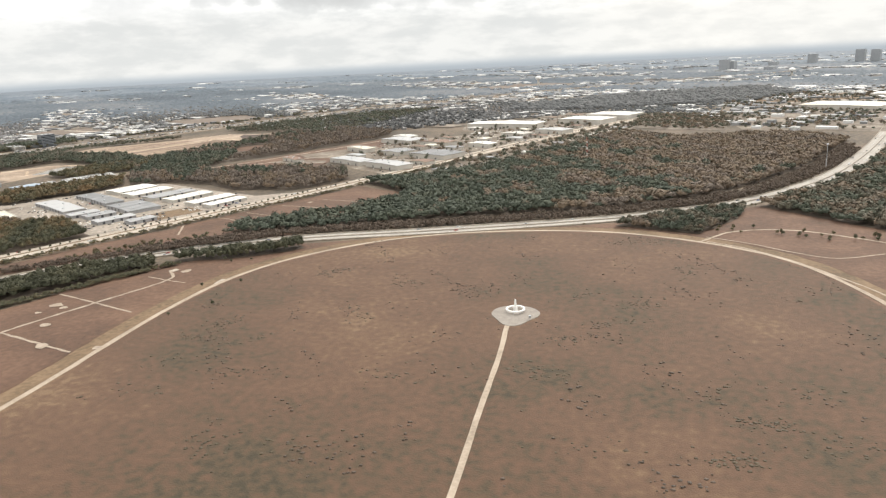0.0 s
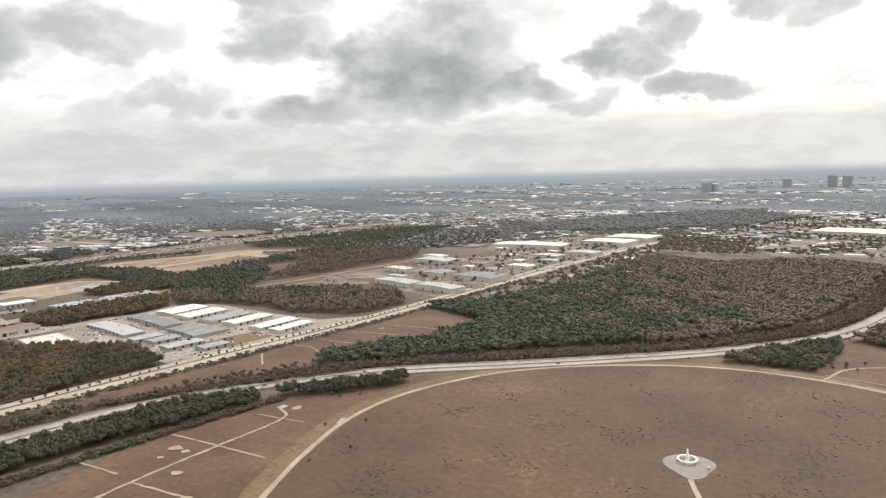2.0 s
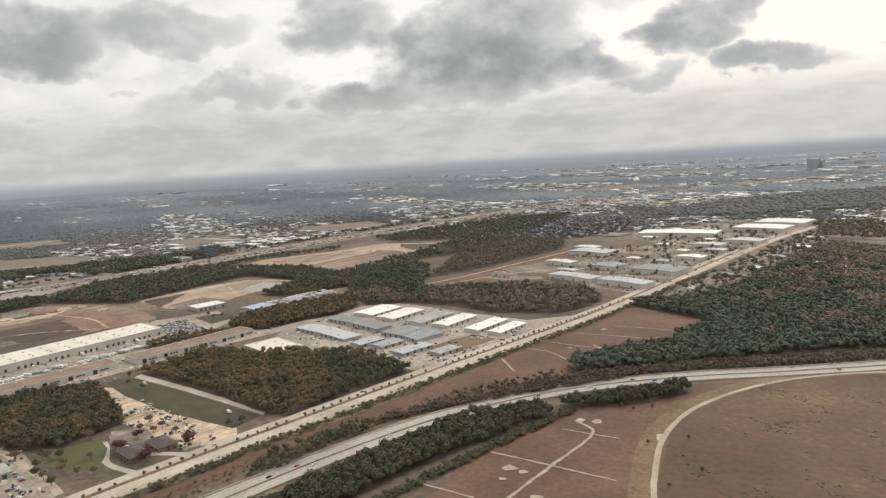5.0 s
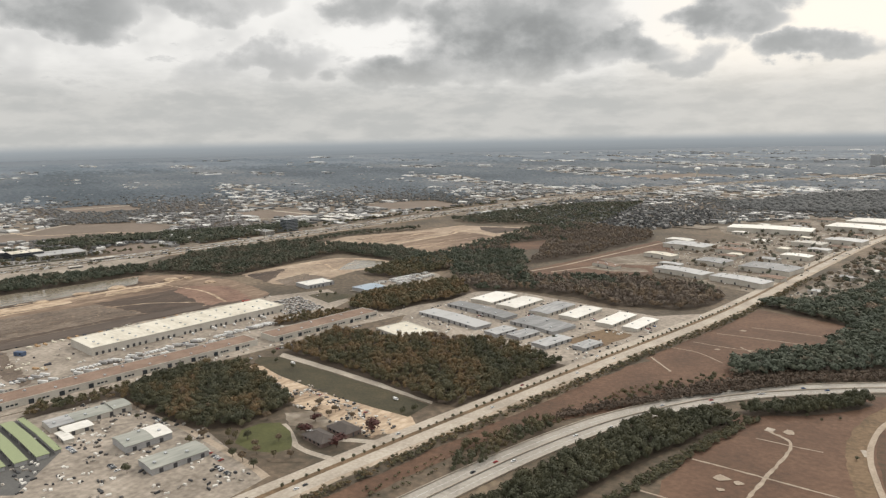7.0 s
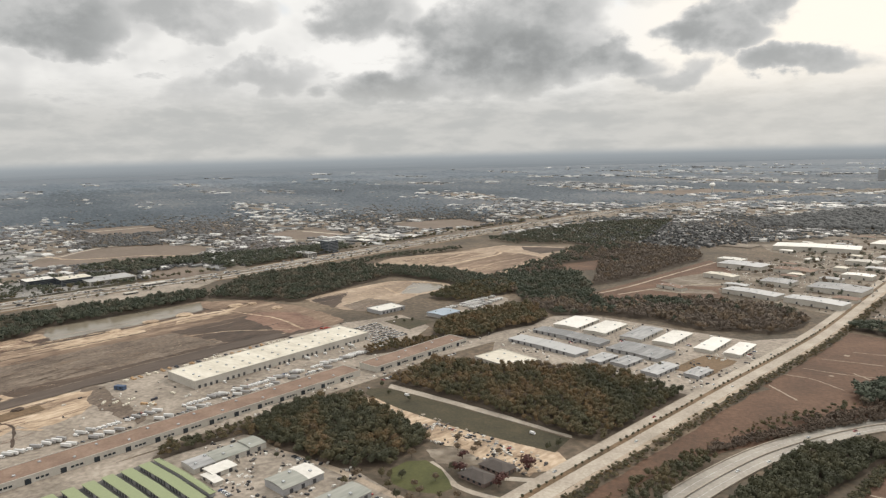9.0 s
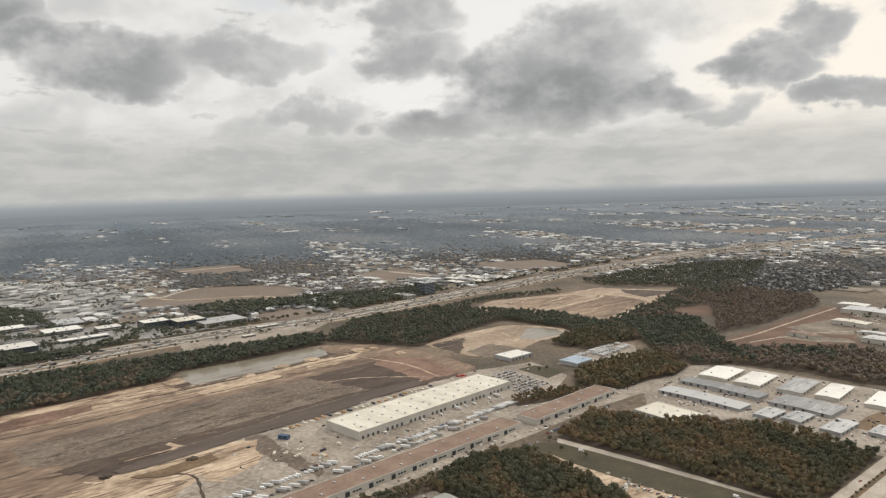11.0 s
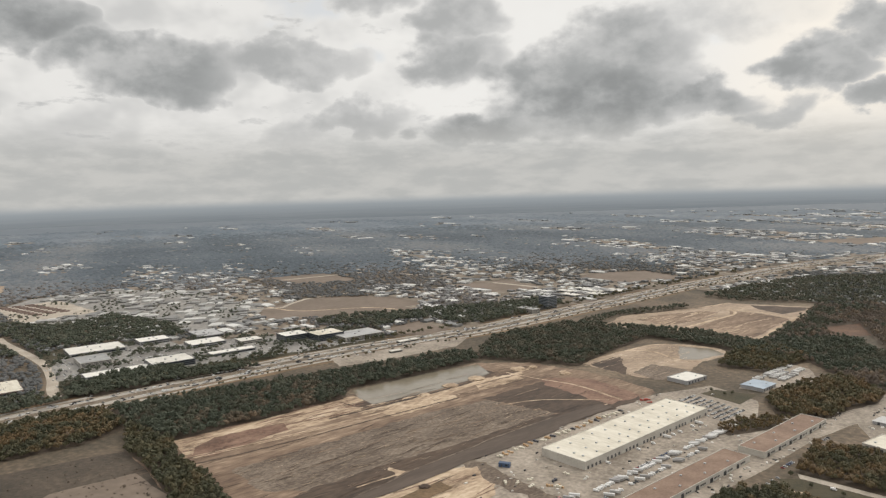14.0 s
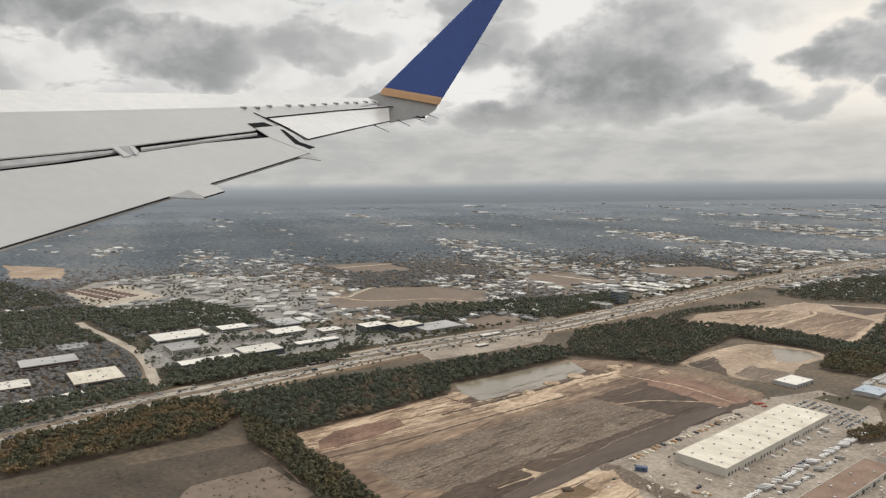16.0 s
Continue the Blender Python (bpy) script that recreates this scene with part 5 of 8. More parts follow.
for k in range(6):
    warehouse(-555 - 3.1 * k, 147 - 7.8 * k, 52, 4.6, 1.9, ROW_GREEN, M["wall_grey"], "long storage row with a pale green roof", radians(-20), doors=("w", "e"), step=2.8, vents=0, name="storage_row", group="green storage rows")
warehouse(-554, 153.5, 52, 2.2, 1.7, ROW_GREEN, M["wall_grey"], "narrow storage row with a pale green roof", radians(-20), doors=("e",), step=2.8, vents=0, name="storage_row", group="green storage rows")


def arch(w, y0, y1, h, rise, over=0.3, thick=0.2, segs=10):
    """A shallow vaulted roof sheet over a hall, lying along y."""
    bm = bmesh.new()
    rows = []
    for i in range(segs + 1):
        u = 2 * i / segs - 1
        x, z = u * (w / 2 + over), h + rise * (1 - u * u)
        rows.append([bm.verts.new(p) for p in ((x, y0, z), (x, y1, z), (x, y1, z - thick), (x, y0, z - thick))])
    for a, b in zip(rows, rows[1:]):
        for k in range(4):
            bm.faces.new((a[k], a[(k + 1) % 4], b[(k + 1) % 4], b[k]))
    bm.faces.new(rows[0])
    bm.faces.new(rows[-1][::-1])
    bmesh.ops.recalc_face_normals(bm, faces=bm.faces)
    return bm


def barrel_hall(x, y, w, l, h, rise, sections, wall, label, rot=radians(-21)):
    """A workshop with a vaulted roof; each section is (from, to, roof material, extra height)."""
    thing = tagged(at_pose(new("workshop"), x, y, rot), label, "building")
    FOOT.append((x, y, w, l, rot))
    part("wall", shell(w, l, h), wall, thing)
    for a, b, roof, up in sections:
        part("roof", arch(w, a, b, h + up + 0.1, rise), roof, thing)
        if up > 0.1:
            bm = bmesh.new()
            box(bm, 0, (a + b) / 2, h - 0.02, w - 0.3, b - a - 0.3, up)
            part("raised_wall", bm, wall, thing)
    for y0 in (-l / 2 + 0.05, l / 2 - 0.25):
        part("gable", arch(w - 0.7, y0, y0 + 0.2, h, rise - 0.15, thick=rise * 0.5), wall, thing)
    for i in range(int(l / 6)):
        shared("dock_door", DOOR, thing, w / 2 + 0.02, -l / 2 + 4 + 6 * i, 0.15, math.pi / 2)
    for i in range(int(l / 7)):
        shared("roof_vent", VENT, thing, (-1) ** i * w * 0.2, -l / 2 + 3 + 7 * i, h + rise * 0.84 + 0.15)
    return thing


SHED_GREEN = material("pale_grey_green_metal_roof", [(0.2, 0.205, 0.175), (0.27, 0.272, 0.235), (0.34, 0.335, 0.29)], (0.09, 0.5), rough=0.5, stretch=(1, 0.18, 1), turn=GRID, mixw=0.45, sharp=0.05)
barrel_hall(-551, 178, 12, 38, 2.6, 0.5, ((-19, -8, M["grey_roof"], 0.0), (-8, 10, SHED_GREEN, 0.1), (10, 19, SHED_GREEN, 0.7)), M["wall_pale"], "pale grey-green workshop shed with a raised round-topped end")
warehouse(-543, 165, 8.5, 12, 2.2, M["white_roof"], M["wall_pale"], "small white shed beside the workshop", radians(-20), vents=0, step=6, name="shed")
warehouse(-540, 156, 12, 4, 1.8, M["white_roof"], M["wall_pale"], "low narrow white shed beside the storage rows", radians(-20), vents=0, step=6, name="shed")
barrel_hall(-504, 167.5, 14.5, 21, 3.2, 0.8, ((-10.8, 2.2, SHED_GREEN, 0.0), (2.2, 10.8, M["white_roof"], 0.08)), M["wall_grey"], "round-topped grey workshop hall with a white end")
barrel_hall(-476, 158, 13, 25, 2.8, 0.5, ((-12.8, 12.8, SHED_GREEN, 0.0),), M["wall_grey"], "grey-roofed workshop in the depot")


def hip_house(x, y, w, l, h, rot, label):
    thing = tagged(at_pose(new("house"), x, y, rot), label, "house")
    part("wall", shell(w, l, h), M["wall_brown"], thing)
    bm = bmesh.new()
    o = 0.6
    base = [bm.verts.new(p) for p in ((-w / 2 - o, -l / 2 - o, h), (w / 2 + o, -l / 2 - o, h), (w / 2 + o, l / 2 + o, h), (-w / 2 - o, l / 2 + o, h))]
    r = max(0.5, (max(w, l) - min(w, l)) / 2)
    ridge = [bm.verts.new(p) for p in (((-r, 0, h + 2.0), (r, 0, h + 2.0)) if w >= l else ((0, -r, h + 2.0), (0, r, h + 2.0)))]
    if w >= l:
        faces = ((base[0], base[1], ridge[1], ridge[0]), (base[2], base[3], ridge[0], ridge[1]), (base[1], base[2], ridge[1]), (base[3], base[0], ridge[0]))
    else:
        faces = ((base[1], base[2], ridge[1], ridge[0]), (base[3], base[0], ridge[0], ridge[1]), (base[0], base[1], ridge[0]), (base[2], base[3], ridge[1]))
    for f in faces:
        bm.faces.new(f)
    bm.faces.new(base[::-1])
    part("roof", bm, material("brown_shingles", [(0.05, 0.042, 0.037), (0.075, 0.062, 0.054), (0.1, 0.083, 0.072)], (0.3, 3.0)), thing)
    for i in range(4):
        shared("window", PANE, thing, (i - 1.5) * w / 4.5, -l / 2 - 0.02, 0.7)
    shared("door", box_mesh("door", 0.9, 0.1, 1.7, M["door_dark"], 0.02), thing, w / 2 + 0.02, 0, 0.05, math.pi / 2)
    return thing


hip_house(-424, 210, 14, 9, 2.2, radians(-22), "low house with a brown hipped roof among red trees")
hip_house(-429, 198, 15, 9, 2.2, radians(-22), "low house wing with a brown hipped roof")


def office(x, y, w, l, h, roof, wall, label, rot=radians(-23), floors=3, bands=True, name="office_building", units=3):
    """A flat-roofed block with a band of glass for each storey on its four sides."""
    thing = tagged(at_pose(new(name), x, y, rot), label, "building")
    FOOT.append((x, y, w, l, rot))
    h *= 0.7 if floors < 6 else 1.0
    part("wall", shell(w, l, h), wall, thing)
    part("roof", roof_slab(w, l, h, 0.0, over=-0.2), roof, thing)
    part("parapet", parapet(w, l, h), wall, thing)
    fh = h / floors
    if bands:
        long_pane, side_pane = box_mesh("window_band", w * 0.94, 0.16, fh * 0.5, M["glass_dark"]), box_mesh("window_band", l * 0.94, 0.16, fh * 0.5, M["glass_dark"])
        for k in range(floors):
            for s in (-1, 1):
                shared("window_band", long_pane, thing, 0, s * l / 2, k * fh + fh * 0.3)
                shared("window_band", side_pane, thing, s * w / 2, 0, k * fh + fh * 0.3, math.pi / 2)
    for i in range(units):
        shared("cooling_unit", UNIT, thing, (i - (units - 1) / 2) * w * 0.25, 0.1 * l * (-1) ** i, h + 0.22)
    return thing


# tower walls lightened: skyline haze put into the cladding colour
HAZY = material("haze_pale_cladding", [(0.25, 0.26, 0.268), (0.29, 0.3, 0.308), (0.33, 0.34, 0.345)], (0.03, 0.3), rough=0.6)
DKGLASS = material("dark_blue_glazing", [(0.07, 0.075, 0.082), (0.09, 0.096, 0.104), (0.115, 0.122, 0.13)], (0.1, 0.5), rough=0.2)
office(-1071, 480, 26, 30, 10, M["white_roof"], DKGLASS, "dark glass office block with a white roof", floors=4)
office(-1038, 500, 30, 34, 10.5, M["cream_roof"], DKGLASS, "dark glass office block with a cream roof", floors=4)
# on parking decks the dark bands stand in for shaded open storeys
office(-1006, 520, 36, 52, 7, M["grey_roof"], M["wall_pale"], "pale concrete parking deck, dark bands for its shaded storeys", floors=4, name="parking_deck", units=2)
office(-1241, 340, 42, 58, 5, M["white_roof"], M["wall_grey"], "wide low building with a white roof", floors=1, units=5)
office(-1188, 302, 38, 30, 7, M["grey_roof"], M["wall_pale"], "pale concrete parking deck, dark bands for its shaded storeys", floors=4, name="parking_deck", units=2)
office(-1122, 286, 20, 64, 4, M["white_roof"], M["wall_grey"], "long low white-roofed office wing", floors=1)
office(-1105, 332, 34, 42, 8, M["white_roof"], DKGLASS, "dark brown glass office under a white roof", floors=3)
office(-1165, 190, 48, 42, 5.5, M["cream_roof"], M["wall_brown"], "broad brown building with a flat cream roof", floors=1)
office(-1247, 193, 34, 50, 9, M["grey_roof"], M["wall_brown"], "brown brick block with pale window bands", floors=3)
office(-1143, 128, 9, 74, 3, M["white_roof"], M["wall_pale"], "long narrow white canopy building", floors=1, units=0)
office(-1085, 398, 14, 50, 4, M["white_roof"], M["wall_grey"], "low white-roofed strip building beside the freeway", floors=1)
office(-1150, 418, 30, 40, 5, M["white_roof"], M["wall_grey"], "white-roofed office in the park", floors=2)
office(-1190, 455, 44, 30, 5, M["grey_roof"], M["wall_grey"], "grey-roofed hall in the office park", floors=1)
office(-1110, 448, 20, 26, 5, M["white_roof"], M["wall_pale"], "small white office among trees", floors=2)
office(-1220, 400, 26, 34, 6, M["white_roof"], M["wall_grey"], "white-roofed hall beside the side road", floors=2)
office(-1300, 250, 30, 30, 4, M["grey_roof"], M["wall_grey"], "grey-roofed low block in the trees", floors=1)
office(-1205, 130, 30, 40, 5, M["white_roof"], M["wall_brown"], "low block with a white roof beside the freeway", floors=1)
office(-884, 748, 32, 14, 8, M["grey_roof"], M["wall_pale"], "pale grey-green office block by the freeway", floors=4)
office(-872, 790, 18, 18, 17, M["grey_roof"], material("slate_blue_glazing", [(0.15, 0.165, 0.18), (0.18, 0.195, 0.21), (0.21, 0.225, 0.24)], (0.1, 0.5), rough=0.3), "dark tower with black glass by the freeway", floors=8)
for x, y, w, l in ((-880, 905, 34, 16), (-845, 925, 26, 20), (-900, 940, 30, 16), (-860, 955, 40, 14), (-825, 965, 24, 18), (-885, 975, 24, 14)):
    office(x, y, w, l, 4.5, M["white_roof"], M["wall_pale"], "white shopping hall beside the freeway", floors=1, units=1, name="shop_hall")
for x, y, h in ((118, 2748, 36), (140, 2770, 30), (455, 3165, 34), (600, 3070, 46), (640, 3021, 44), (300, 3000, 22), (-40, 2950, 16), (250, 2600, 16)):
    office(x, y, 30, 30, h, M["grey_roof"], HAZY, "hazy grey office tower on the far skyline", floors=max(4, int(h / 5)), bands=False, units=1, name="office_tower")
office(-935, 520, 8, 26, 3, M["white_roof"], M["wall_pale"], "low white shop on the frontage lot", floors=1, units=1, name="shop")
office(-918, 470, 6, 14, 3, M["white_roof"], M["wall_pale"], "low white shop on the frontage lot", floors=1, units=0, name="shop")

# ---------------------------------------------------------------- monument in the round field
monument = tagged(at_pose(new("antenna_mast"), -61, 257), "short white mast inside a white ring on a round gravel pad", "mast")
bm = bmesh.new()
pts = []
for k in range(36):
    an = 6.28319 * k / 36
    r = 8.6 + 0.12 * math.sin(3 * an + 1.0) + 5.0 * max(0.0, math.cos(an - 4.81)) ** 10
    pts.append((1.1 * r * math.cos(an) + 0.4, r * math.sin(an) - 2.0))
lo, hi = [bm.verts.new((*p, 0.06)) for p in pts], [bm.verts.new((*p, 0.24)) for p in pts]
bm.faces.new(hi)
for k in range(36):
    bm.faces.new((lo[k], lo[(k + 1) % 36], hi[(k + 1) % 36], hi[k]))
part("pad", bm, material("grey_gravel_pad", [(0.18, 0.155, 0.13), (0.24, 0.21, 0.178), (0.3, 0.268, 0.23)], (0.3, 2.0), bump=0.3), monument, "grey gravel pad narrowing into the path")


def ring_mesh(r0, r1, z0, z1, segs=40):
    bm = bmesh.new()
    loops = []
    for r, z in ((r1, z0), (r1, z1), (r0, z1), (r0, z0)):
        loops.append([bm.verts.new((r * math.cos(6.28319 * k / segs), r * math.sin(6.28319 * k / segs), z)) for k in range(segs)])
    for i in range(4):
        a, b = loops[i], loops[(i + 1) % 4]
        for k in range(segs):
            bm.faces.new((a[k], a[(k + 1) % segs], b[(k + 1) % segs], b[k]))
    return bm


part("ring", ring_mesh(3.1, 3.8, 1.0, 1.5), M["monument"], monument, "white raised ring")
for k in range(8):
    bm = bmesh.new()
    box(bm, 3.45 * math.cos(0.785 * k), 3.45 * math.sin(0.785 * k), 0.28, 0.22, 0.22, 0.75)
    part("post", bm, M["metal"], monument)
bm = bmesh.new()
bmesh.ops.create_cone(bm, cap_ends=True, segments=14, radius1=0.95, radius2=0.7, depth=2.2, matrix=Matrix.Translation((0, 0, 1.38)))
part("base", bm, M["monument"], monument)
bm = bmesh.new()
bmesh.ops.create_cone(bm, cap_ends=True, segments=12, radius1=0.5, radius2=0.32, depth=2.6, matrix=Matrix.Translation((0, 0, 3.75)))
part("mast", bm, M["monument"], monument)
hut = tagged(at_pose(new("equipment_box"), -54, 251, 0.4, 0.3), "small grey equipment box on the pad", "box")
bm = bmesh.new()
box(bm, 0, 0, 0, 0.8, 0.6, 0.9, bevel=0.06)
part("cabinet", bm, M["wall_grey"], hut)
bm = bmesh.new()
box(bm, 0, 0, 0.9, 0.95, 0.75, 0.08)
part("lid", bm, M["metal"], hut)

# scratched paths in the brown fields
SCRAPE = material("scraped_clay", [(0.2, 0.155, 0.115), (0.3, 0.24, 0.18), (0.42, 0.35, 0.27)], (0.2, 1.5))
for pts, w in (([(-244, 280), (-236, 267), (-246, 233), (-256, 200), (-268, 150)], 1.5), ([(-250, 270), (-236, 267), (-224, 265)], 0.8), ([(-274, 239), (-250, 233), (-220, 225)], 0.9),
               ([(-296, 206), (-280, 202), (-268, 199)], 1.0), ([(-258, 194), (-235, 189), (-212, 184)], 1.1), ([(-308, 371), (-300, 358), (-294, 348)], 1.2), ([(-299, 395), (-283, 390), (-268, 374)], 0.8),
               ([(-259, 410), (-252, 400), (-246, 391)], 0.9), ([(-274, 437), (-250, 434), (-219, 428)], 0.8), ([(-253, 460), (-230, 457), (-207, 451)], 0.8), ([(-287, 412), (-265, 406), (-240, 404)], 0.7)):
    tagged(ribbon("bare_path", pts, w, 0.17 + 0.004 * rng.uniform(), SCRAPE, ragged=0.5, step=2.5), "narrow bare scrape of pale clay in the grass", "path", kind="structure")
for x, y, s in ((-262, 226, 3.0), (-256, 224, 2.0), (-246, 205, 2.4), (-205, 190, 2.0), (-228, 186, 3.4), (-236, 282, 3.0), (-262, 216, 1.6), (-258, 450, 2.4), (-272, 400, 1.8)):
    patch("bare_spot", [(x + s * rng.uniform(0.6, 1.3) * math.cos(k), y + s * rng.uniform(0.5, 1.2) * math.sin(k)) for k in np.arange(0, 6.2, 0.9)], 0.15, SCRAPE, "bare spot of pale clay", ragged=0.4, step=2)

# ---------------------------------------------------------------- vehicles
TONES = {"white": (0.7, 0.7, 0.69), "silver": (0.4, 0.41, 0.42), "black": (0.025, 0.025, 0.028), "grey": (0.13, 0.135, 0.14), "red": (0.3, 0.035, 0.03), "blue": (0.05, 0.09, 0.2)}


def wheel_mesh(r, w):
    bm = bmesh.new()
    bmesh.ops.create_cone(bm, cap_ends=True, segments=10, radius1=r, radius2=r, depth=w, matrix=Matrix.Rotation(math.pi / 2, 4, "X"))
    me = bpy.data.meshes.new("wheel")
    bm.to_mesh(me)
    bm.free()
    me.materials.append(M["tyre"])
    return me


WHEEL = wheel_mesh(0.17, 0.11)


def prism(profile, half, taper=1.0):
    """A body of a side profile in x and z, 2 half wide, its upper points drawn in."""
    bm = bmesh.new()
    top = max(z for _, z in profile)
    low = min(z for _, z in profile)
    l, r = [], []
    for x, z in profile:
        k = half * (1 - (1 - taper) * (z - low) / (top - low))
        l.append(bm.verts.new((x, -k, z)))
        r.append(bm.verts.new((x, k, z)))
    bm.faces.new(l)
    bm.faces.new(r[::-1])
    n = len(profile)
    for i in range(n):
        bm.faces.new((l[i], r[i], r[(i + 1) % n], l[(i + 1) % n]))
    bmesh.ops.recalc_face_normals(bm, faces=bm.faces)
    return bm


def make_car(tone):
    thing = tagged(new("car"), tone + " saloon car parked on concrete", "car", "parked cars")
    part("body", prism([(-1.2, 0.14), (1.2, 0.14), (1.22, 0.36), (0.75, 0.46), (-1.05, 0.48), (-1.22, 0.4)], 0.47, 0.9), paint(tone + "_car_paint", TONES[tone], 0.3), thing)
    part("glasshouse", prism([(-0.95, 0.47), (0.6, 0.46), (0.25, 0.72), (-0.65, 0.72)], 0.43, 0.78), M["glass_dark"], thing)
    part("roof", prism([(-0.66, 0.722), (0.26, 0.722), (0.2, 0.755), (-0.6, 0.755)], 0.345, 0.9), bpy.data.materials[tone + "_car_paint"], thing)
    for x in (-0.74, 0.76):
        for y in (-0.42, 0.42):
            shared("wheel", WHEEL, thing, x, y, 0.17)
    return thing


def make_trailer():
    thing = tagged(new("truck_trailer"), "white box trailer parked in the truck yard", "trailer", "parked trailers")
    bm = bmesh.new()
    box(bm, 0, 0, 0.6, 6.0, 1.25, 1.4, bevel=0.05)
    part("box", bm, material("white_trailer_paint", [(0.3, 0.29, 0.28), (0.5, 0.49, 0.47), (0.62, 0.61, 0.59)], (0.5, 3.0), rough=0.5, obj=0.9), thing)
    bm = bmesh.new()
    box(bm, 0, 0, 0.42, 5.7, 0.7, 0.16)
    part("chassis", bm, M["door_dark"], thing)
    for x in (-2.5, -1.9):
        for y in (-0.55, 0.55):
            shared("wheel", bpy.data.meshes.get("trailer_wheel") or TW, thing, x, y, 0.26)
    for y in (-0.4, 0.4):
        bm = bmesh.new()
        box(bm, 2.0, y, 0.0, 0.12, 0.12, 0.45)
        part("leg", bm, M["metal"], thing)
    return thing


def make_van():
    thing = tagged(new("delivery_van"), "white box van with a dark windscreen", "van", "vans")
    part("body", prism([(-1.6, 0.2), (1.5, 0.2), (1.52, 0.55), (1.2, 0.75), (0.95, 1.2), (-1.6, 1.25)], 0.55, 0.95), paint("white_van_paint", (0.7, 0.69, 0.67), 0.35), thing)
    part("windscreen", prism([(1.24, 0.74), (1.28, 0.76), (1.03, 1.16), (0.99, 1.14)], 0.48, 0.95), M["glass_dark"], thing)
    for x in (-1.0, 1.0):
        for y in (-0.5, 0.5):
            shared("wheel", WHEEL, thing, x, y, 0.17)
    return thing


TW = wheel_mesh(0.26, 0.2)
CARS = {k: make_car(k) for k in TONES}
CAR_NAMES = ["white", "silver", "black", "grey", "white", "red", "silver", "blue", "black", "white"]
used_first = set()


def put(proto, x, y, rot, z):
    m = Matrix.Translation((x, y, z)) @ Matrix.Rotation(rot, 4, "Z")
    if proto.name not in used_first:
        used_first.add(proto.name)
        proto.matrix_basis = m
        return proto
    return copy_thing(proto, m)


U, V = np.array((math.cos(GRID), math.sin(GRID))), np.array((-math.sin(GRID), math.cos(GRID)))


def row(origin, along_v, n, gap, kinds, turn, z=0.12, odds=0.85, jitter=0.15):
    for i in range(n):
        if rng.uniform() > odds:
            continue
        p = np.array(origin, float) + (V if along_v else U) * (i * gap + rng.uniform(-jitter, jitter))
        put(kinds[rng.integers(len(kinds))], p[0], p[1], GRID + turn + rng.uniform(-0.06, 0.06), z)


MIXED = [CARS[n] for n in CAR_NAMES]
TRAILER, VAN = make_trailer(), make_van()
# trailers and lorries behind the units
row((-636, 160), True, 13, 2.7, [TRAILER, TRAILER, VAN, CARS["black"], CARS["grey"]], 0.55, z=0.14)
row((-619, 202), True, 13, 2.7, [TRAILER, VAN, CARS["black"], CARS["silver"]], 0.55, z=0.14)
row((-605, 243), True, 14, 2.7, [TRAILER, TRAILER, VAN, CARS["black"], CARS["grey"]], 0.55, z=0.14)
row((-589, 288), True, 13, 2.9, [TRAILER, VAN, CARS["black"], CARS["silver"]], 0.55, z=0.14, odds=0.75)
row((-603, 285), True, 18, 1.35, MIXED, 0.0, z=0.14)
row((-608, 268), True, 10, 1.4, MIXED, 0.0, z=0.14)
row((-569, 500), True, 26, 2.7, [TRAILER, TRAILER, TRAILER, VAN], 0.3, z=0.26)
row((-557, 512), True, 12, 2.4, [TRAILER], 0.1, z=0.26)
row((-549, 509), True, 12, 2.4, [TRAILER], 0.1, z=0.26)
row((-541, 540), True, 8, 2.4, [TRAILER, VAN], 0.1, z=0.26)
for x, y, n in ((-655, 140, 34), (-620, 226, 34), (-589, 312, 26)):
    for k in range(n):
        if rng.uniform() < 0.9:
            p = np.array((x, y), float) + V * (2.45 * k + rng.uniform(-0.2, 0.2)) + U * rng.uniform(-0.5, 0.5)
            put((TRAILER, VAN, VAN, TRAILER, VAN)[rng.integers(5)], p[0], p[1], GRID + 0.5 + rng.uniform(-0.08, 0.08), 0.14)
# lorries backed up to the doors of the long warehouse
row((-626, 268), True, 16, 8.0, [TRAILER, VAN], 0.0, z=0.14, odds=0.35)
row((-640, 195), True, 10, 1.6, MIXED, 0.2, z=0.14, odds=0.7)
row((-560, 215), True, 14, 6.0, MIXED, 0.0, z=0.14, odds=0.5)
row((-532, 305), True, 8, 1.8, MIXED, 0.2, z=0.14)
row((-520, 345), True, 12, 3.2, MIXED, 0.2, z=0.14, odds=0.6)
for x, y, n in ((-330, 425, 10), (-318, 432, 8), (-440, 425, 14), (-430, 396, 10), (-360, 440, 5), (-405, 440, 5)):
    row((x, y), True, n, 1.5, MIXED, 0.1, z=0.14, odds=0.6)
for x, y, n in ((-520, 190, 7), (-500, 145, 6), (-470, 170, 8), (-530, 150, 5), (-440, 205, 7), (-436, 214, 6), (-455, 160, 6)):
    row((x, y), False, n, 1.9, MIXED, 1.6, z=0.14, odds=0.75)
row((-470, 249), False, 22, 2.6, MIXED, 1.2, z=0.14, odds=0.6, jitter=0.8)
for x, y in ((-420, 254), (-505, 284)):
    put(VAN, x, y, GRID, 0.18)

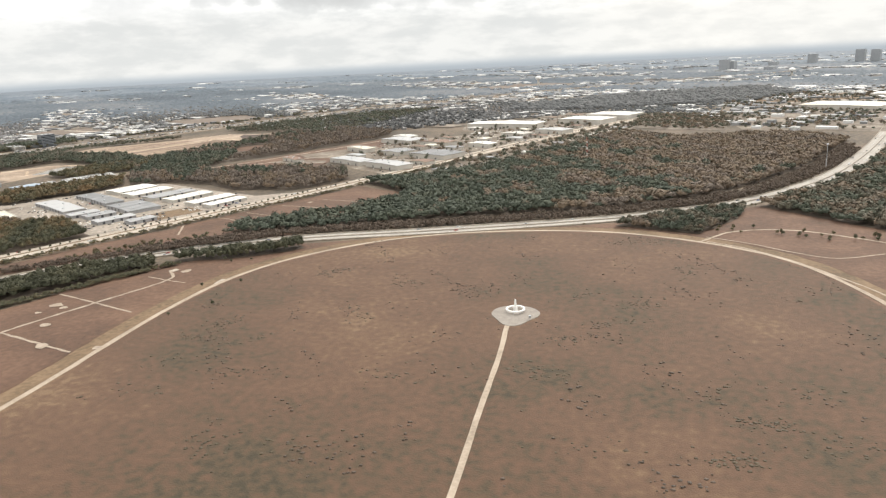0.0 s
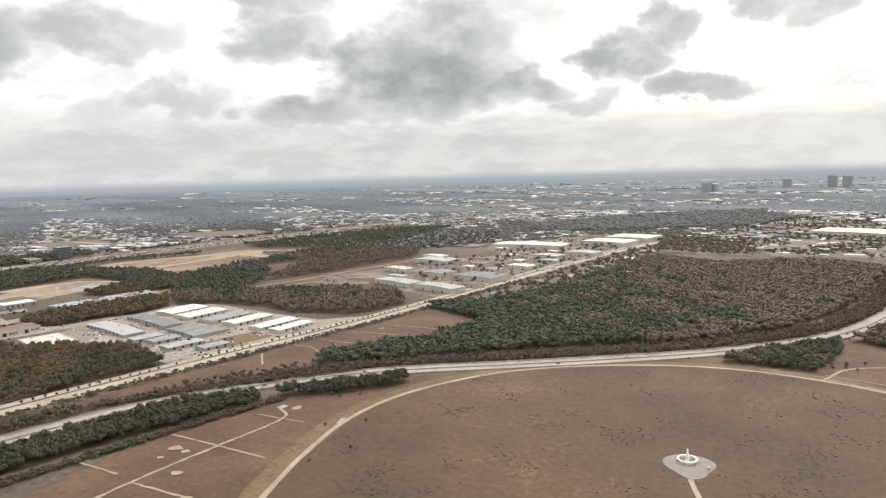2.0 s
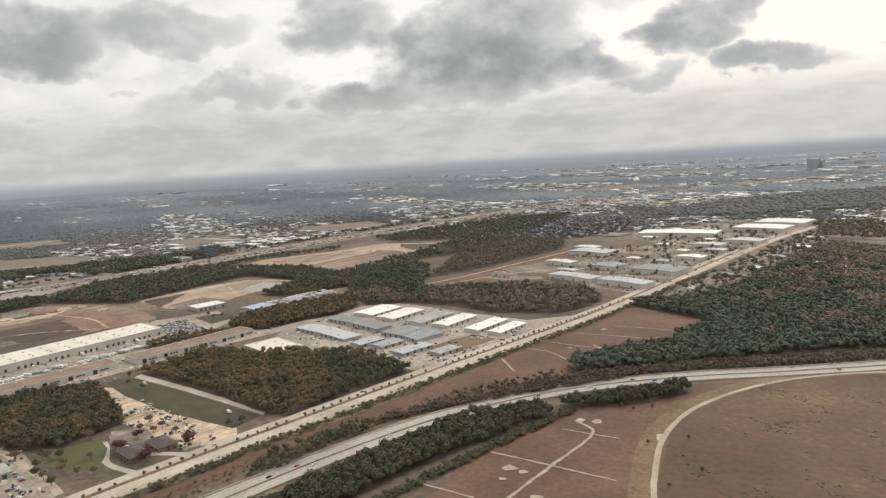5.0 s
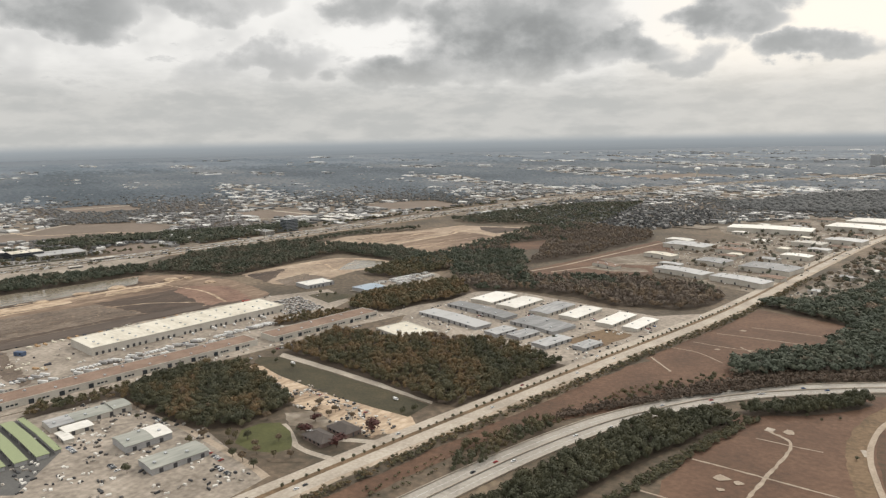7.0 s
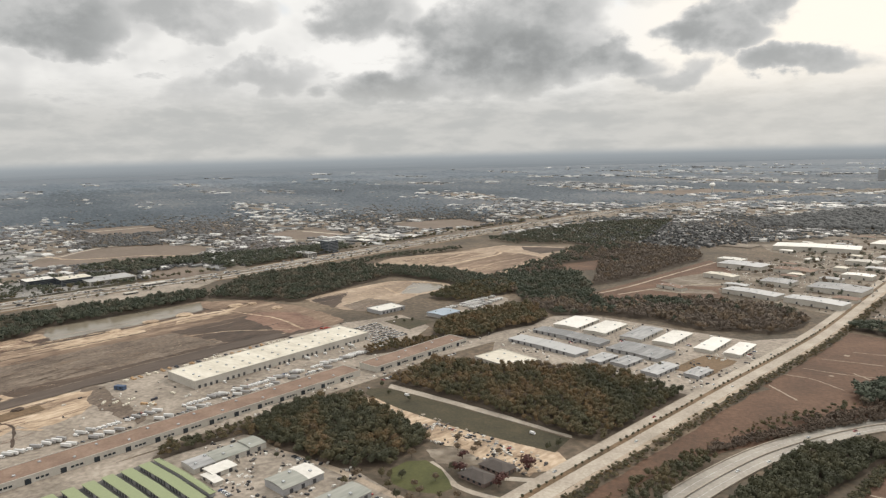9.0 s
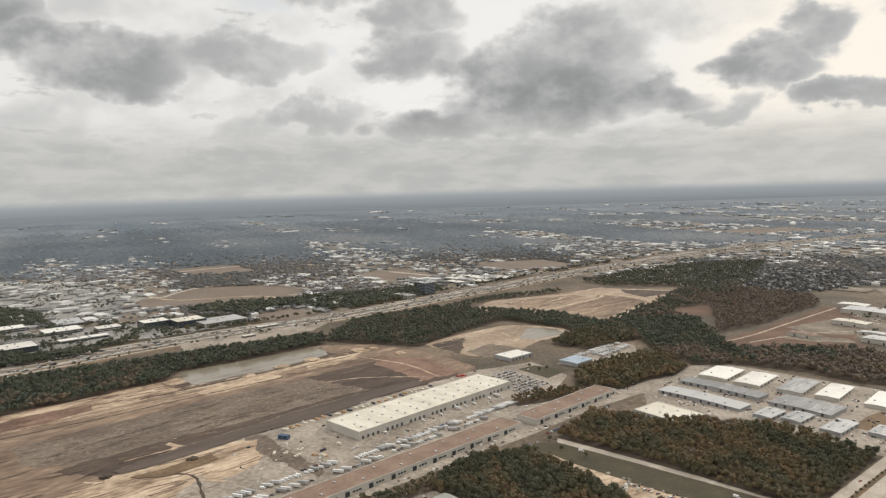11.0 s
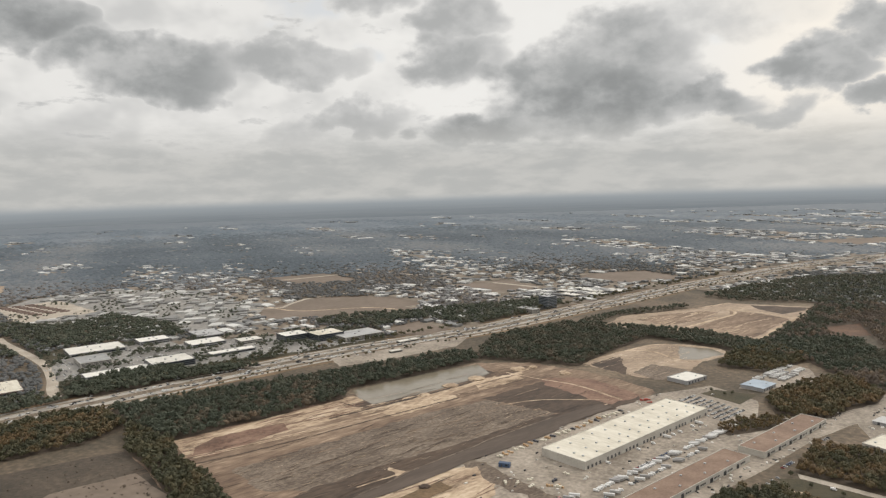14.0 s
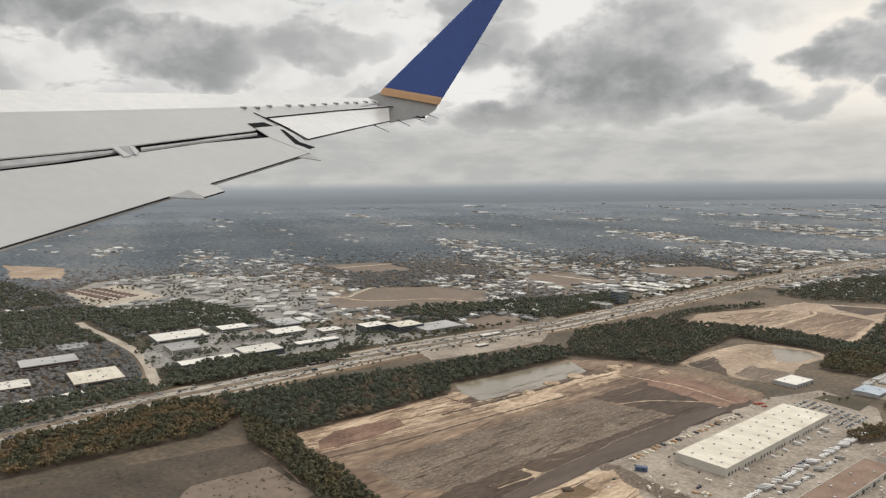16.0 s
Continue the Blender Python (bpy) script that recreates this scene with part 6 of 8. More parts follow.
# small goods, pallets and machines all over the yards: too many to count
YARDS = (([(-492, 408), (-462, 515), (-370, 486), (-320, 468), (-305, 440), (-350, 342), (-440, 370)], 4.2), ([(-712, 224), (-640, 420), (-600, 465), (-555, 372), (-600, 240), (-640, 160), (-690, 188)], 8.5), ([(-575, 200), (-490, 190), (-432, 160), (-440, 105), (-540, 105)], 3.2),
         ([(-345, 660), (-246, 572), (-110, 930), (-70, 1050), (-290, 930), (-250, 870), (-345, 820)], 5.0), (ROADSIDE, 3.6), ([(-530, 270), (-460, 252), (-400, 228), (-412, 208), (-472, 230)], 2.6), ([(-500, 445), (-560, 350), (-600, 240), (-585, 195), (-540, 300), (-518, 360)], 3.8))
GOODS = material("mixed_goods", [(0.03, 0.03, 0.032), (0.12, 0.1, 0.085), (0.3, 0.26, 0.21), (0.6, 0.57, 0.52)], (0.3, 3.0), rough=0.6, island=1.1)
vs, fs, k0 = [], [], 0
for poly, gap in YARDS:
    q = scatter(poly, gap)
    q = q[clear(q, 1.2) & (drift(q, 9) + rng.normal(0, 0.3, len(q)) > 0.25)]
    for x, y in q:
        an, a, b, c = GRID + rng.normal(0, 0.3) + (1.57 if rng.uniform() < 0.5 else 0), rng.uniform(0.3, 1.3), rng.uniform(0.25, 0.7), rng.uniform(0.3, 0.9)
        co, s = math.cos(an), math.sin(an)
        for z, m in ((0.1, 1.0), (0.1 + c, 0.85)):
            for dx, dy in ((-a, -b), (a, -b), (a, b), (-a, b)):
                vs.append((x + m * (co * dx - s * dy), y + m * (s * dx + co * dy), z))
        fs += [tuple(i + k0 for i in f) for f in ((4, 5, 6, 7), (0, 1, 5, 4), (1, 2, 6, 5), (2, 3, 7, 6), (3, 0, 4, 7))]
        k0 += 8
tagged(mesh_of("yard_goods", vs, fs, GOODS), "scattered pallets, vehicles and goods in the yards", "goods", kind="stuff")

# moving traffic, at rest here: boulevard and highway
for pts, off, n, back in ((HWY, 1.1, 9, 0), (HWY, 4.5, 9, 0), (HWY, -3.3, 10, math.pi), (HWY, -6.7, 9, math.pi), (ROAD_C, -5.2, 10, 0), (ROAD_C, 4.4, 10, math.pi)):
    line = spline(pts, 2.0)
    nn = sides(line)
    for k in rng.integers(int(len(line) * 0.1), int(len(line) * 0.8), n):
        d = line[k + 1] - line[k]
        p = line[k] + nn[k] * off
        put(MIXED[rng.integers(len(MIXED))], p[0], p[1], math.atan2(d[1], d[0]) + back, 0.18)

# traffic on the freeway: too many to count
vs, fs, k0 = [], [], 0
CV = np.array([(x, y, z) for z in (0.15, 0.6) for x, y in ((-1.2, -0.5), (1.2, -0.5), (1.2, 0.5), (-1.2, 0.5))] + [(-0.8, -0.4, 0.6), (0.6, -0.4, 0.6), (0.6, 0.4, 0.6), (-0.8, 0.4, 0.6), (-0.6, -0.35, 0.95), (0.3, -0.35, 0.95), (0.3, 0.35, 0.95), (-0.6, 0.35, 0.95)])
CF = [(4, 5, 6, 7), (0, 1, 5, 4), (1, 2, 6, 5), (2, 3, 7, 6), (3, 0, 4, 7), (12, 13, 14, 15), (8, 9, 13, 12), (9, 10, 14, 13), (10, 11, 15, 14), (11, 8, 12, 15)]
line = spline(FWY, 2.0)
nn = sides(line)
for off in (-13.2, -10.8, -8.2, -5.6, 5.6, 8.2, 10.8, 13.2, -21.5, 22.0):
    for k in rng.integers(5, len(line) - 5, 210 if abs(off) < 20 else 50):
        d = line[k + 1] - line[k]
        an = math.atan2(d[1], d[0])
        c, s = math.cos(an), math.sin(an)
        big = rng.uniform() < 0.08
        q = CV * np.array([2.4, 1.3, 2.0] if big else [1.15, 1.15, 1.1])
        p = line[k] + nn[k] * off
        vs += [(q_[0] * c - q_[1] * s + p[0], q_[0] * s + q_[1] * c + p[1], q_[2] + 0.16) for q_ in q]
        fs += [tuple(i + k0 for i in f) for f in CF]
        k0 += len(CV)
TRAFFIC = material("car_paints", [(0.02, 0.02, 0.022), (0.1, 0.1, 0.105), (0.3, 0.3, 0.31), (0.62, 0.62, 0.61)], (0.3, 3.0), rough=0.35, island=1.1)
tagged(mesh_of("freeway_traffic", vs, fs, TRAFFIC), "dense stream of dark and white cars on the freeway", "cars", kind="stuff")


# customers' car park, full of cars
vs, fs, k0 = [], [], 0
for k in range(9):
    for i in range(25):
        if rng.uniform() < 0.14:
            continue
        p = np.array((-617 + 4.9 * k, 404 - 3.0 * k)) + V * (i * 1.35 + rng.uniform(-0.1, 0.1))
        an = GRID + rng.uniform(-0.05, 0.05)
        c, s_ = math.cos(an), math.sin(an)
        vs += [(q_[0] * c - q_[1] * s_ + p[0], q_[0] * s_ + q_[1] * c + p[1], q_[2] + 0.05) for q_ in CV]
        fs += [tuple(j + k0 for j in f) for f in CF]
        k0 += len(CV)
PARKED = material("parked_car_paints", [(0.02, 0.02, 0.022), (0.04, 0.04, 0.043), (0.09, 0.088, 0.088), (0.2, 0.2, 0.2), (0.5, 0.5, 0.49)], (0.3, 3.0), rough=0.35, island=0.6)
tagged(mesh_of("car_park_cars", vs, fs, PARKED), "rows of dark and pale cars filling the car park", "cars", kind="stuff")


# yard goods
def crate_stack(x, y, rot, tone, label):
    thing = tagged(at_pose(new("crate_stack"), x, y, rot, 0.13), label, "crates", "stacks in the yard")
    m = bpy.data.materials.get(tone) or paint(tone, {"orange_goods": (0.4, 0.26, 0.14), "pale_goods": (0.6, 0.55, 0.45), "dark_goods": (0.06, 0.06, 0.07), "blue_goods": (0.05, 0.08, 0.14), "red_goods": (0.35, 0.06, 0.04)}[tone], 0.7)
    for i in range(3):
        bm = bmesh.new()
        box(bm, rng.uniform(-0.2, 0.2) + (i - 1) * 1.5, rng.uniform(-0.3, 0.3), 0, rng.uniform(1.0, 1.4), rng.uniform(1.0, 2.2), rng.uniform(0.5, 1.5), bevel=0.04)
        part("crate", bm, m, thing)


def heap(name, x, y, r, h, mat, label):
    bm = bmesh.new()
    bmesh.ops.create_icosphere(bm, subdivisions=3, radius=1.0)
    for v in bm.verts:
        k = 1 + 0.35 * noise.noise(v.co * 2.2 + Vector((x, y, 0)))
        v.co = (v.co.x * r * k, v.co.y * r * k, max(-0.02, v.co.z) * h * k)
    ob = part(name, bm, mat)
    ob.location = (x, y, 0.05)
    return tagged(ob, label, "heap")


DEPOT_TREES = []
tones = ["orange_goods", "pale_goods", "dark_goods", "pale_goods", "orange_goods"]
for i in range(26):
    p = np.array((-693, 250)) + V * (i * 5.2) + U * rng.uniform(0, 3)
    crate_stack(p[0], p[1], GRID + rng.uniform(-0.3, 0.3), tones[rng.integers(5)], "stack of building goods beside the warehouse")
for i in range(9):
    p = np.array((-680, 215)) + V * rng.uniform(0, 40) + U * rng.uniform(4, 40)
    crate_stack(p[0], p[1], rng.uniform(0, 3), tones[rng.integers(5)], "loose pallets standing on the concrete yard")
for q, h in zip([(-511, 198), (-510, 187), (-508, 203), (-482, 173), (-559, 206), (-561, 199), (-446, 190), (-569, 196), (-541, 199), (-538, 196), (-527, 186), (-466, 185), (-461, 187), (-532, 194)], (4, 3.5, 4, 4.5, 4.5, 4, 4, 4, 4.5, 4, 3.5, 4.5, 5, 4)):
    DEPOT_TREES.append((*q, h))
for x, y in ((-640, 405), (-637, 408), (-634, 402)):
    crate_stack(x, y, 0.5, "red_goods", "red building machines stored beside the warehouse")
hut = tagged(at_pose(new("container_office"), -681, 236, GRID + 0.5, 0.12), "dark blue site container", "container")
bm = bmesh.new()
box(bm, 0, 0, 0, 7.0, 3.2, 2.6, bevel=0.08)
part("body", bm, bpy.data.materials.get("blue_goods") or paint("blue_goods", (0.05, 0.08, 0.14), 0.6), hut)
shared("window", PANE, hut, 1.5, -1.62, 1.0)
shared("door", box_mesh("door", 0.8, 0.1, 1.8, M["door_dark"], 0.02), hut, -1.5, -1.62, 0.05)
for x, y, r, h in ((-709, 188, 3.5, 1.6), (-735, 150, 3.5, 1.6)):
    heap("earth_mound", x, y, r, h, M["dark_earth"], "dark heap of dug earth on the site")
for x, y, r, h in ((-800, 380, 7, 1.6), (-790, 410, 8, 1.8), (-806, 345, 6, 1.4), (-770, 455, 7, 2.0), (-760, 468, 5, 1.6), (-725, 460, 6, 1.6), (-480, 240, 3, 0.9), (-450, 232, 3.5, 1.0), (-420, 228, 3, 0.8)):
    heap("sand_mound", x, y, r, h, M["sand"], "pale heap of sand")
for i in range(40):
    p = np.array((-500, 266)) + np.array((100, -38)) * rng.uniform() + np.array((-6, -14)) * rng.uniform()
    heap("rubble_mound", p[0], p[1], rng.uniform(0.5, 1.3), rng.uniform(0.3, 0.8), M["concrete"], "small heap of pale rubble")

# ridges and ruts on the building site
RUT = M["sand"]
for pts, w in (([(-905, 165), (-870, 235), (-838, 290), (-800, 352), (-775, 420), (-760, 445)], 3.5), ([(-880, 150), (-850, 205), (-822, 270), (-790, 340)], 1.6), ([(-745, 170), (-715, 240), (-690, 310), (-662, 385)], 1.3),
               ([(-775, 440), (-740, 432), (-700, 425), (-655, 400)], 2.2), ([(-870, 160), (-842, 215), (-812, 290), (-780, 360)], 1.2), ([(-760, 470), (-765, 440), (-772, 420)], 3.5), ([(-730, 180), (-708, 235), (-686, 290)], 1.0),
               ([(-735, 350), (-715, 372), (-690, 385), (-664, 396)], 1.4), ([(-740, 140), (-715, 150), (-690, 165), (-668, 172)], 2.0)):
    tagged(ribbon("site_track", pts, w, 0.2 + 0.01 * rng.uniform(), RUT, ragged=0.6, step=3.0), "churned pale track across the site", "path", kind="structure")
for pts, w in (([(-712, 165), (-690, 170), (-662, 150)], 1.6), ([(-862, 150), (-835, 205), (-805, 282), (-776, 352)], 1.8), ([(-840, 262), (-812, 330), (-788, 398)], 2.4), ([(-860, 300), (-832, 300), (-805, 350), (-783, 425)], 2.0)):
    tagged(ribbon("site_rut", pts, w, 0.23 + 0.01 * rng.uniform(), M["dark_earth"], ragged=0.6, step=3.0), "dark wet rut on the site", "path", kind="structure")
for pts, w in (([(-676, 693), (-652, 760), (-629, 827), (-640, 862)], 4), ([(-644, 859), (-597, 846), (-556, 824), (-540, 890)], 4), ([(-760, 678), (-706, 684), (-668, 676), (-613, 668), (-584, 680), (-572, 750), (-556, 824)], 5), ([(-752, 770), (-718, 805), (-680, 858), (-648, 915)], 4),
               ([(-722, 506), (-700, 566), (-672, 575), (-640, 548), (-622, 552)], 3), ([(-700, 566), (-680, 608), (-655, 616), (-616, 613)], 3), ([(-1281, 650), (-1200, 640), (-1120, 700), (-1055, 700)], 5)):
    tagged(ribbon("site_track", pts, w, 0.2 + 0.01 * rng.uniform(), RUT, ragged=0.4, step=6.0), "pale track across cleared ground", "path", kind="structure")


def streaks(name, poly, count, mat, label, z, length=(8, 34), width=(0.25, 1.1)):
    """Many narrow wheel streaks along the site, in one mesh."""
    lo, hi = np.min(poly, 0), np.max(poly, 0)
    p = rng.uniform(lo, hi, (count * 3, 2))
    p = p[inside(p, poly)][:count]
    vs, fs, k = [], [], 0
    for q in p:
        an = GRID + math.pi / 2 + rng.normal(0, 0.1)
        d = np.array((math.cos(an), math.sin(an)))
        m = np.array((-d[1], d[0]))
        n, ln, w = 9, rng.uniform(*length), rng.uniform(*width)
        bend = rng.uniform(-0.12, 0.12)
        for i in range(n):
            t = i / (n - 1) - 0.5
            c = q + d * t * ln + m * bend * ln * t * t
            h = w * (1 - (2 * t) ** 4) * rng.uniform(0.5, 1.2) / 2 + 0.02
            vs += [(*(c + m * h), z + 0.0004 * k), (*(c - m * h), z + 0.0004 * k)]
        fs += [(k * 2 * n + 2 * i, k * 2 * n + 2 * i + 1, k * 2 * n + 2 * i + 3, k * 2 * n + 2 * i + 2) for i in range(n - 1)]
        k += 1
    return tagged(mesh_of(name, vs, fs, mat), label, "ground", kind="stuff")


SITE = [(-905, 140), (-885, 232), (-838, 320), (-800, 440), (-770, 475), (-660, 430), (-716, 215), (-680, 165), (-690, 80), (-780, 75)]
streaks("sand_streaks", SITE, 130, M["dirt"], "pale wheel streaks over the building site", 0.2)
streaks("earth_streaks", SITE, 150, M["dark_earth"], "dark wheel streaks over the building site", 0.27)
streaks("lot_streaks", [(-752, 690), (-740, 770), (-650, 900), (-560, 800), (-590, 665)], 45, M["sand"], "pale wheel streaks over the far site", 0.2, (15, 60), (0.8, 3))
streaks("clay_streaks", [(-719, 489), (-702, 560), (-665, 625), (-615, 612), (-637, 490)], 40, M["sand"], "pale wheel streaks over the cleared lot", 0.2)

GREYF = [(-832, 157), (-801, 242), (-784, 295), (-754, 355), (-690, 347), (-716, 259), (-747, 178), (-753, 158), (-792, 142)]
streaks("furrow_streaks", GREYF, 220, M["dark_earth"], "fine dark furrows in the grey earth", 0.34, (3, 12), (0.15, 0.5))
streaks("pale_furrows", GREYF, 160, M["sand"], "fine pale dry ridges in the grey earth", 0.44, (3, 10), (0.1, 0.35))
streaks("bank_streaks", [(-908, 174), (-881, 262), (-862, 318), (-830, 290), (-856, 205), (-875, 158)], 60, M["red_earth"], "brown wheel marks over the sand", 0.3, (10, 40), (0.4, 1.6))
streaks("corner_streaks", [(-740, 90), (-732, 150), (-712, 220), (-675, 215), (-668, 120), (-690, 60)], 60, M["red_earth"], "brown wheel marks over the graded sand", 0.3, (6, 30), (0.3, 1.4))
streaks("core_streaks", [(-664, 700), (-632, 812), (-600, 838), (-566, 812), (-588, 690)], 16, M["dirt"], "wheel marks over the reddish earth", 0.3, (15, 50), (0.8, 3))

# ---------------------------------------------------------------- single trees and small growth
def tree_mesh(kind, clumps, tone):
    v, f = crown(kind, clumps)
    me = bpy.data.meshes.new("crown")
    me.from_pydata(v.tolist(), [], f.tolist())
    at = me.attributes.new("tone", "FLOAT", "POINT")
    at.data.foreach_set("value", np.full(len(v), tone, dtype=np.float32))
    me.materials.append(M["leaf"])
    tr = bpy.data.meshes.new("trunk")
    tr.from_pydata(TRUNK_V.tolist(), [], TRUNK_F.tolist())
    tr.materials.append(M["bark"])
    return me, tr


def single_tree(x, y, h, model, label, group="", w=None):
    thing = tagged(new("tree"), label, "tree", group)
    w = w or h
    thing.matrix_basis = Matrix.Translation((x, y, 0.1)) @ Matrix.Rotation(rng.uniform(0, 6), 4, "Z") @ Matrix.Diagonal((w, w, h, 1))
    for n, me in zip(("crown", "trunk"), model):
        ob = new(n, me)
        ob.parent = thing
    return thing


GREEN, OLIVE, RED, RUST = [tree_mesh("broad", 20, t) for t in (0.2, 0.4, 0.98, 0.7)]
for x, y, h in ((-411, 213, 6.5), (-439, 201, 5.2), (-418, 194, 6.0), (-443, 215, 4.0)):
    single_tree(x, y, h * 1.1, RED, "dark red leafed tree beside the house", w=h * 1.7)
for x, y, h, m in ((-452, 232, 5, RUST), (-440, 228, 4.5, RUST), (-404, 243, 5, GREEN), (-408, 238, 4.5, GREEN), (-516, 282, 3.5, GREEN), (-500, 277, 3.5, GREEN), (-527, 294, 4, GREEN), (-470, 185, 5, OLIVE), (-462, 176, 5, OLIVE), (-455, 170, 5, GREEN), (-443, 202, 5, GREEN), (-448, 222, 4.5, RUST), (-440, 222, 4, RUST), (-428, 224, 4, RUST), (-447, 176, 4.5, RUST), (-452, 181, 4, RUST), (-438, 176, 4, OLIVE), (-431, 178, 4, RUST), (-466, 208, 5, RUST),
                   (-448, 168, 5, RUST), (-480, 180, 5.5, RUST), (-440, 165, 5, GREEN), (-486, 142, 5, GREEN), (-580, 450, 4, GREEN), (-596, 452, 4, GREEN), (-585, 445, 3.5, GREEN), (-372, 386, 4, GREEN), (-500, 206, 5, RUST), (-512, 208, 4.5, RUST)):
    single_tree(x, y, h, m, "broad tree with a ragged crown near the yards", w=h * 1.15)
for x, y, h in DEPOT_TREES:
    single_tree(x, y, h, (OLIVE, GREEN, RUST)[int(h * 2) % 3], "broad tree among the depot sheds", w=h * 1.15)
line = spline(ROAD_C, 5.5)
nn = sides(line)
for k in range(16, min(len(line), 100)):
    if rng.uniform() < 0.8:
        p = line[k] - 0.2 * nn[k]
        single_tree(p[0], p[1], rng.uniform(1.8, 2.6), GREEN, "small clipped tree on the boulevard median", "median trees")
for i in range(26):
    p = np.array((20, 400)) + np.array((78, -12)) * rng.uniform() + rng.normal(0, 4, 2)
    single_tree(p[0], p[1], rng.uniform(2.0, 3.8), OLIVE if i % 3 else GREEN, "small tree on the dry field edge", "field edge trees", w=3)
for x, y in ((-196, 270), (-190, 240), (-212, 262), (-201, 225), (-222, 300), (-228, 303), (-214, 306)):
    single_tree(x, y, rng.uniform(1.2, 2.6), GREEN, "small bush beside the gravel track", "track bushes", w=2.4)
along("field_hedge", [(-322, 150), (-308, 172), (-283, 226), (-257, 280), (-250, 292)], 0, 5, 1.1, 2.2, 0.27, 0.08, 4, "low dark green hedge in front of the pines", ratio=1.4)

# olive weeds in loose drifts over the round field
DRIFTS = ((-11, 277), (-22, 254), (-38, 281), (-35, 234), (-40, 205), (12, 205), (23, 187), (36, 207), (-171, 224), (-150, 210), (-172, 206), (-137, 183), (-170, 185), (-160, 295), (-26, 368), (2, 322), (-125, 246), (-166, 164), (-88, 194), (16, 166), (-16, 166), (-96, 149), (-124, 142), (40, 180), (-115, 285), (-10, 373), (-14, 274))
p, h, w, tn = [], [], [], []
for x, y in DRIFTS:
    n = int(rng.uniform(25, 80))
    a = radians(20) + rng.normal(0, 0.5)
    u, v = rng.normal(0, rng.uniform(4, 9), n), rng.normal(0, rng.uniform(1.8, 4), n)
    p.append(np.stack([x + u * math.cos(a) - v * math.sin(a), y + u * math.sin(a) + v * math.cos(a)], 1))
    tn.append(np.clip(rng.normal(rng.uniform(0.0, 0.4), 0.1, n), 0, 1))
p, tn = np.concatenate(p), np.concatenate(tn)
n = len(p)
mass("weed_drifts", p, rng.uniform(0.06, 0.18, n), rng.uniform(0.6, 2.2, n), tn, "broad", 2, M["dry_weed"], "drifts of olive brown weeds in the dry grass", "weeds")

# dark tufts over the round field
pts = rng.uniform((-200, 40), (90, 385), (15000, 2))
d = np.hypot(pts[:, 0] + 61, pts[:, 1] - 257)
patchy = np.sin(pts[:, 0] * 0.071 + 1.3) * np.sin(pts[:, 1] * 0.093 + 0.4) + 0.6 * np.sin(pts[:, 0] * 0.19 + pts[:, 1] * 0.13)
keep = (d < 138) & (d > 12) & (0.5 * patchy + drift(pts, 14) + rng.normal(0, 0.3, len(pts)) > 0.85)
pts = pts[keep]
n = len(pts)
mass("field_tufts", pts, rng.uniform(0.15, 0.4, n), rng.uniform(0.6, 1.9, n), np.clip(rng.normal(0.2, 0.15, n), 0, 1), "broad", 2, M["thicket"], "low dark tufts of weeds in the dry grass", "weeds")
pts = np.concatenate([scatter([(-1000, 10), (-924, 148), (-893, 138), (-827, 108), (-900, -40)], 9), scatter([(-902, 82), (-883, 127), (-831, 111), (-840, 50)], 9)])
n = len(pts)
mass("scrub_tufts", pts, rng.uniform(0.3, 1.0, n), rng.uniform(0.8, 3.0, n), np.clip(rng.normal(0.5, 0.25, n), 0, 1), "broad", 3, M["thicket"], "scattered tufts and bushes of the scrub field", "weeds")

# ---------------------------------------------------------------- the far suburbs
CORE = [(-1125, -100), (-1115, 60), (-1075, 240), (-1030, 380), (-985, 490), (-915, 625), (-870, 770), (-825, 900), (-770, 1070), (-640, 1010), (-560, 960), (-369, 960), (-300, 1010), (-160, 1130), (-40, 1110), (40, 1024), (72, 1441), (383, 1500), (300, 1000), (440, 790), (700, 0), (0, -400), (-1100, -400)]
ESTATE = [(-1675, 455), (-1755, 565), (-1706, 700), (-1539, 750), (-1275, 650), (-1203, 526), (-1228, 455), (-1440, 505), (-1428, 385)]
OFFICES = [(-1290, 300), (-1270, 375), (-1200, 420), (-1090, 540), (-1010, 570), (-965, 520), (-1020, 400), (-1070, 240), (-1120, 220)]
OPEN = [ESTATE, [(-1205, 560), (-1281, 650), (-1270, 745), (-1180, 800), (-1093, 800), (-1036, 704), (-1116, 615)],
        [(-1004, 555), (-989, 642), (-923, 615), (-935, 555)], OFFICES, [(-2199, 622), (-2009, 662), (-1849, 557), (-1938, 512)]]
SUBDIV = [(-590, 1103), (-512, 920), (-400, 915), (-310, 1018), (-319, 1193), (-473, 1200)]
FARWOOD = [(-300, 1330), (-120, 1560), (140, 1700), (200, 1480), (90, 1290), (-30, 1240), (-185, 1190), (-290, 1215)]
OPEN += [SUBDIV, FARWOOD]
patch("pale_far_field", OPEN[4], 0.3, M["tan_earth"], "pale tan field in the far woods", ragged=8)
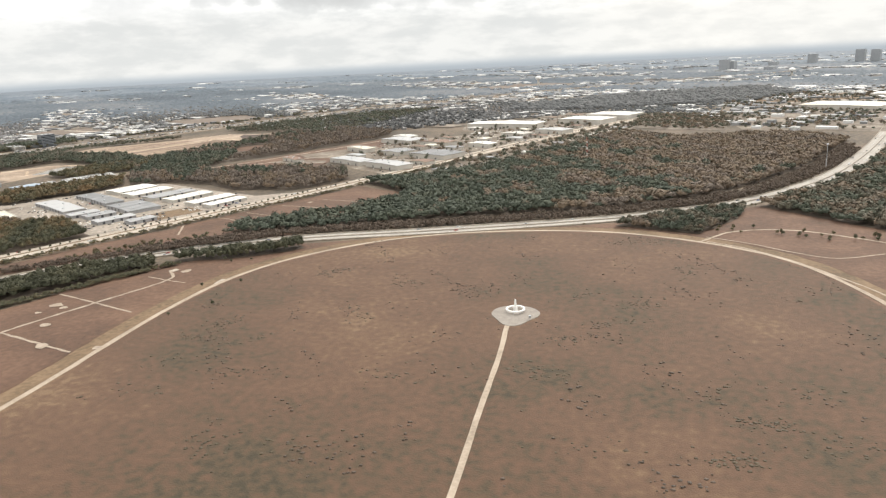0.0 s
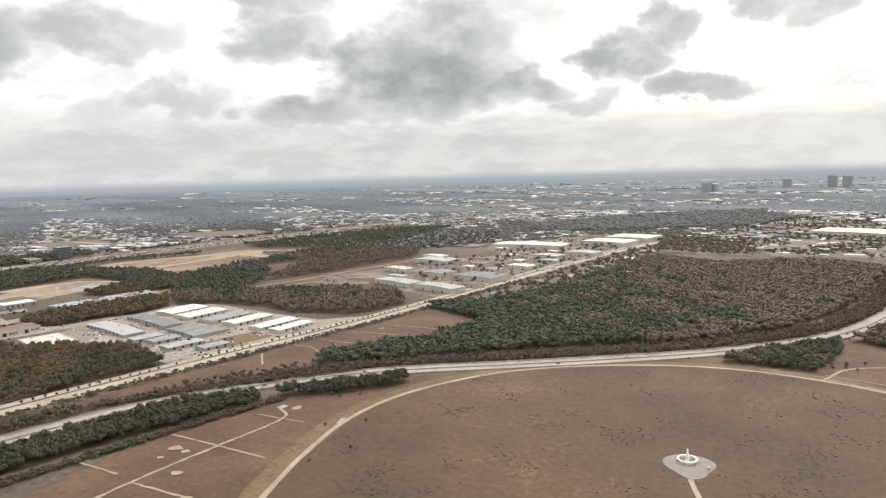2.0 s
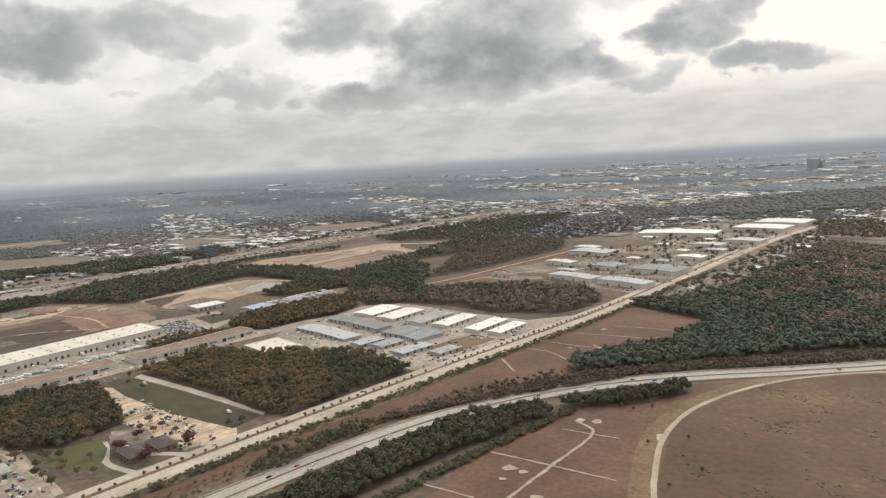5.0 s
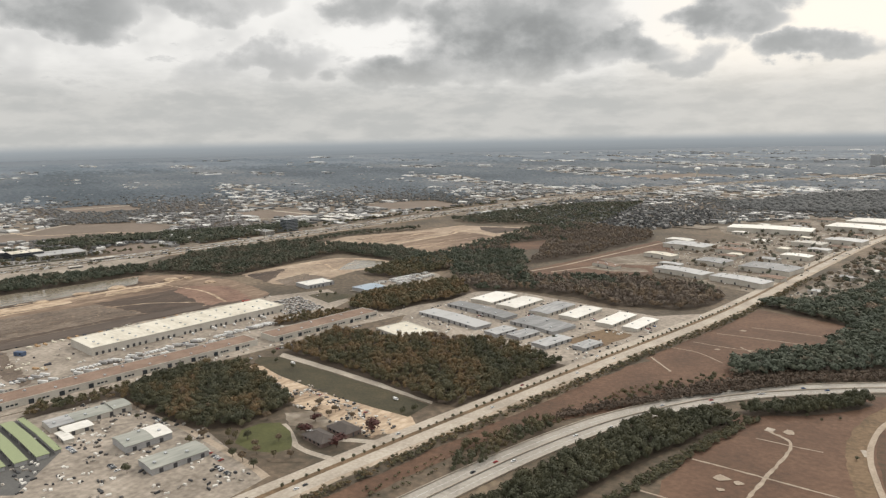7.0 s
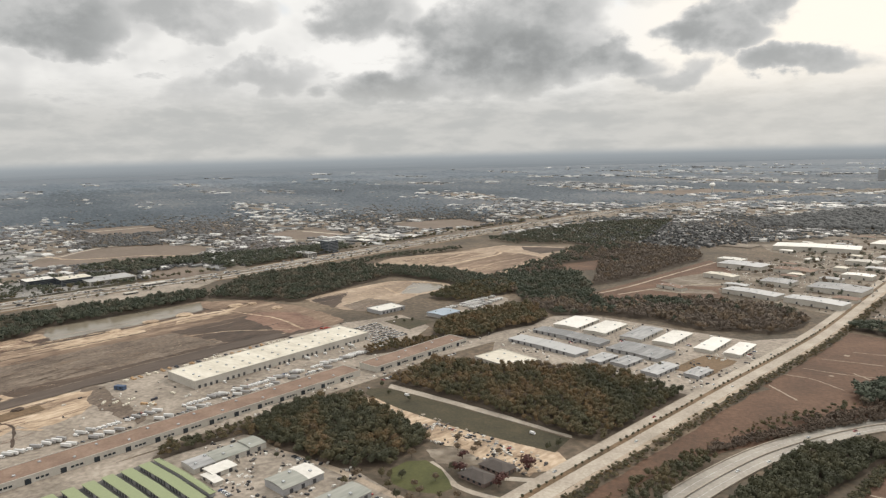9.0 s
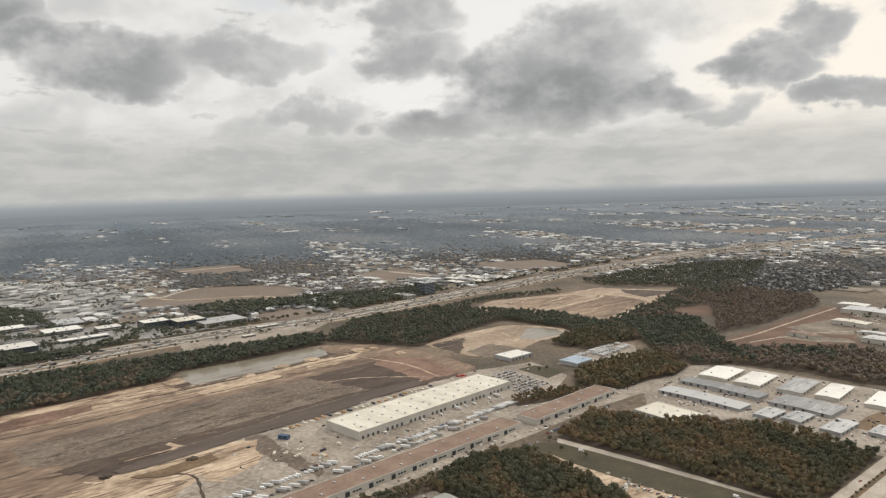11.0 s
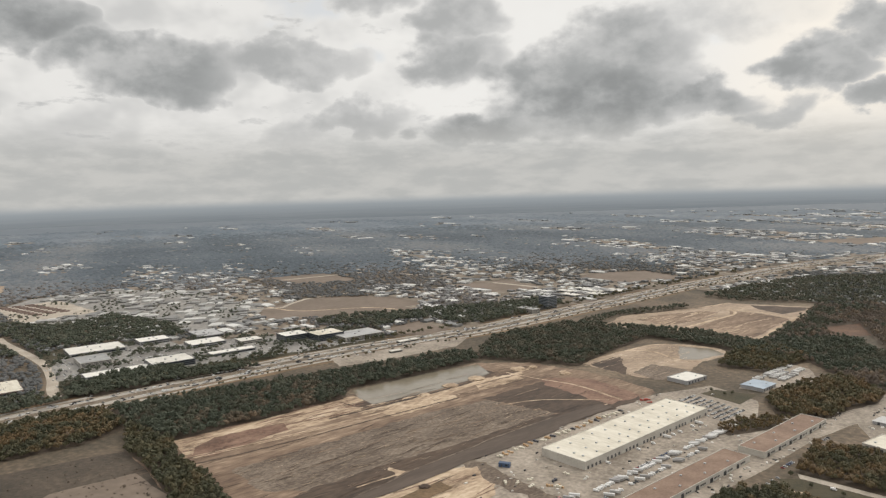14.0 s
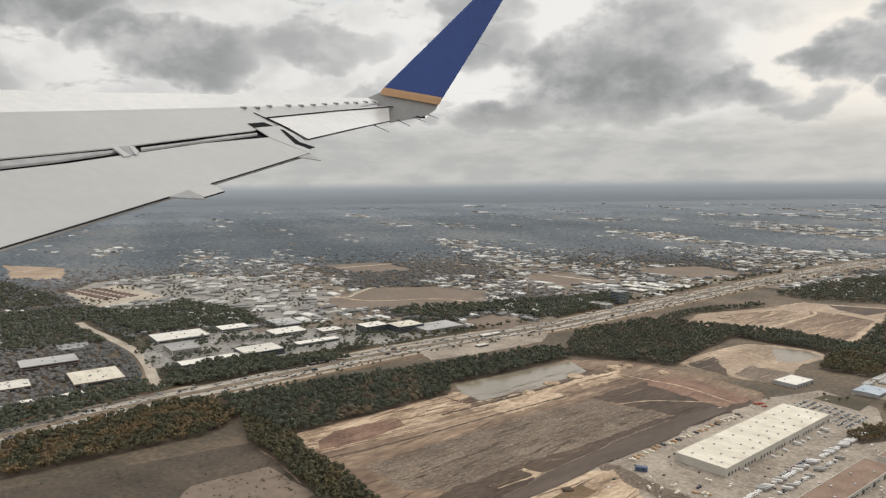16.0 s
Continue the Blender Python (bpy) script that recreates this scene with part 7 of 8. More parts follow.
for name, poly, mat, lab in (("brown_far_field", [(-820, 1090), (-760, 1180), (-850, 1260), (-960, 1190), (-930, 1100)], "far_field", "brown fallow field beyond the freeway"), ("far_meadow", [(-1000, 900), (-950, 990), (-1060, 1060), (-1130, 960)], "far_field", "brown fallow field among suburbs"),
                             ("far_meadow", [(-480, 1980), (-300, 2140), (-420, 2260), (-640, 2080)], "far_field", "brown field far along the freeway"), ("far_meadow", [(60, 1250), (120, 1420), (330, 1440), (280, 1260)], "verge", "dry meadow beyond the wood"),
                             ("far_meadow", [(-1420, 880), (-1330, 960), (-1480, 1040), (-1560, 930)], "far_field", "brown field behind the estate")):
    OPEN.append(poly)
    patch(name, poly, 0.2, M[mat], lab, ragged=6)


def sector(n, near, far):
    r = near * (far / near) ** rng.uniform(0, 1, n)
    a = np.radians(rng.uniform(-24, 84, n))
    return np.stack([-280 - r * np.sin(a), -60 + r * np.cos(a)], 1), r


def town(p):
    """How built-up a place is, about -1 to 1: long streaks across the view."""
    x, y = p[:, 0] * 0.94 - p[:, 1] * 0.34, p[:, 0] * 0.34 + p[:, 1] * 0.94
    return (0.5 * np.sin(y * 0.0105 + 1.2 * np.sin(x * 0.004)) + 0.5 * np.sin(x * 0.0075 + y * 0.003 + 0.7) * np.sin(y * 0.0061 + 2.0) + 0.35 * np.sin(y * 0.027 + x * 0.011)
            + 0.4 * np.tanh((p[:, 0] + 1000) / 600) - 0.4 * np.clip((p[:, 0] + 380) / 400, 0, 1) - 0.25 * np.clip((np.hypot(p[:, 0], p[:, 1]) - 2000) / 1500, 0, 1))


def free(p, gap_to_freeway=42):
    ok = ~inside(p, CORE)
    for poly in OPEN:
        ok &= ~inside(p, poly)
    line = spline(FWY, 20.0)
    for q in line:
        ok &= np.hypot(p[:, 0] - q[0], p[:, 1] - q[1]) > gap_to_freeway
    for q in AVOID:
        ok &= np.hypot(p[:, 0] - q[0], p[:, 1] - q[1]) > 10
    return ok


def bands(p):
    """Broad streaks of darker and lighter woodland, 0 to 1."""
    x, y = p[:, 0] * 0.94 - p[:, 1] * 0.34, p[:, 0] * 0.34 + p[:, 1] * 0.94
    return np.clip(0.45 + 0.25 * np.sin(y * 0.006 + 2 * np.sin(x * 0.0021)) + 0.2 * np.sin(y * 0.017 + x * 0.005) + 0.15 * np.sin(x * 0.009 - y * 0.004), 0, 1)


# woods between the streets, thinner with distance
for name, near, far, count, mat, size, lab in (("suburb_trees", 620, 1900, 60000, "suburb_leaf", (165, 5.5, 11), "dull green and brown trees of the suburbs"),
                                               ("far_woodland", 1500, 3600, 44000, "far_leaf", (125, 12, 28), "woodland beyond the suburbs, greyed by painted haze"),
                                               ("distant_woodland", 3000, 4700, 11000, "distant_leaf", (110, 27, 48), "woodland reaching to the horizon, blued by painted haze")):
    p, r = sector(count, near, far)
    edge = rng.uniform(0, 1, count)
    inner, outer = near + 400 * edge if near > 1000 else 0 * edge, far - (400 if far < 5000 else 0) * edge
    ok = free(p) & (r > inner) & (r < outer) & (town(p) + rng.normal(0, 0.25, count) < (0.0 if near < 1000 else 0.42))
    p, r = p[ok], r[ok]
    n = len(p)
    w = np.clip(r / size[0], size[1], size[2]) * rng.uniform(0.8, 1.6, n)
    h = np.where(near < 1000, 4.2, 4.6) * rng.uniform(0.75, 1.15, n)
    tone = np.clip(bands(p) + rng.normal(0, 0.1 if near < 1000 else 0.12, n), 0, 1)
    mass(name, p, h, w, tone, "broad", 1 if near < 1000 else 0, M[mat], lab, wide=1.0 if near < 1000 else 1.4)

for pts, w in (([(-1900, 1250), (-1300, 1080), (-900, 960), (-790, 900)], 9), ([(-1500, 900), (-1200, 1500), (-900, 2100), (-700, 2900)], 9), ([(-700, 1180), (-300, 1150), (100, 1250), (500, 1300)], 8), ([(-2200, 1700), (-1400, 1750), (-700, 1650), (-450, 1600)], 9),
               ([(-150, 1130), (20, 1500), (250, 2100), (400, 2700)], 9), ([(-1205, 560), (-1279, 614), (-1247, 653), (-1271, 733), (-1222, 888)], 7), ([(-1281, 640), (-1500, 760), (-1720, 700), (-1780, 560)], 7)):
    tagged(ribbon("avenue", pts, w, 0.35, M["concrete"], step=30), "straight pale avenue through the suburbs", "road", kind="structure")

wood("far_dark_wood", FARWOOD, 8.5, 7.0, 0.3, 0.12, "broad", 1, "dark far wood behind the factories", ratio=2.0, mat="suburb_leaf")
wood("garden_trees", SUBDIV, 7.5, 5.5, 0.25, 0.15, "broad", 3, "dark garden trees between small houses", ratio=1.25, mat="suburb_leaf")

# roofs of the far suburbs
ROOFS = material("mixed_far_roofs", [(0.11, 0.11, 0.108), (0.17, 0.167, 0.162), (0.24, 0.234, 0.222), (0.33, 0.322, 0.305), (0.56, 0.548, 0.52)], (0.02, 0.2), island=0.75, rough=0.6)
# copy of the roof colours, contrast lowered to paint in distance haze
FAR_ROOFS = material("hazy_far_roofs", [(0.14, 0.145, 0.147), (0.19, 0.193, 0.193), (0.25, 0.25, 0.245), (0.34, 0.335, 0.322), (0.58, 0.57, 0.55)], (0.02, 0.2), island=0.75, rough=0.7)


def roofs(name, p, w, l, h, rot, mat, label, slope=0.06):
    vs, fs, k = [], [], 0
    for (x, y), a, b, c, t in zip(p, w, l, h, rot):
        co, s = math.cos(t), math.sin(t)
        for z in (0, c):
            for dx, dy in ((-a, -b), (a, -b), (a, b), (-a, b)):
                vs.append((x + (co * dx - s * dy) / 2, y + (s * dx + co * dy) / 2, z))
        for dx, dy in (((-a / 2, 0), (a / 2, 0)) if a >= b else ((0, -b / 2), (0, b / 2))):
            vs.append((x + co * dx - s * dy, y + s * dx + co * dy, c + slope * min(a, b)))
        base = [(0, 1, 5, 4), (1, 2, 6, 5), (2, 3, 7, 6), (3, 0, 4, 7)]
        top = [(4, 5, 9, 8), (6, 7, 8, 9), (5, 6, 9), (7, 4, 8)] if a >= b else [(5, 6, 9, 8), (7, 4, 8, 9), (4, 5, 8), (6, 7, 9)]
        fs += [tuple(i + k for i in f) for f in base + top]
        k += 10
    return tagged(mesh_of(name, vs, fs, mat), label, "buildings", kind="stuff")


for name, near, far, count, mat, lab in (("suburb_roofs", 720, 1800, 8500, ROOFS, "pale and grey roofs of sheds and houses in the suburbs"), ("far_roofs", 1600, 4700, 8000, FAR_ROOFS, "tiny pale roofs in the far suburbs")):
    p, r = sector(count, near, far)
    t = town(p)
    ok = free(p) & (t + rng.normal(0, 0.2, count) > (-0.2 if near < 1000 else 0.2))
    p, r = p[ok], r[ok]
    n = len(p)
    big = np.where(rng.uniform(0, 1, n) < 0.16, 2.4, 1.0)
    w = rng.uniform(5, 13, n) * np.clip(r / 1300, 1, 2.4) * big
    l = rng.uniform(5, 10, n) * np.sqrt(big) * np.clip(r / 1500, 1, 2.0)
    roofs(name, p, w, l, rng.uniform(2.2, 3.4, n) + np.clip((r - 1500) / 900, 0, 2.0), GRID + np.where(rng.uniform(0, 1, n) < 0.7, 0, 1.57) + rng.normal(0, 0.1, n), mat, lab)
EASTLOTS = [(72, 1441), (231, 1476), (383, 1500), (300, 1000), (200, 850), (126, 872), (61, 885), (40, 1024)]
patch("east_lots", EASTLOTS, 0.06, M["mixed_lot"], "pale paved lots beyond the wood", ragged=5)
REARLOTS = [(-62, 925), (-66, 1085), (50, 1075), (46, 885), (-10, 895)]
patch("rear_lots", REARLOTS, 0.06, M["mixed_lot"], "worn lots and dry grass behind the wood", ragged=5)
wood("rear_trees", REARLOTS, 6.5, 5.5, 0.45, 0.25, "broad", 4, "brown and green trees between lots behind the wood", ratio=1.2, mat="hazy_leaf")
p = scatter(EASTLOTS, 24)
p = p[clear(p, 6.0) & (drift(p, 60) < 0.3)]
n = len(p)
roofs("lot_roofs", p, rng.uniform(7, 22, n), rng.uniform(5, 10, n), rng.uniform(2.4, 3.6, n), GRID + np.where(rng.uniform(0, 1, n) < 0.7, 0, 1.57) + rng.normal(0, 0.1, n), FAR_ROOFS, "grey and white roofs on lots beyond the wood")
p = scatter(EASTLOTS, 9)
p = p[clear(p, 4.0) & (drift(p, 45) + rng.normal(0, 0.3, len(p)) > 0.0)]
n = len(p)
h = 5.5 * rng.uniform(0.6, 1.2, n)
mass("lot_trees", p, h, h * 1.4, np.clip(rng.normal(0.4, 0.2, n), 0, 1), "broad", 3, M["hazy_leaf"], "brown and green trees between the lots")
p = scatter(SUBDIV, 13)
n = len(p)
roofs("house_roofs", p, rng.uniform(6, 9, n), rng.uniform(4, 6, n), rng.uniform(2.4, 3.2, n), GRID + np.where(rng.uniform(0, 1, n) < 0.6, 0, 1.57) + rng.normal(0, 0.1, n), material("dull_house_roofs", [(0.07, 0.07, 0.07), (0.1, 0.098, 0.095), (0.14, 0.135, 0.128), (0.24, 0.232, 0.22)], (0.02, 0.2), island=0.75, rough=0.8), "small grey roofs of houses among dark trees", 0.3)
# pale yards under the built-up streaks
p, r = sector(5200, 760, 4000)
ok = free(p) & (town(p) + rng.normal(0, 0.2, len(p)) > -0.1)
p, r = p[ok], r[ok]
vs, fs = [], []
for k, ((x, y), q) in enumerate(zip(p, r)):
    a, b = rng.uniform(12, 38) * max(1, q / 1400), rng.uniform(8, 20) * max(1, q / 1400)
    for dx, dy in ((-a, -b), (a, -b), (a, b), (-a, b)):
        vs.append((x + 0.94 * dx + 0.34 * dy, y - 0.34 * dx + 0.94 * dy, 0.3 + 0.0004 * k))
    fs.append((4 * k, 4 * k + 1, 4 * k + 2, 4 * k + 3))
tagged(mesh_of("suburb_yards", vs, fs, M["mixed_lot"]), "pale paved lots and yards in the suburbs", "ground", kind="stuff")

# the packed low roofs of the estate
ES = radians(-55)
p = scatter(ESTATE, 21)
p = p[(drift(p, 40) < 0.45) & ~((p[:, 0] < -1500) & (p[:, 1] < 560))]
n = len(p)
roofs("block_roofs", p, rng.uniform(8, 30, n), rng.uniform(7, 16, n), rng.uniform(1.6, 3.0, n), np.full(n, ES) + np.where(rng.uniform(0, 1, n) < 0.35, 1.57, 0), M["estate_roof"], "packed flat roofs of a far business estate", 0.02)
p = np.array([(-1690 + 14 * i + 5 * j, 480 - 2 * i + 19 * j) for i in range(10) for j in range(3)], float)
p = p[inside(p, ESTATE)]
n = len(p)
roofs("row_roofs", p, np.full(n, 4.5), np.full(n, 13.0), np.full(n, 1.8), np.full(n, radians(-18)), M["wall_brown"], "rows of low brown sheds in the estate", 0.05)
p = scatter(OFFICES, 5.5)
p = p[clear(p, 3.0) & (drift(p, 22) + rng.normal(0, 0.2, len(p)) > 0.08)]
n = len(p)
h = 5.5 * rng.uniform(0.6, 1.2, n)
mass("office_park_trees", p, h, h * 1.2, np.clip(rng.normal(0.2, 0.07, n), 0, 1), "broad", 4, M["hazy_leaf"], "green trees among the offices")
p = scatter(OFFICES, 4.0)
p = p[clear(p, 3.0) & (drift(p, 22) < 0.15) & (rng.uniform(0, 1, len(p)) < 0.22)]
vs, fs, k0 = [], [], 0
for x, y in p:
    an = radians(-23) + (1.57 if rng.uniform() < 0.5 else 0)
    c, s = math.cos(an), math.sin(an)
    vs += [(q_[0] * c - q_[1] * s + x, q_[0] * s + q_[1] * c + y, q_[2] + 0.1) for q_ in CV]
    fs += [tuple(i + k0 for i in f) for f in CF]
    k0 += len(CV)
tagged(mesh_of("office_cars", vs, fs, TRAFFIC), "cars parked round the far offices", "cars", kind="stuff")
p = scatter(ESTATE, 11)
p = p[drift(p, 40) > 0.4]
n = len(p)
h = 5 * rng.uniform(0.6, 1.2, n)
mass("estate_trees", p, h, h * 1.3, np.clip(rng.normal(0.22, 0.07, n), 0, 1), "broad", 3, M["hazy_leaf"], "green trees among the far roofs")
# woods and parks beyond the freeway
for poly, wd, tn in (([(-1110, -40), (-1140, 110), (-1130, 180), (-1105, 215), (-1075, 240), (-1090, 60)], 5, 0.2), ([(-1420, 100), (-1290, 280), (-1300, 320), (-1380, 420), (-1520, 400), (-1600, 250), (-1560, 130)], 6.5, 0.22),
                     ([(-1300, 40), (-1290, 160), (-1200, 110), (-1150, -20)], 6, 0.22), ([(-1430, 400), (-1440, 503), (-1298, 488), (-1205, 440), (-1256, 388), (-1290, 325), (-1370, 350)], 6, 0.2), ([(-1050, 600), (-1036, 700), (-960, 790), (-905, 730), (-920, 630), (-985, 650)], 6, 0.2),
                     ([(-1640, 250), (-1560, 400), (-1690, 440), (-1900, 480), (-1850, 250)], 9, 0.25), ([(-1110, 560), (-1116, 612), (-1040, 690), (-1010, 640), (-1008, 570)], 6, 0.25), ([(-905, 640), (-880, 740), (-860, 830), (-900, 870), (-950, 800)], 6, 0.2)):
    wood("park_trees", poly, wd, 7.0, tn, 0.08, "broad", 3, "dark green trees beyond the freeway", ratio=1.25)


def water_tower(x, y, h):
    thing = tagged(at_pose(new("water_tower"), x, y), "pale water tower with a bulging tank on a stem", "water tower")
    bm = bmesh.new()
    bmesh.ops.create_cone(bm, cap_ends=True, segments=14, radius1=3.4, radius2=2.2, depth=h * 0.72, matrix=Matrix.Translation((0, 0, h * 0.36)))
    part("stem", bm, M["wall_pale"], thing)
    bm = bmesh.new()
    bmesh.ops.create_uvsphere(bm, u_segments=18, v_segments=10, radius=1.0, matrix=Matrix.Translation((0, 0, h * 0.8)) @ Matrix.Diagonal((8.5, 8.5, h * 0.2, 1)))
    part("tank", bm, M["monument"], thing)
    return thing


water_tower(-405, 2052, 30)
water_tower(255, 2097, 24)


def radio_mast(x, y, h):
    thing = tagged(at_pose(new("radio_mast"), x, y), "thin red and white lattice mast in the wood", "mast")
    red = bpy.data.materials.get("red_mast_paint") or paint("red_mast_paint", (0.4, 0.08, 0.05), 0.5)
    n = 8
    for k in range(n):
        bm = bmesh.new()
        for a in range(3):
            c, s = 0.5 * math.cos(2.094 * a), 0.5 * math.sin(2.094 * a)
            box(bm, c, s, k * h / n, 0.16, 0.16, h / n)
            box(bm, c * 0.2, s * 0.2, k * h / n + 0.4, 0.7, 0.1, 0.1, rot=2.094 * a)
        part("section", bm, red if k % 2 else M["monument"], thing)
    return thing


radio_mast(-84, 645, 22)
pole = tagged(at_pose(new("high_mast_lamp"), 102, 603), "tall grey lamp mast beside the highway", "lamp")
bm = bmesh.new()
bmesh.ops.create_cone(bm, cap_ends=True, segments=8, radius1=0.35, radius2=0.18, depth=20, matrix=Matrix.Translation((0, 0, 10)))
part("pole", bm, M["metal"], pole)
bm = bmesh.new()
bmesh.ops.create_cone(bm, cap_ends=True, segments=10, radius1=1.0, radius2=0.7, depth=0.5, matrix=Matrix.Translation((0, 0, 20)))
part("lamp_head", bm, M["metal"], pole)


# ---------------------------------------------------------------- the aircraft's wing, shaped to fit the camera's view at the end of the flight
LAST_VIEW = pose(-564.04, -179.65, 178.27) @ pose(0, 0, 0, 0, 0, 31.7) @ pose(0, 0, 0, 84.3, 0, 0) @ pose(0, 0, 0, 0, 0, -0.68)
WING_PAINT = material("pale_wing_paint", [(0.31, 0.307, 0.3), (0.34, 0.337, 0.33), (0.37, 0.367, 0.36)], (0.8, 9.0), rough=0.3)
# near-black without gloss: painted shade in the openings, and dark trim
WING_DARK = material("slot_shade_and_trim", [(0.012, 0.012, 0.013), (0.02, 0.02, 0.021), (0.035, 0.035, 0.036)], (2.0, 12.0), rough=0.9)
WING_DARK.node_tree.nodes["Principled BSDF"].inputs["Specular IOR Level"].default_value = 0.0
WING_EDGE = material("bare_edge_metal", [(0.2, 0.2, 0.2), (0.28, 0.28, 0.28), (0.36, 0.36, 0.36)], (2.0, 12.0), rough=0.4, metal=0.5)
# brighter copy of the wing paint, with the sky's sheen painted in
WING_LIT = material("lit_wing_paint", [(0.5, 0.495, 0.485), (0.56, 0.555, 0.545), (0.62, 0.615, 0.605)], (0.8, 9.0), rough=0.22)
# slightly darker copy, the tip's shadow put into the paint
WING_TIP = material("shaded_tip_paint", [(0.28, 0.28, 0.28), (0.32, 0.32, 0.32), (0.36, 0.36, 0.36)], (0.8, 9.0), rough=0.35)
WING_BLUE = material("dark_blue_paint", [(0.014, 0.045, 0.2), (0.017, 0.054, 0.235), (0.02, 0.062, 0.26)], (1.0, 8.0), rough=0.3)
WING_ORANGE = material("dull_orange_paint", [(0.42, 0.24, 0.12), (0.48, 0.28, 0.14), (0.52, 0.31, 0.17)], (1.0, 8.0), rough=0.35)
wing = tagged(new("aircraft_wing"), "pale grey aircraft wing with lowered flap and dark blue winglet", "wing")
wing.matrix_basis = LAST_VIEW


def seen(x, y, d):
    """A place by where it shows from the camera's last pose, in 1/1000 to the right and down of straight ahead, and
    metres ahead.
    """
    return Vector((x * d / 1000, -y * d / 1000, -d))


def slab(name, corners, thick, mat, label="", parent=wing):
    bm = bmesh.new()
    top = [bm.verts.new(seen(*c)) for c in corners]
    low = [bm.verts.new(seen(*c) + Vector((0, -thick, 0.1 * thick))) for c in corners]
    bm.faces.new(top)
    bm.faces.new(low[::-1])
    n = len(corners)
    for i in range(n):
        bm.faces.new((top[i], low[i], low[(i + 1) % n], top[(i + 1) % n]))
    bmesh.ops.recalc_face_normals(bm, faces=bm.faces)
    return part(name, bm, mat, parent, label)


def strip(name, upper, lower, thick, mat, label="", parent=wing):
    """A skin between two edges of the same number of points, with thickness."""
    bm = bmesh.new()
    drop = Vector((0, -thick, 0.1 * thick))
    rows = [[bm.verts.new(seen(*c) + d) for c in e] for d in (Vector(), drop) for e in (upper, lower)]
    n = len(upper)
    for a, b in ((0, 1), (2, 3), (0, 2), (1, 3)):
        for i in range(n - 1):
            bm.faces.new((rows[a][i], rows[b][i], rows[b][i + 1], rows[a][i + 1]))
    for i in (0, n - 1):
        bm.faces.new((rows[0][i], rows[1][i], rows[3][i], rows[2][i]))
    bmesh.ops.recalc_face_normals(bm, faces=bm.faces)
    ob = part(name, bm, mat, parent, label)
    for f in ob.data.polygons:
        f.use_smooth = False
    return ob


LEAN = (-0.0001365, 0.0003453, 0.134577)      # the plane of the upper skin


def skin(points, lift=0.0):
    """Places on the wing's upper skin by where they show in the camera's view, brought nearer the camera by lift."""
    return [(u, v, 1 / (LEAN[0] * u + LEAN[1] * v + LEAN[2]) - lift) for u, v in points]


def upright(points, ahead):
    """Places on the raised tip, laid flat at one depth across the camera's view."""
    return [(u, v, ahead) for u, v in points]


def line(name, points, width, label="dark seam between panels", lift=0.03, mat=WING_DARK, parent=wing):
    """A narrow strip along a seam or an edge."""
    return strip(name, skin(points, lift), skin([(u, v + width) for u, v in points], lift), 0.004, mat, label, parent)


NOSE = skin([(-728, -226), (-625, -225), (-465, -221), (-306, -218), (-179, -214), (-92, -213)])
RIDGE = skin([(-728, -192), (-625, -193), (-465, -196), (-306, -200), (-179, -202), (-92, -206)], 0.06)
REAR = skin([(-728, -116), (-625, -128), (-465, -143), (-362, -156), (-270, -167), (-253, -171)])
FLAP_TOP = [(-728, -98), (-625, -110), (-529, -121), (-434, -135), (-338, -149), (-241, -158)]
FLAP_END = [(-728, 30), (-625, -2), (-505, -37), (-386, -74), (-290, -104), (-187, -135)]
strip("nose_panel", NOSE, RIDGE, 0.03, WING_LIT, "upper skin curving to the nose, sky sheen in its colour")
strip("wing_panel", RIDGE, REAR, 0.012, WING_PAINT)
# near-black backing strip stands in for the shade inside the slot
slot = strip("flap_slot", skin([(u, v - 6) for u, v in [(-728, -116), (-625, -128), (-465, -143), (-362, -156), (-270, -167), (-253, -171)]], -0.1), skin([(u, v + 5) for u, v in FLAP_TOP], -0.1), 0.02, WING_DARK, "near-black backing painted as the flap slot's shade")
strip("slot_tube", skin([(-728, -111), (-625, -124), (-545, -132), (-461, -140)], 0.0), skin([(-728, -102), (-625, -116), (-545, -125), (-461, -137)], 0.0), 0.02, WING_EDGE, "grey tube inside the slot", parent=slot)
strip("slot_tube", skin([(-426, -143), (-362, -151), (-306, -159), (-262, -164)], 0.0), skin([(-426, -140), (-362, -149), (-306, -156), (-262, -162)], 0.0), 0.02, WING_EDGE, "grey tube inside the slot", parent=slot)
flap = strip("flap", skin(FLAP_TOP, 0.02), skin(FLAP_END, 0.02), 0.03, WING_PAINT)
slab("flap_tab", skin([(-358, -83), (-327, -92), (-308, -82), (-336, -73)], 0.04), 0.012, WING_PAINT, parent=flap)
line("flap_edge", [(-728, 29), (-625, -2), (-505, -38), (-384, -75)], 2.2, "dark trailing edge strip", 0.06, parent=flap)
line("flap_edge", [(-327, -93), (-290, -104), (-187, -136)], 1.6, "dark trailing edge strip", 0.06, parent=flap)
line("tab_edge", [(-338, -73), (-308, -82)], 1.6, "dark trailing edge strip", 0.08, parent=flap)
# the shade under the fairings is put into their darker grey
slab("flap_fairing", skin([(-386, -74), (-358, -84), (-335, -71), (-362, -72)], 0.08), 0.012, WING_EDGE, "pointed flap track fairing, underside shade in its grey", parent=flap)
slab("flap_fairing", skin([(-204, -130), (-187, -135), (-172, -125), (-190, -128)], 0.08), 0.012, WING_EDGE, "pointed flap track fairing, underside shade in its grey", parent=flap)
slab("slot_bracket", skin([(-466, -143), (-457, -144), (-441, -132), (-450, -131)], 0.06), 0.015, WING_PAINT, parent=slot)
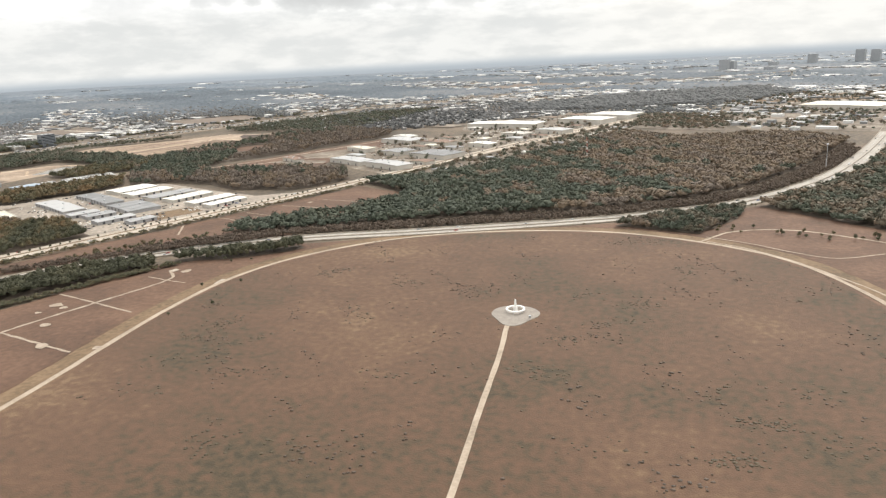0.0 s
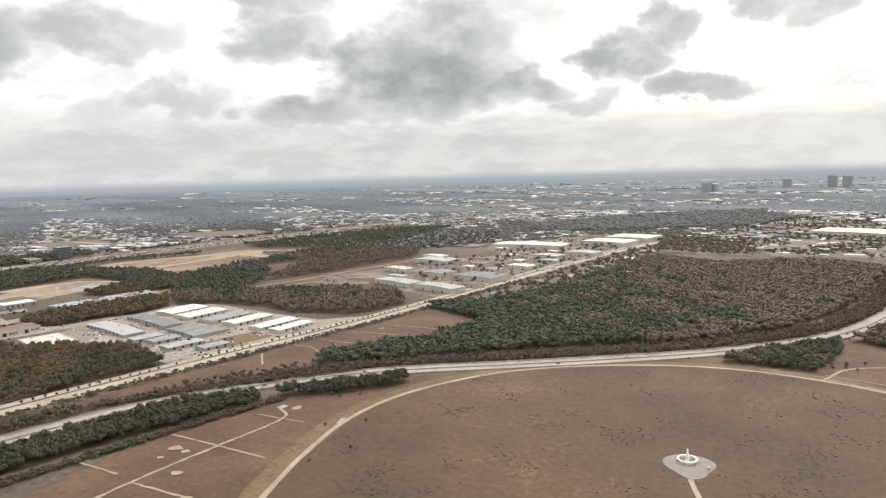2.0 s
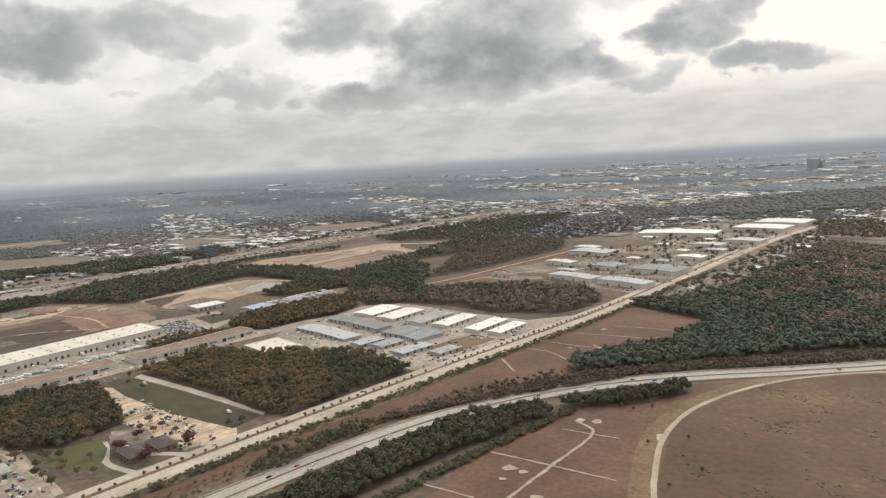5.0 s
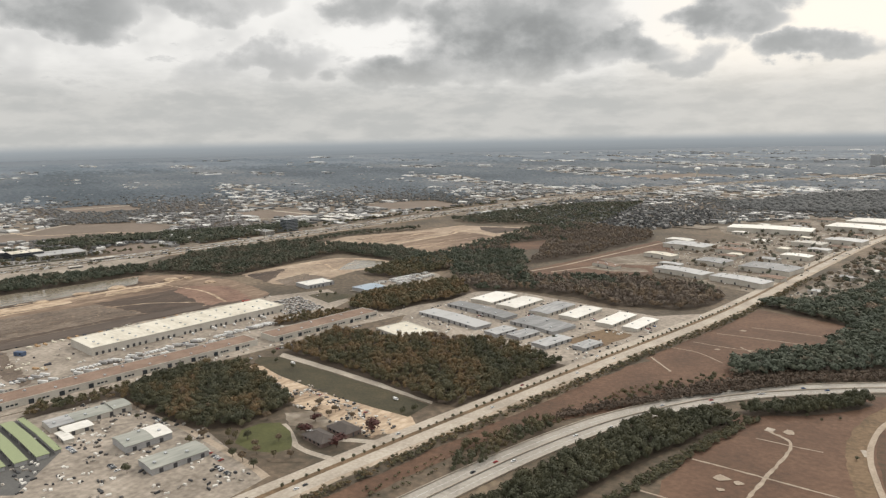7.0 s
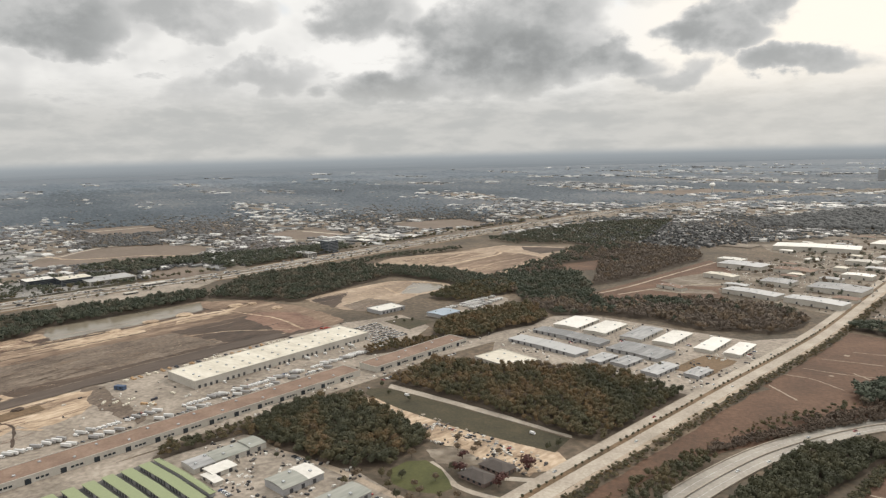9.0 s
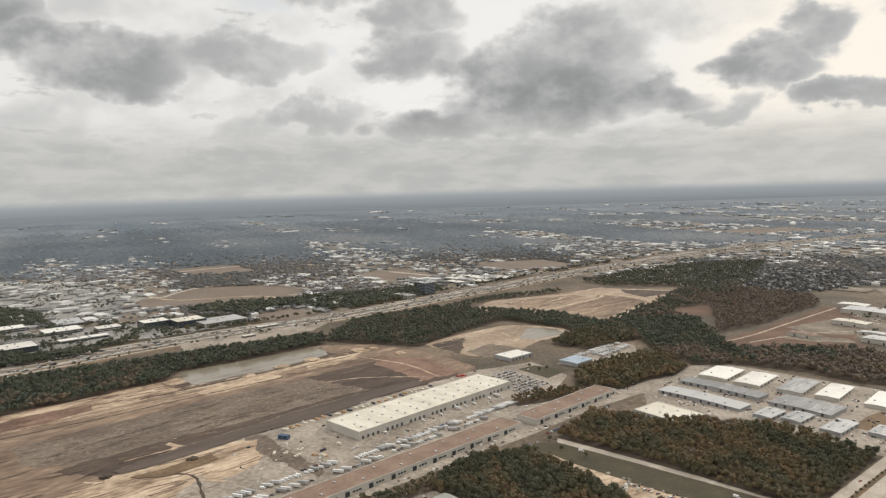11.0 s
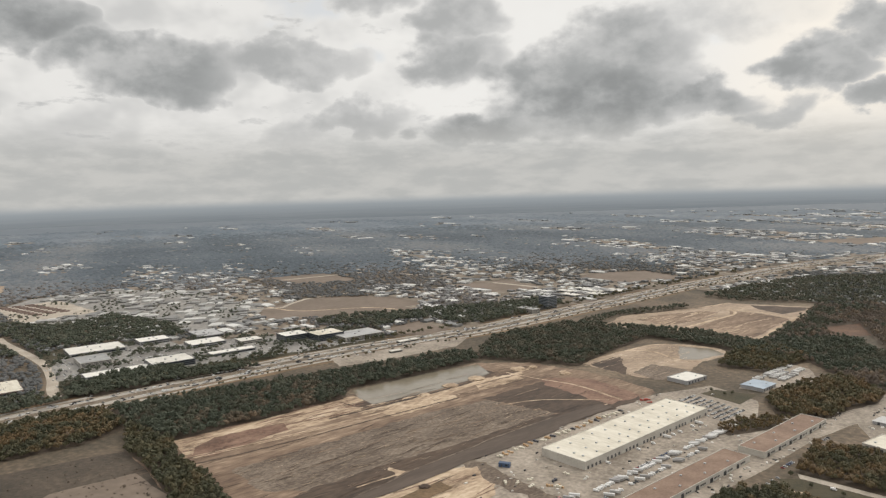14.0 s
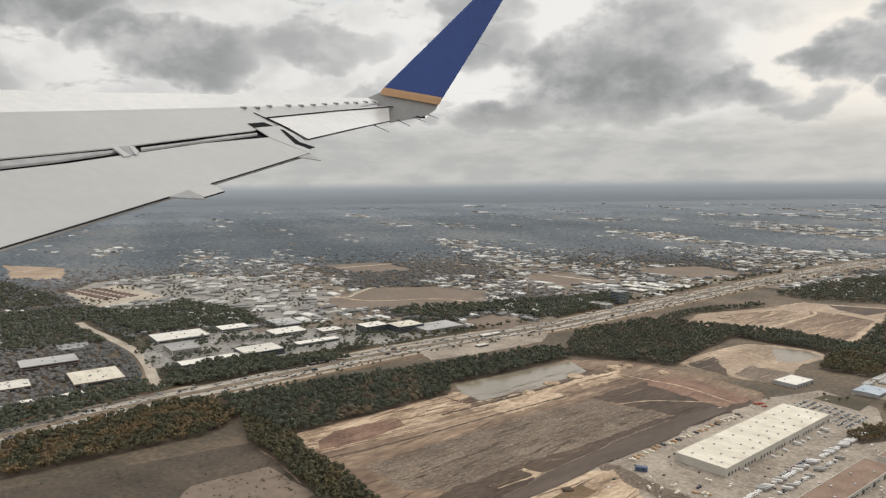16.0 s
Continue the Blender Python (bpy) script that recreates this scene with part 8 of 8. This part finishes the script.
slab("slot_bracket", skin([(-443, -145), (-437, -146), (-428, -137), (-433, -133)], 0.06), 0.015, WING_PAINT, parent=slot)
slab("slot_link", skin([(-457, -145), (-442, -146), (-432, -135), (-441, -132)], 0.04), 0.015, WING_EDGE, "grey link between the brackets", parent=slot)
# flap-end hole and aileron gap: near-black plates painted as their inner shade
slab("hinge_hole", skin([(-276, -177), (-253, -179), (-240, -174), (-265, -171)], 0.03), 0.01, WING_DARK, "near-black plate painted as the shaded opening at the flap end")
slab("flap_end_plate", skin([(-265, -171), (-233, -174), (-217, -163), (-188, -138), (-187, -135), (-241, -156)], 0.035), 0.012, WING_PAINT)
slab("end_gap", skin([(-230, -169), (-224, -168), (-202, -151), (-181, -144), (-188, -142), (-209, -149)], 0.05), 0.01, WING_DARK, "near-black plate painted as the shaded gap beside the aileron")
aileron = slab("aileron", skin([(-267, -193), (-147, -198), (-77, -202), (-75, -181), (-190, -154)], 0.03), 0.012, WING_LIT)
line("aileron_seam", [(-250, -186), (-147, -196), (-67, -202)], 1.4, lift=0.06, parent=aileron)
line("aileron_seam", [(-267, -193), (-226, -174), (-193, -154)], 1.0, lift=0.06, parent=aileron)
line("aileron_seam", [(-249, -186), (-218, -171), (-190, -155)], 1.4, lift=0.06, parent=aileron)
line("aileron_edge", [(-192, -155), (-131, -169), (-75, -181)], 1.4, "dark trailing edge strip", 0.06, parent=aileron)
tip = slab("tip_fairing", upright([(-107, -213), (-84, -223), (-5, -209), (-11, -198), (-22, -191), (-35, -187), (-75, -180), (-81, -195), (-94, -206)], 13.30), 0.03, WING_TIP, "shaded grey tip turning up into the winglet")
winglet = slab("winglet", upright([(-84, -227), (-19, -291), (70, -379), (99, -379), (53, -302), (-2, -214)], 13.27), 0.05, WING_BLUE, "dark blue raised winglet")
slab("stripe", upright([(-83, -228), (-2, -214), (-6, -207), (-88, -222)], 13.24), 0.05, WING_ORANGE, "orange stripe under the winglet", parent=winglet)
slab("tip_lamp", skin([(-26, -190), (-22, -190), (-22, -186), (-25, -185)], 0.1), 0.01, M["monument"], "small white tip lamp", parent=tip)
slab("lamp_housing", skin([(-39, -187), (-25, -190), (-25, -185), (-33, -185)], 0.09), 0.01, WING_DARK, "dark lamp housing", parent=tip)
vg = bmesh.new()
box(vg, 0, 0, 0, 0.09, 0.03, 0.03, bevel=0.006)
vg_mesh = bpy.data.meshes.new("vortex_generator")
vg.to_mesh(vg_mesh)
vg.free()
vg_mesh.materials.append(WING_EDGE)
for u, v, d in skin([(-281, -199), (-262, -199), (-245, -201), (-218, -202), (-200, -202), (-183, -203), (-167, -204), (-151, -205), (-136, -206), (-123, -206), (-109, -207), (-97, -207)], 0.07):
    ob = new("vortex_generator", vg_mesh)
    ob.parent = wing
    ob.matrix_basis = Matrix.Translation(seen(u, v, d))
for x, y, dx, dy in ((-98, -175, 22, 10), (-64, -182, 18, 9), (-42, -186, 18, 7), (-22, -190, 15, 6), (44, -293, 19, 6), (78, -344, 16, 9)):
    d = skin([(x, y)], 0.05)[0][2]
    bm = bmesh.new()
    a, b = seen(x, y, d), seen(x + dx, y + dy, d - 0.1)
    m = Matrix.Translation((a + b) / 2) @ (b - a).to_track_quat("Z", "Y").to_matrix().to_4x4()
    bmesh.ops.create_cone(bm, cap_ends=True, segments=6, radius1=0.008, radius2=0.004, depth=(b - a).length, matrix=m)
    part("static_wick", bm, WING_DARK, wing)
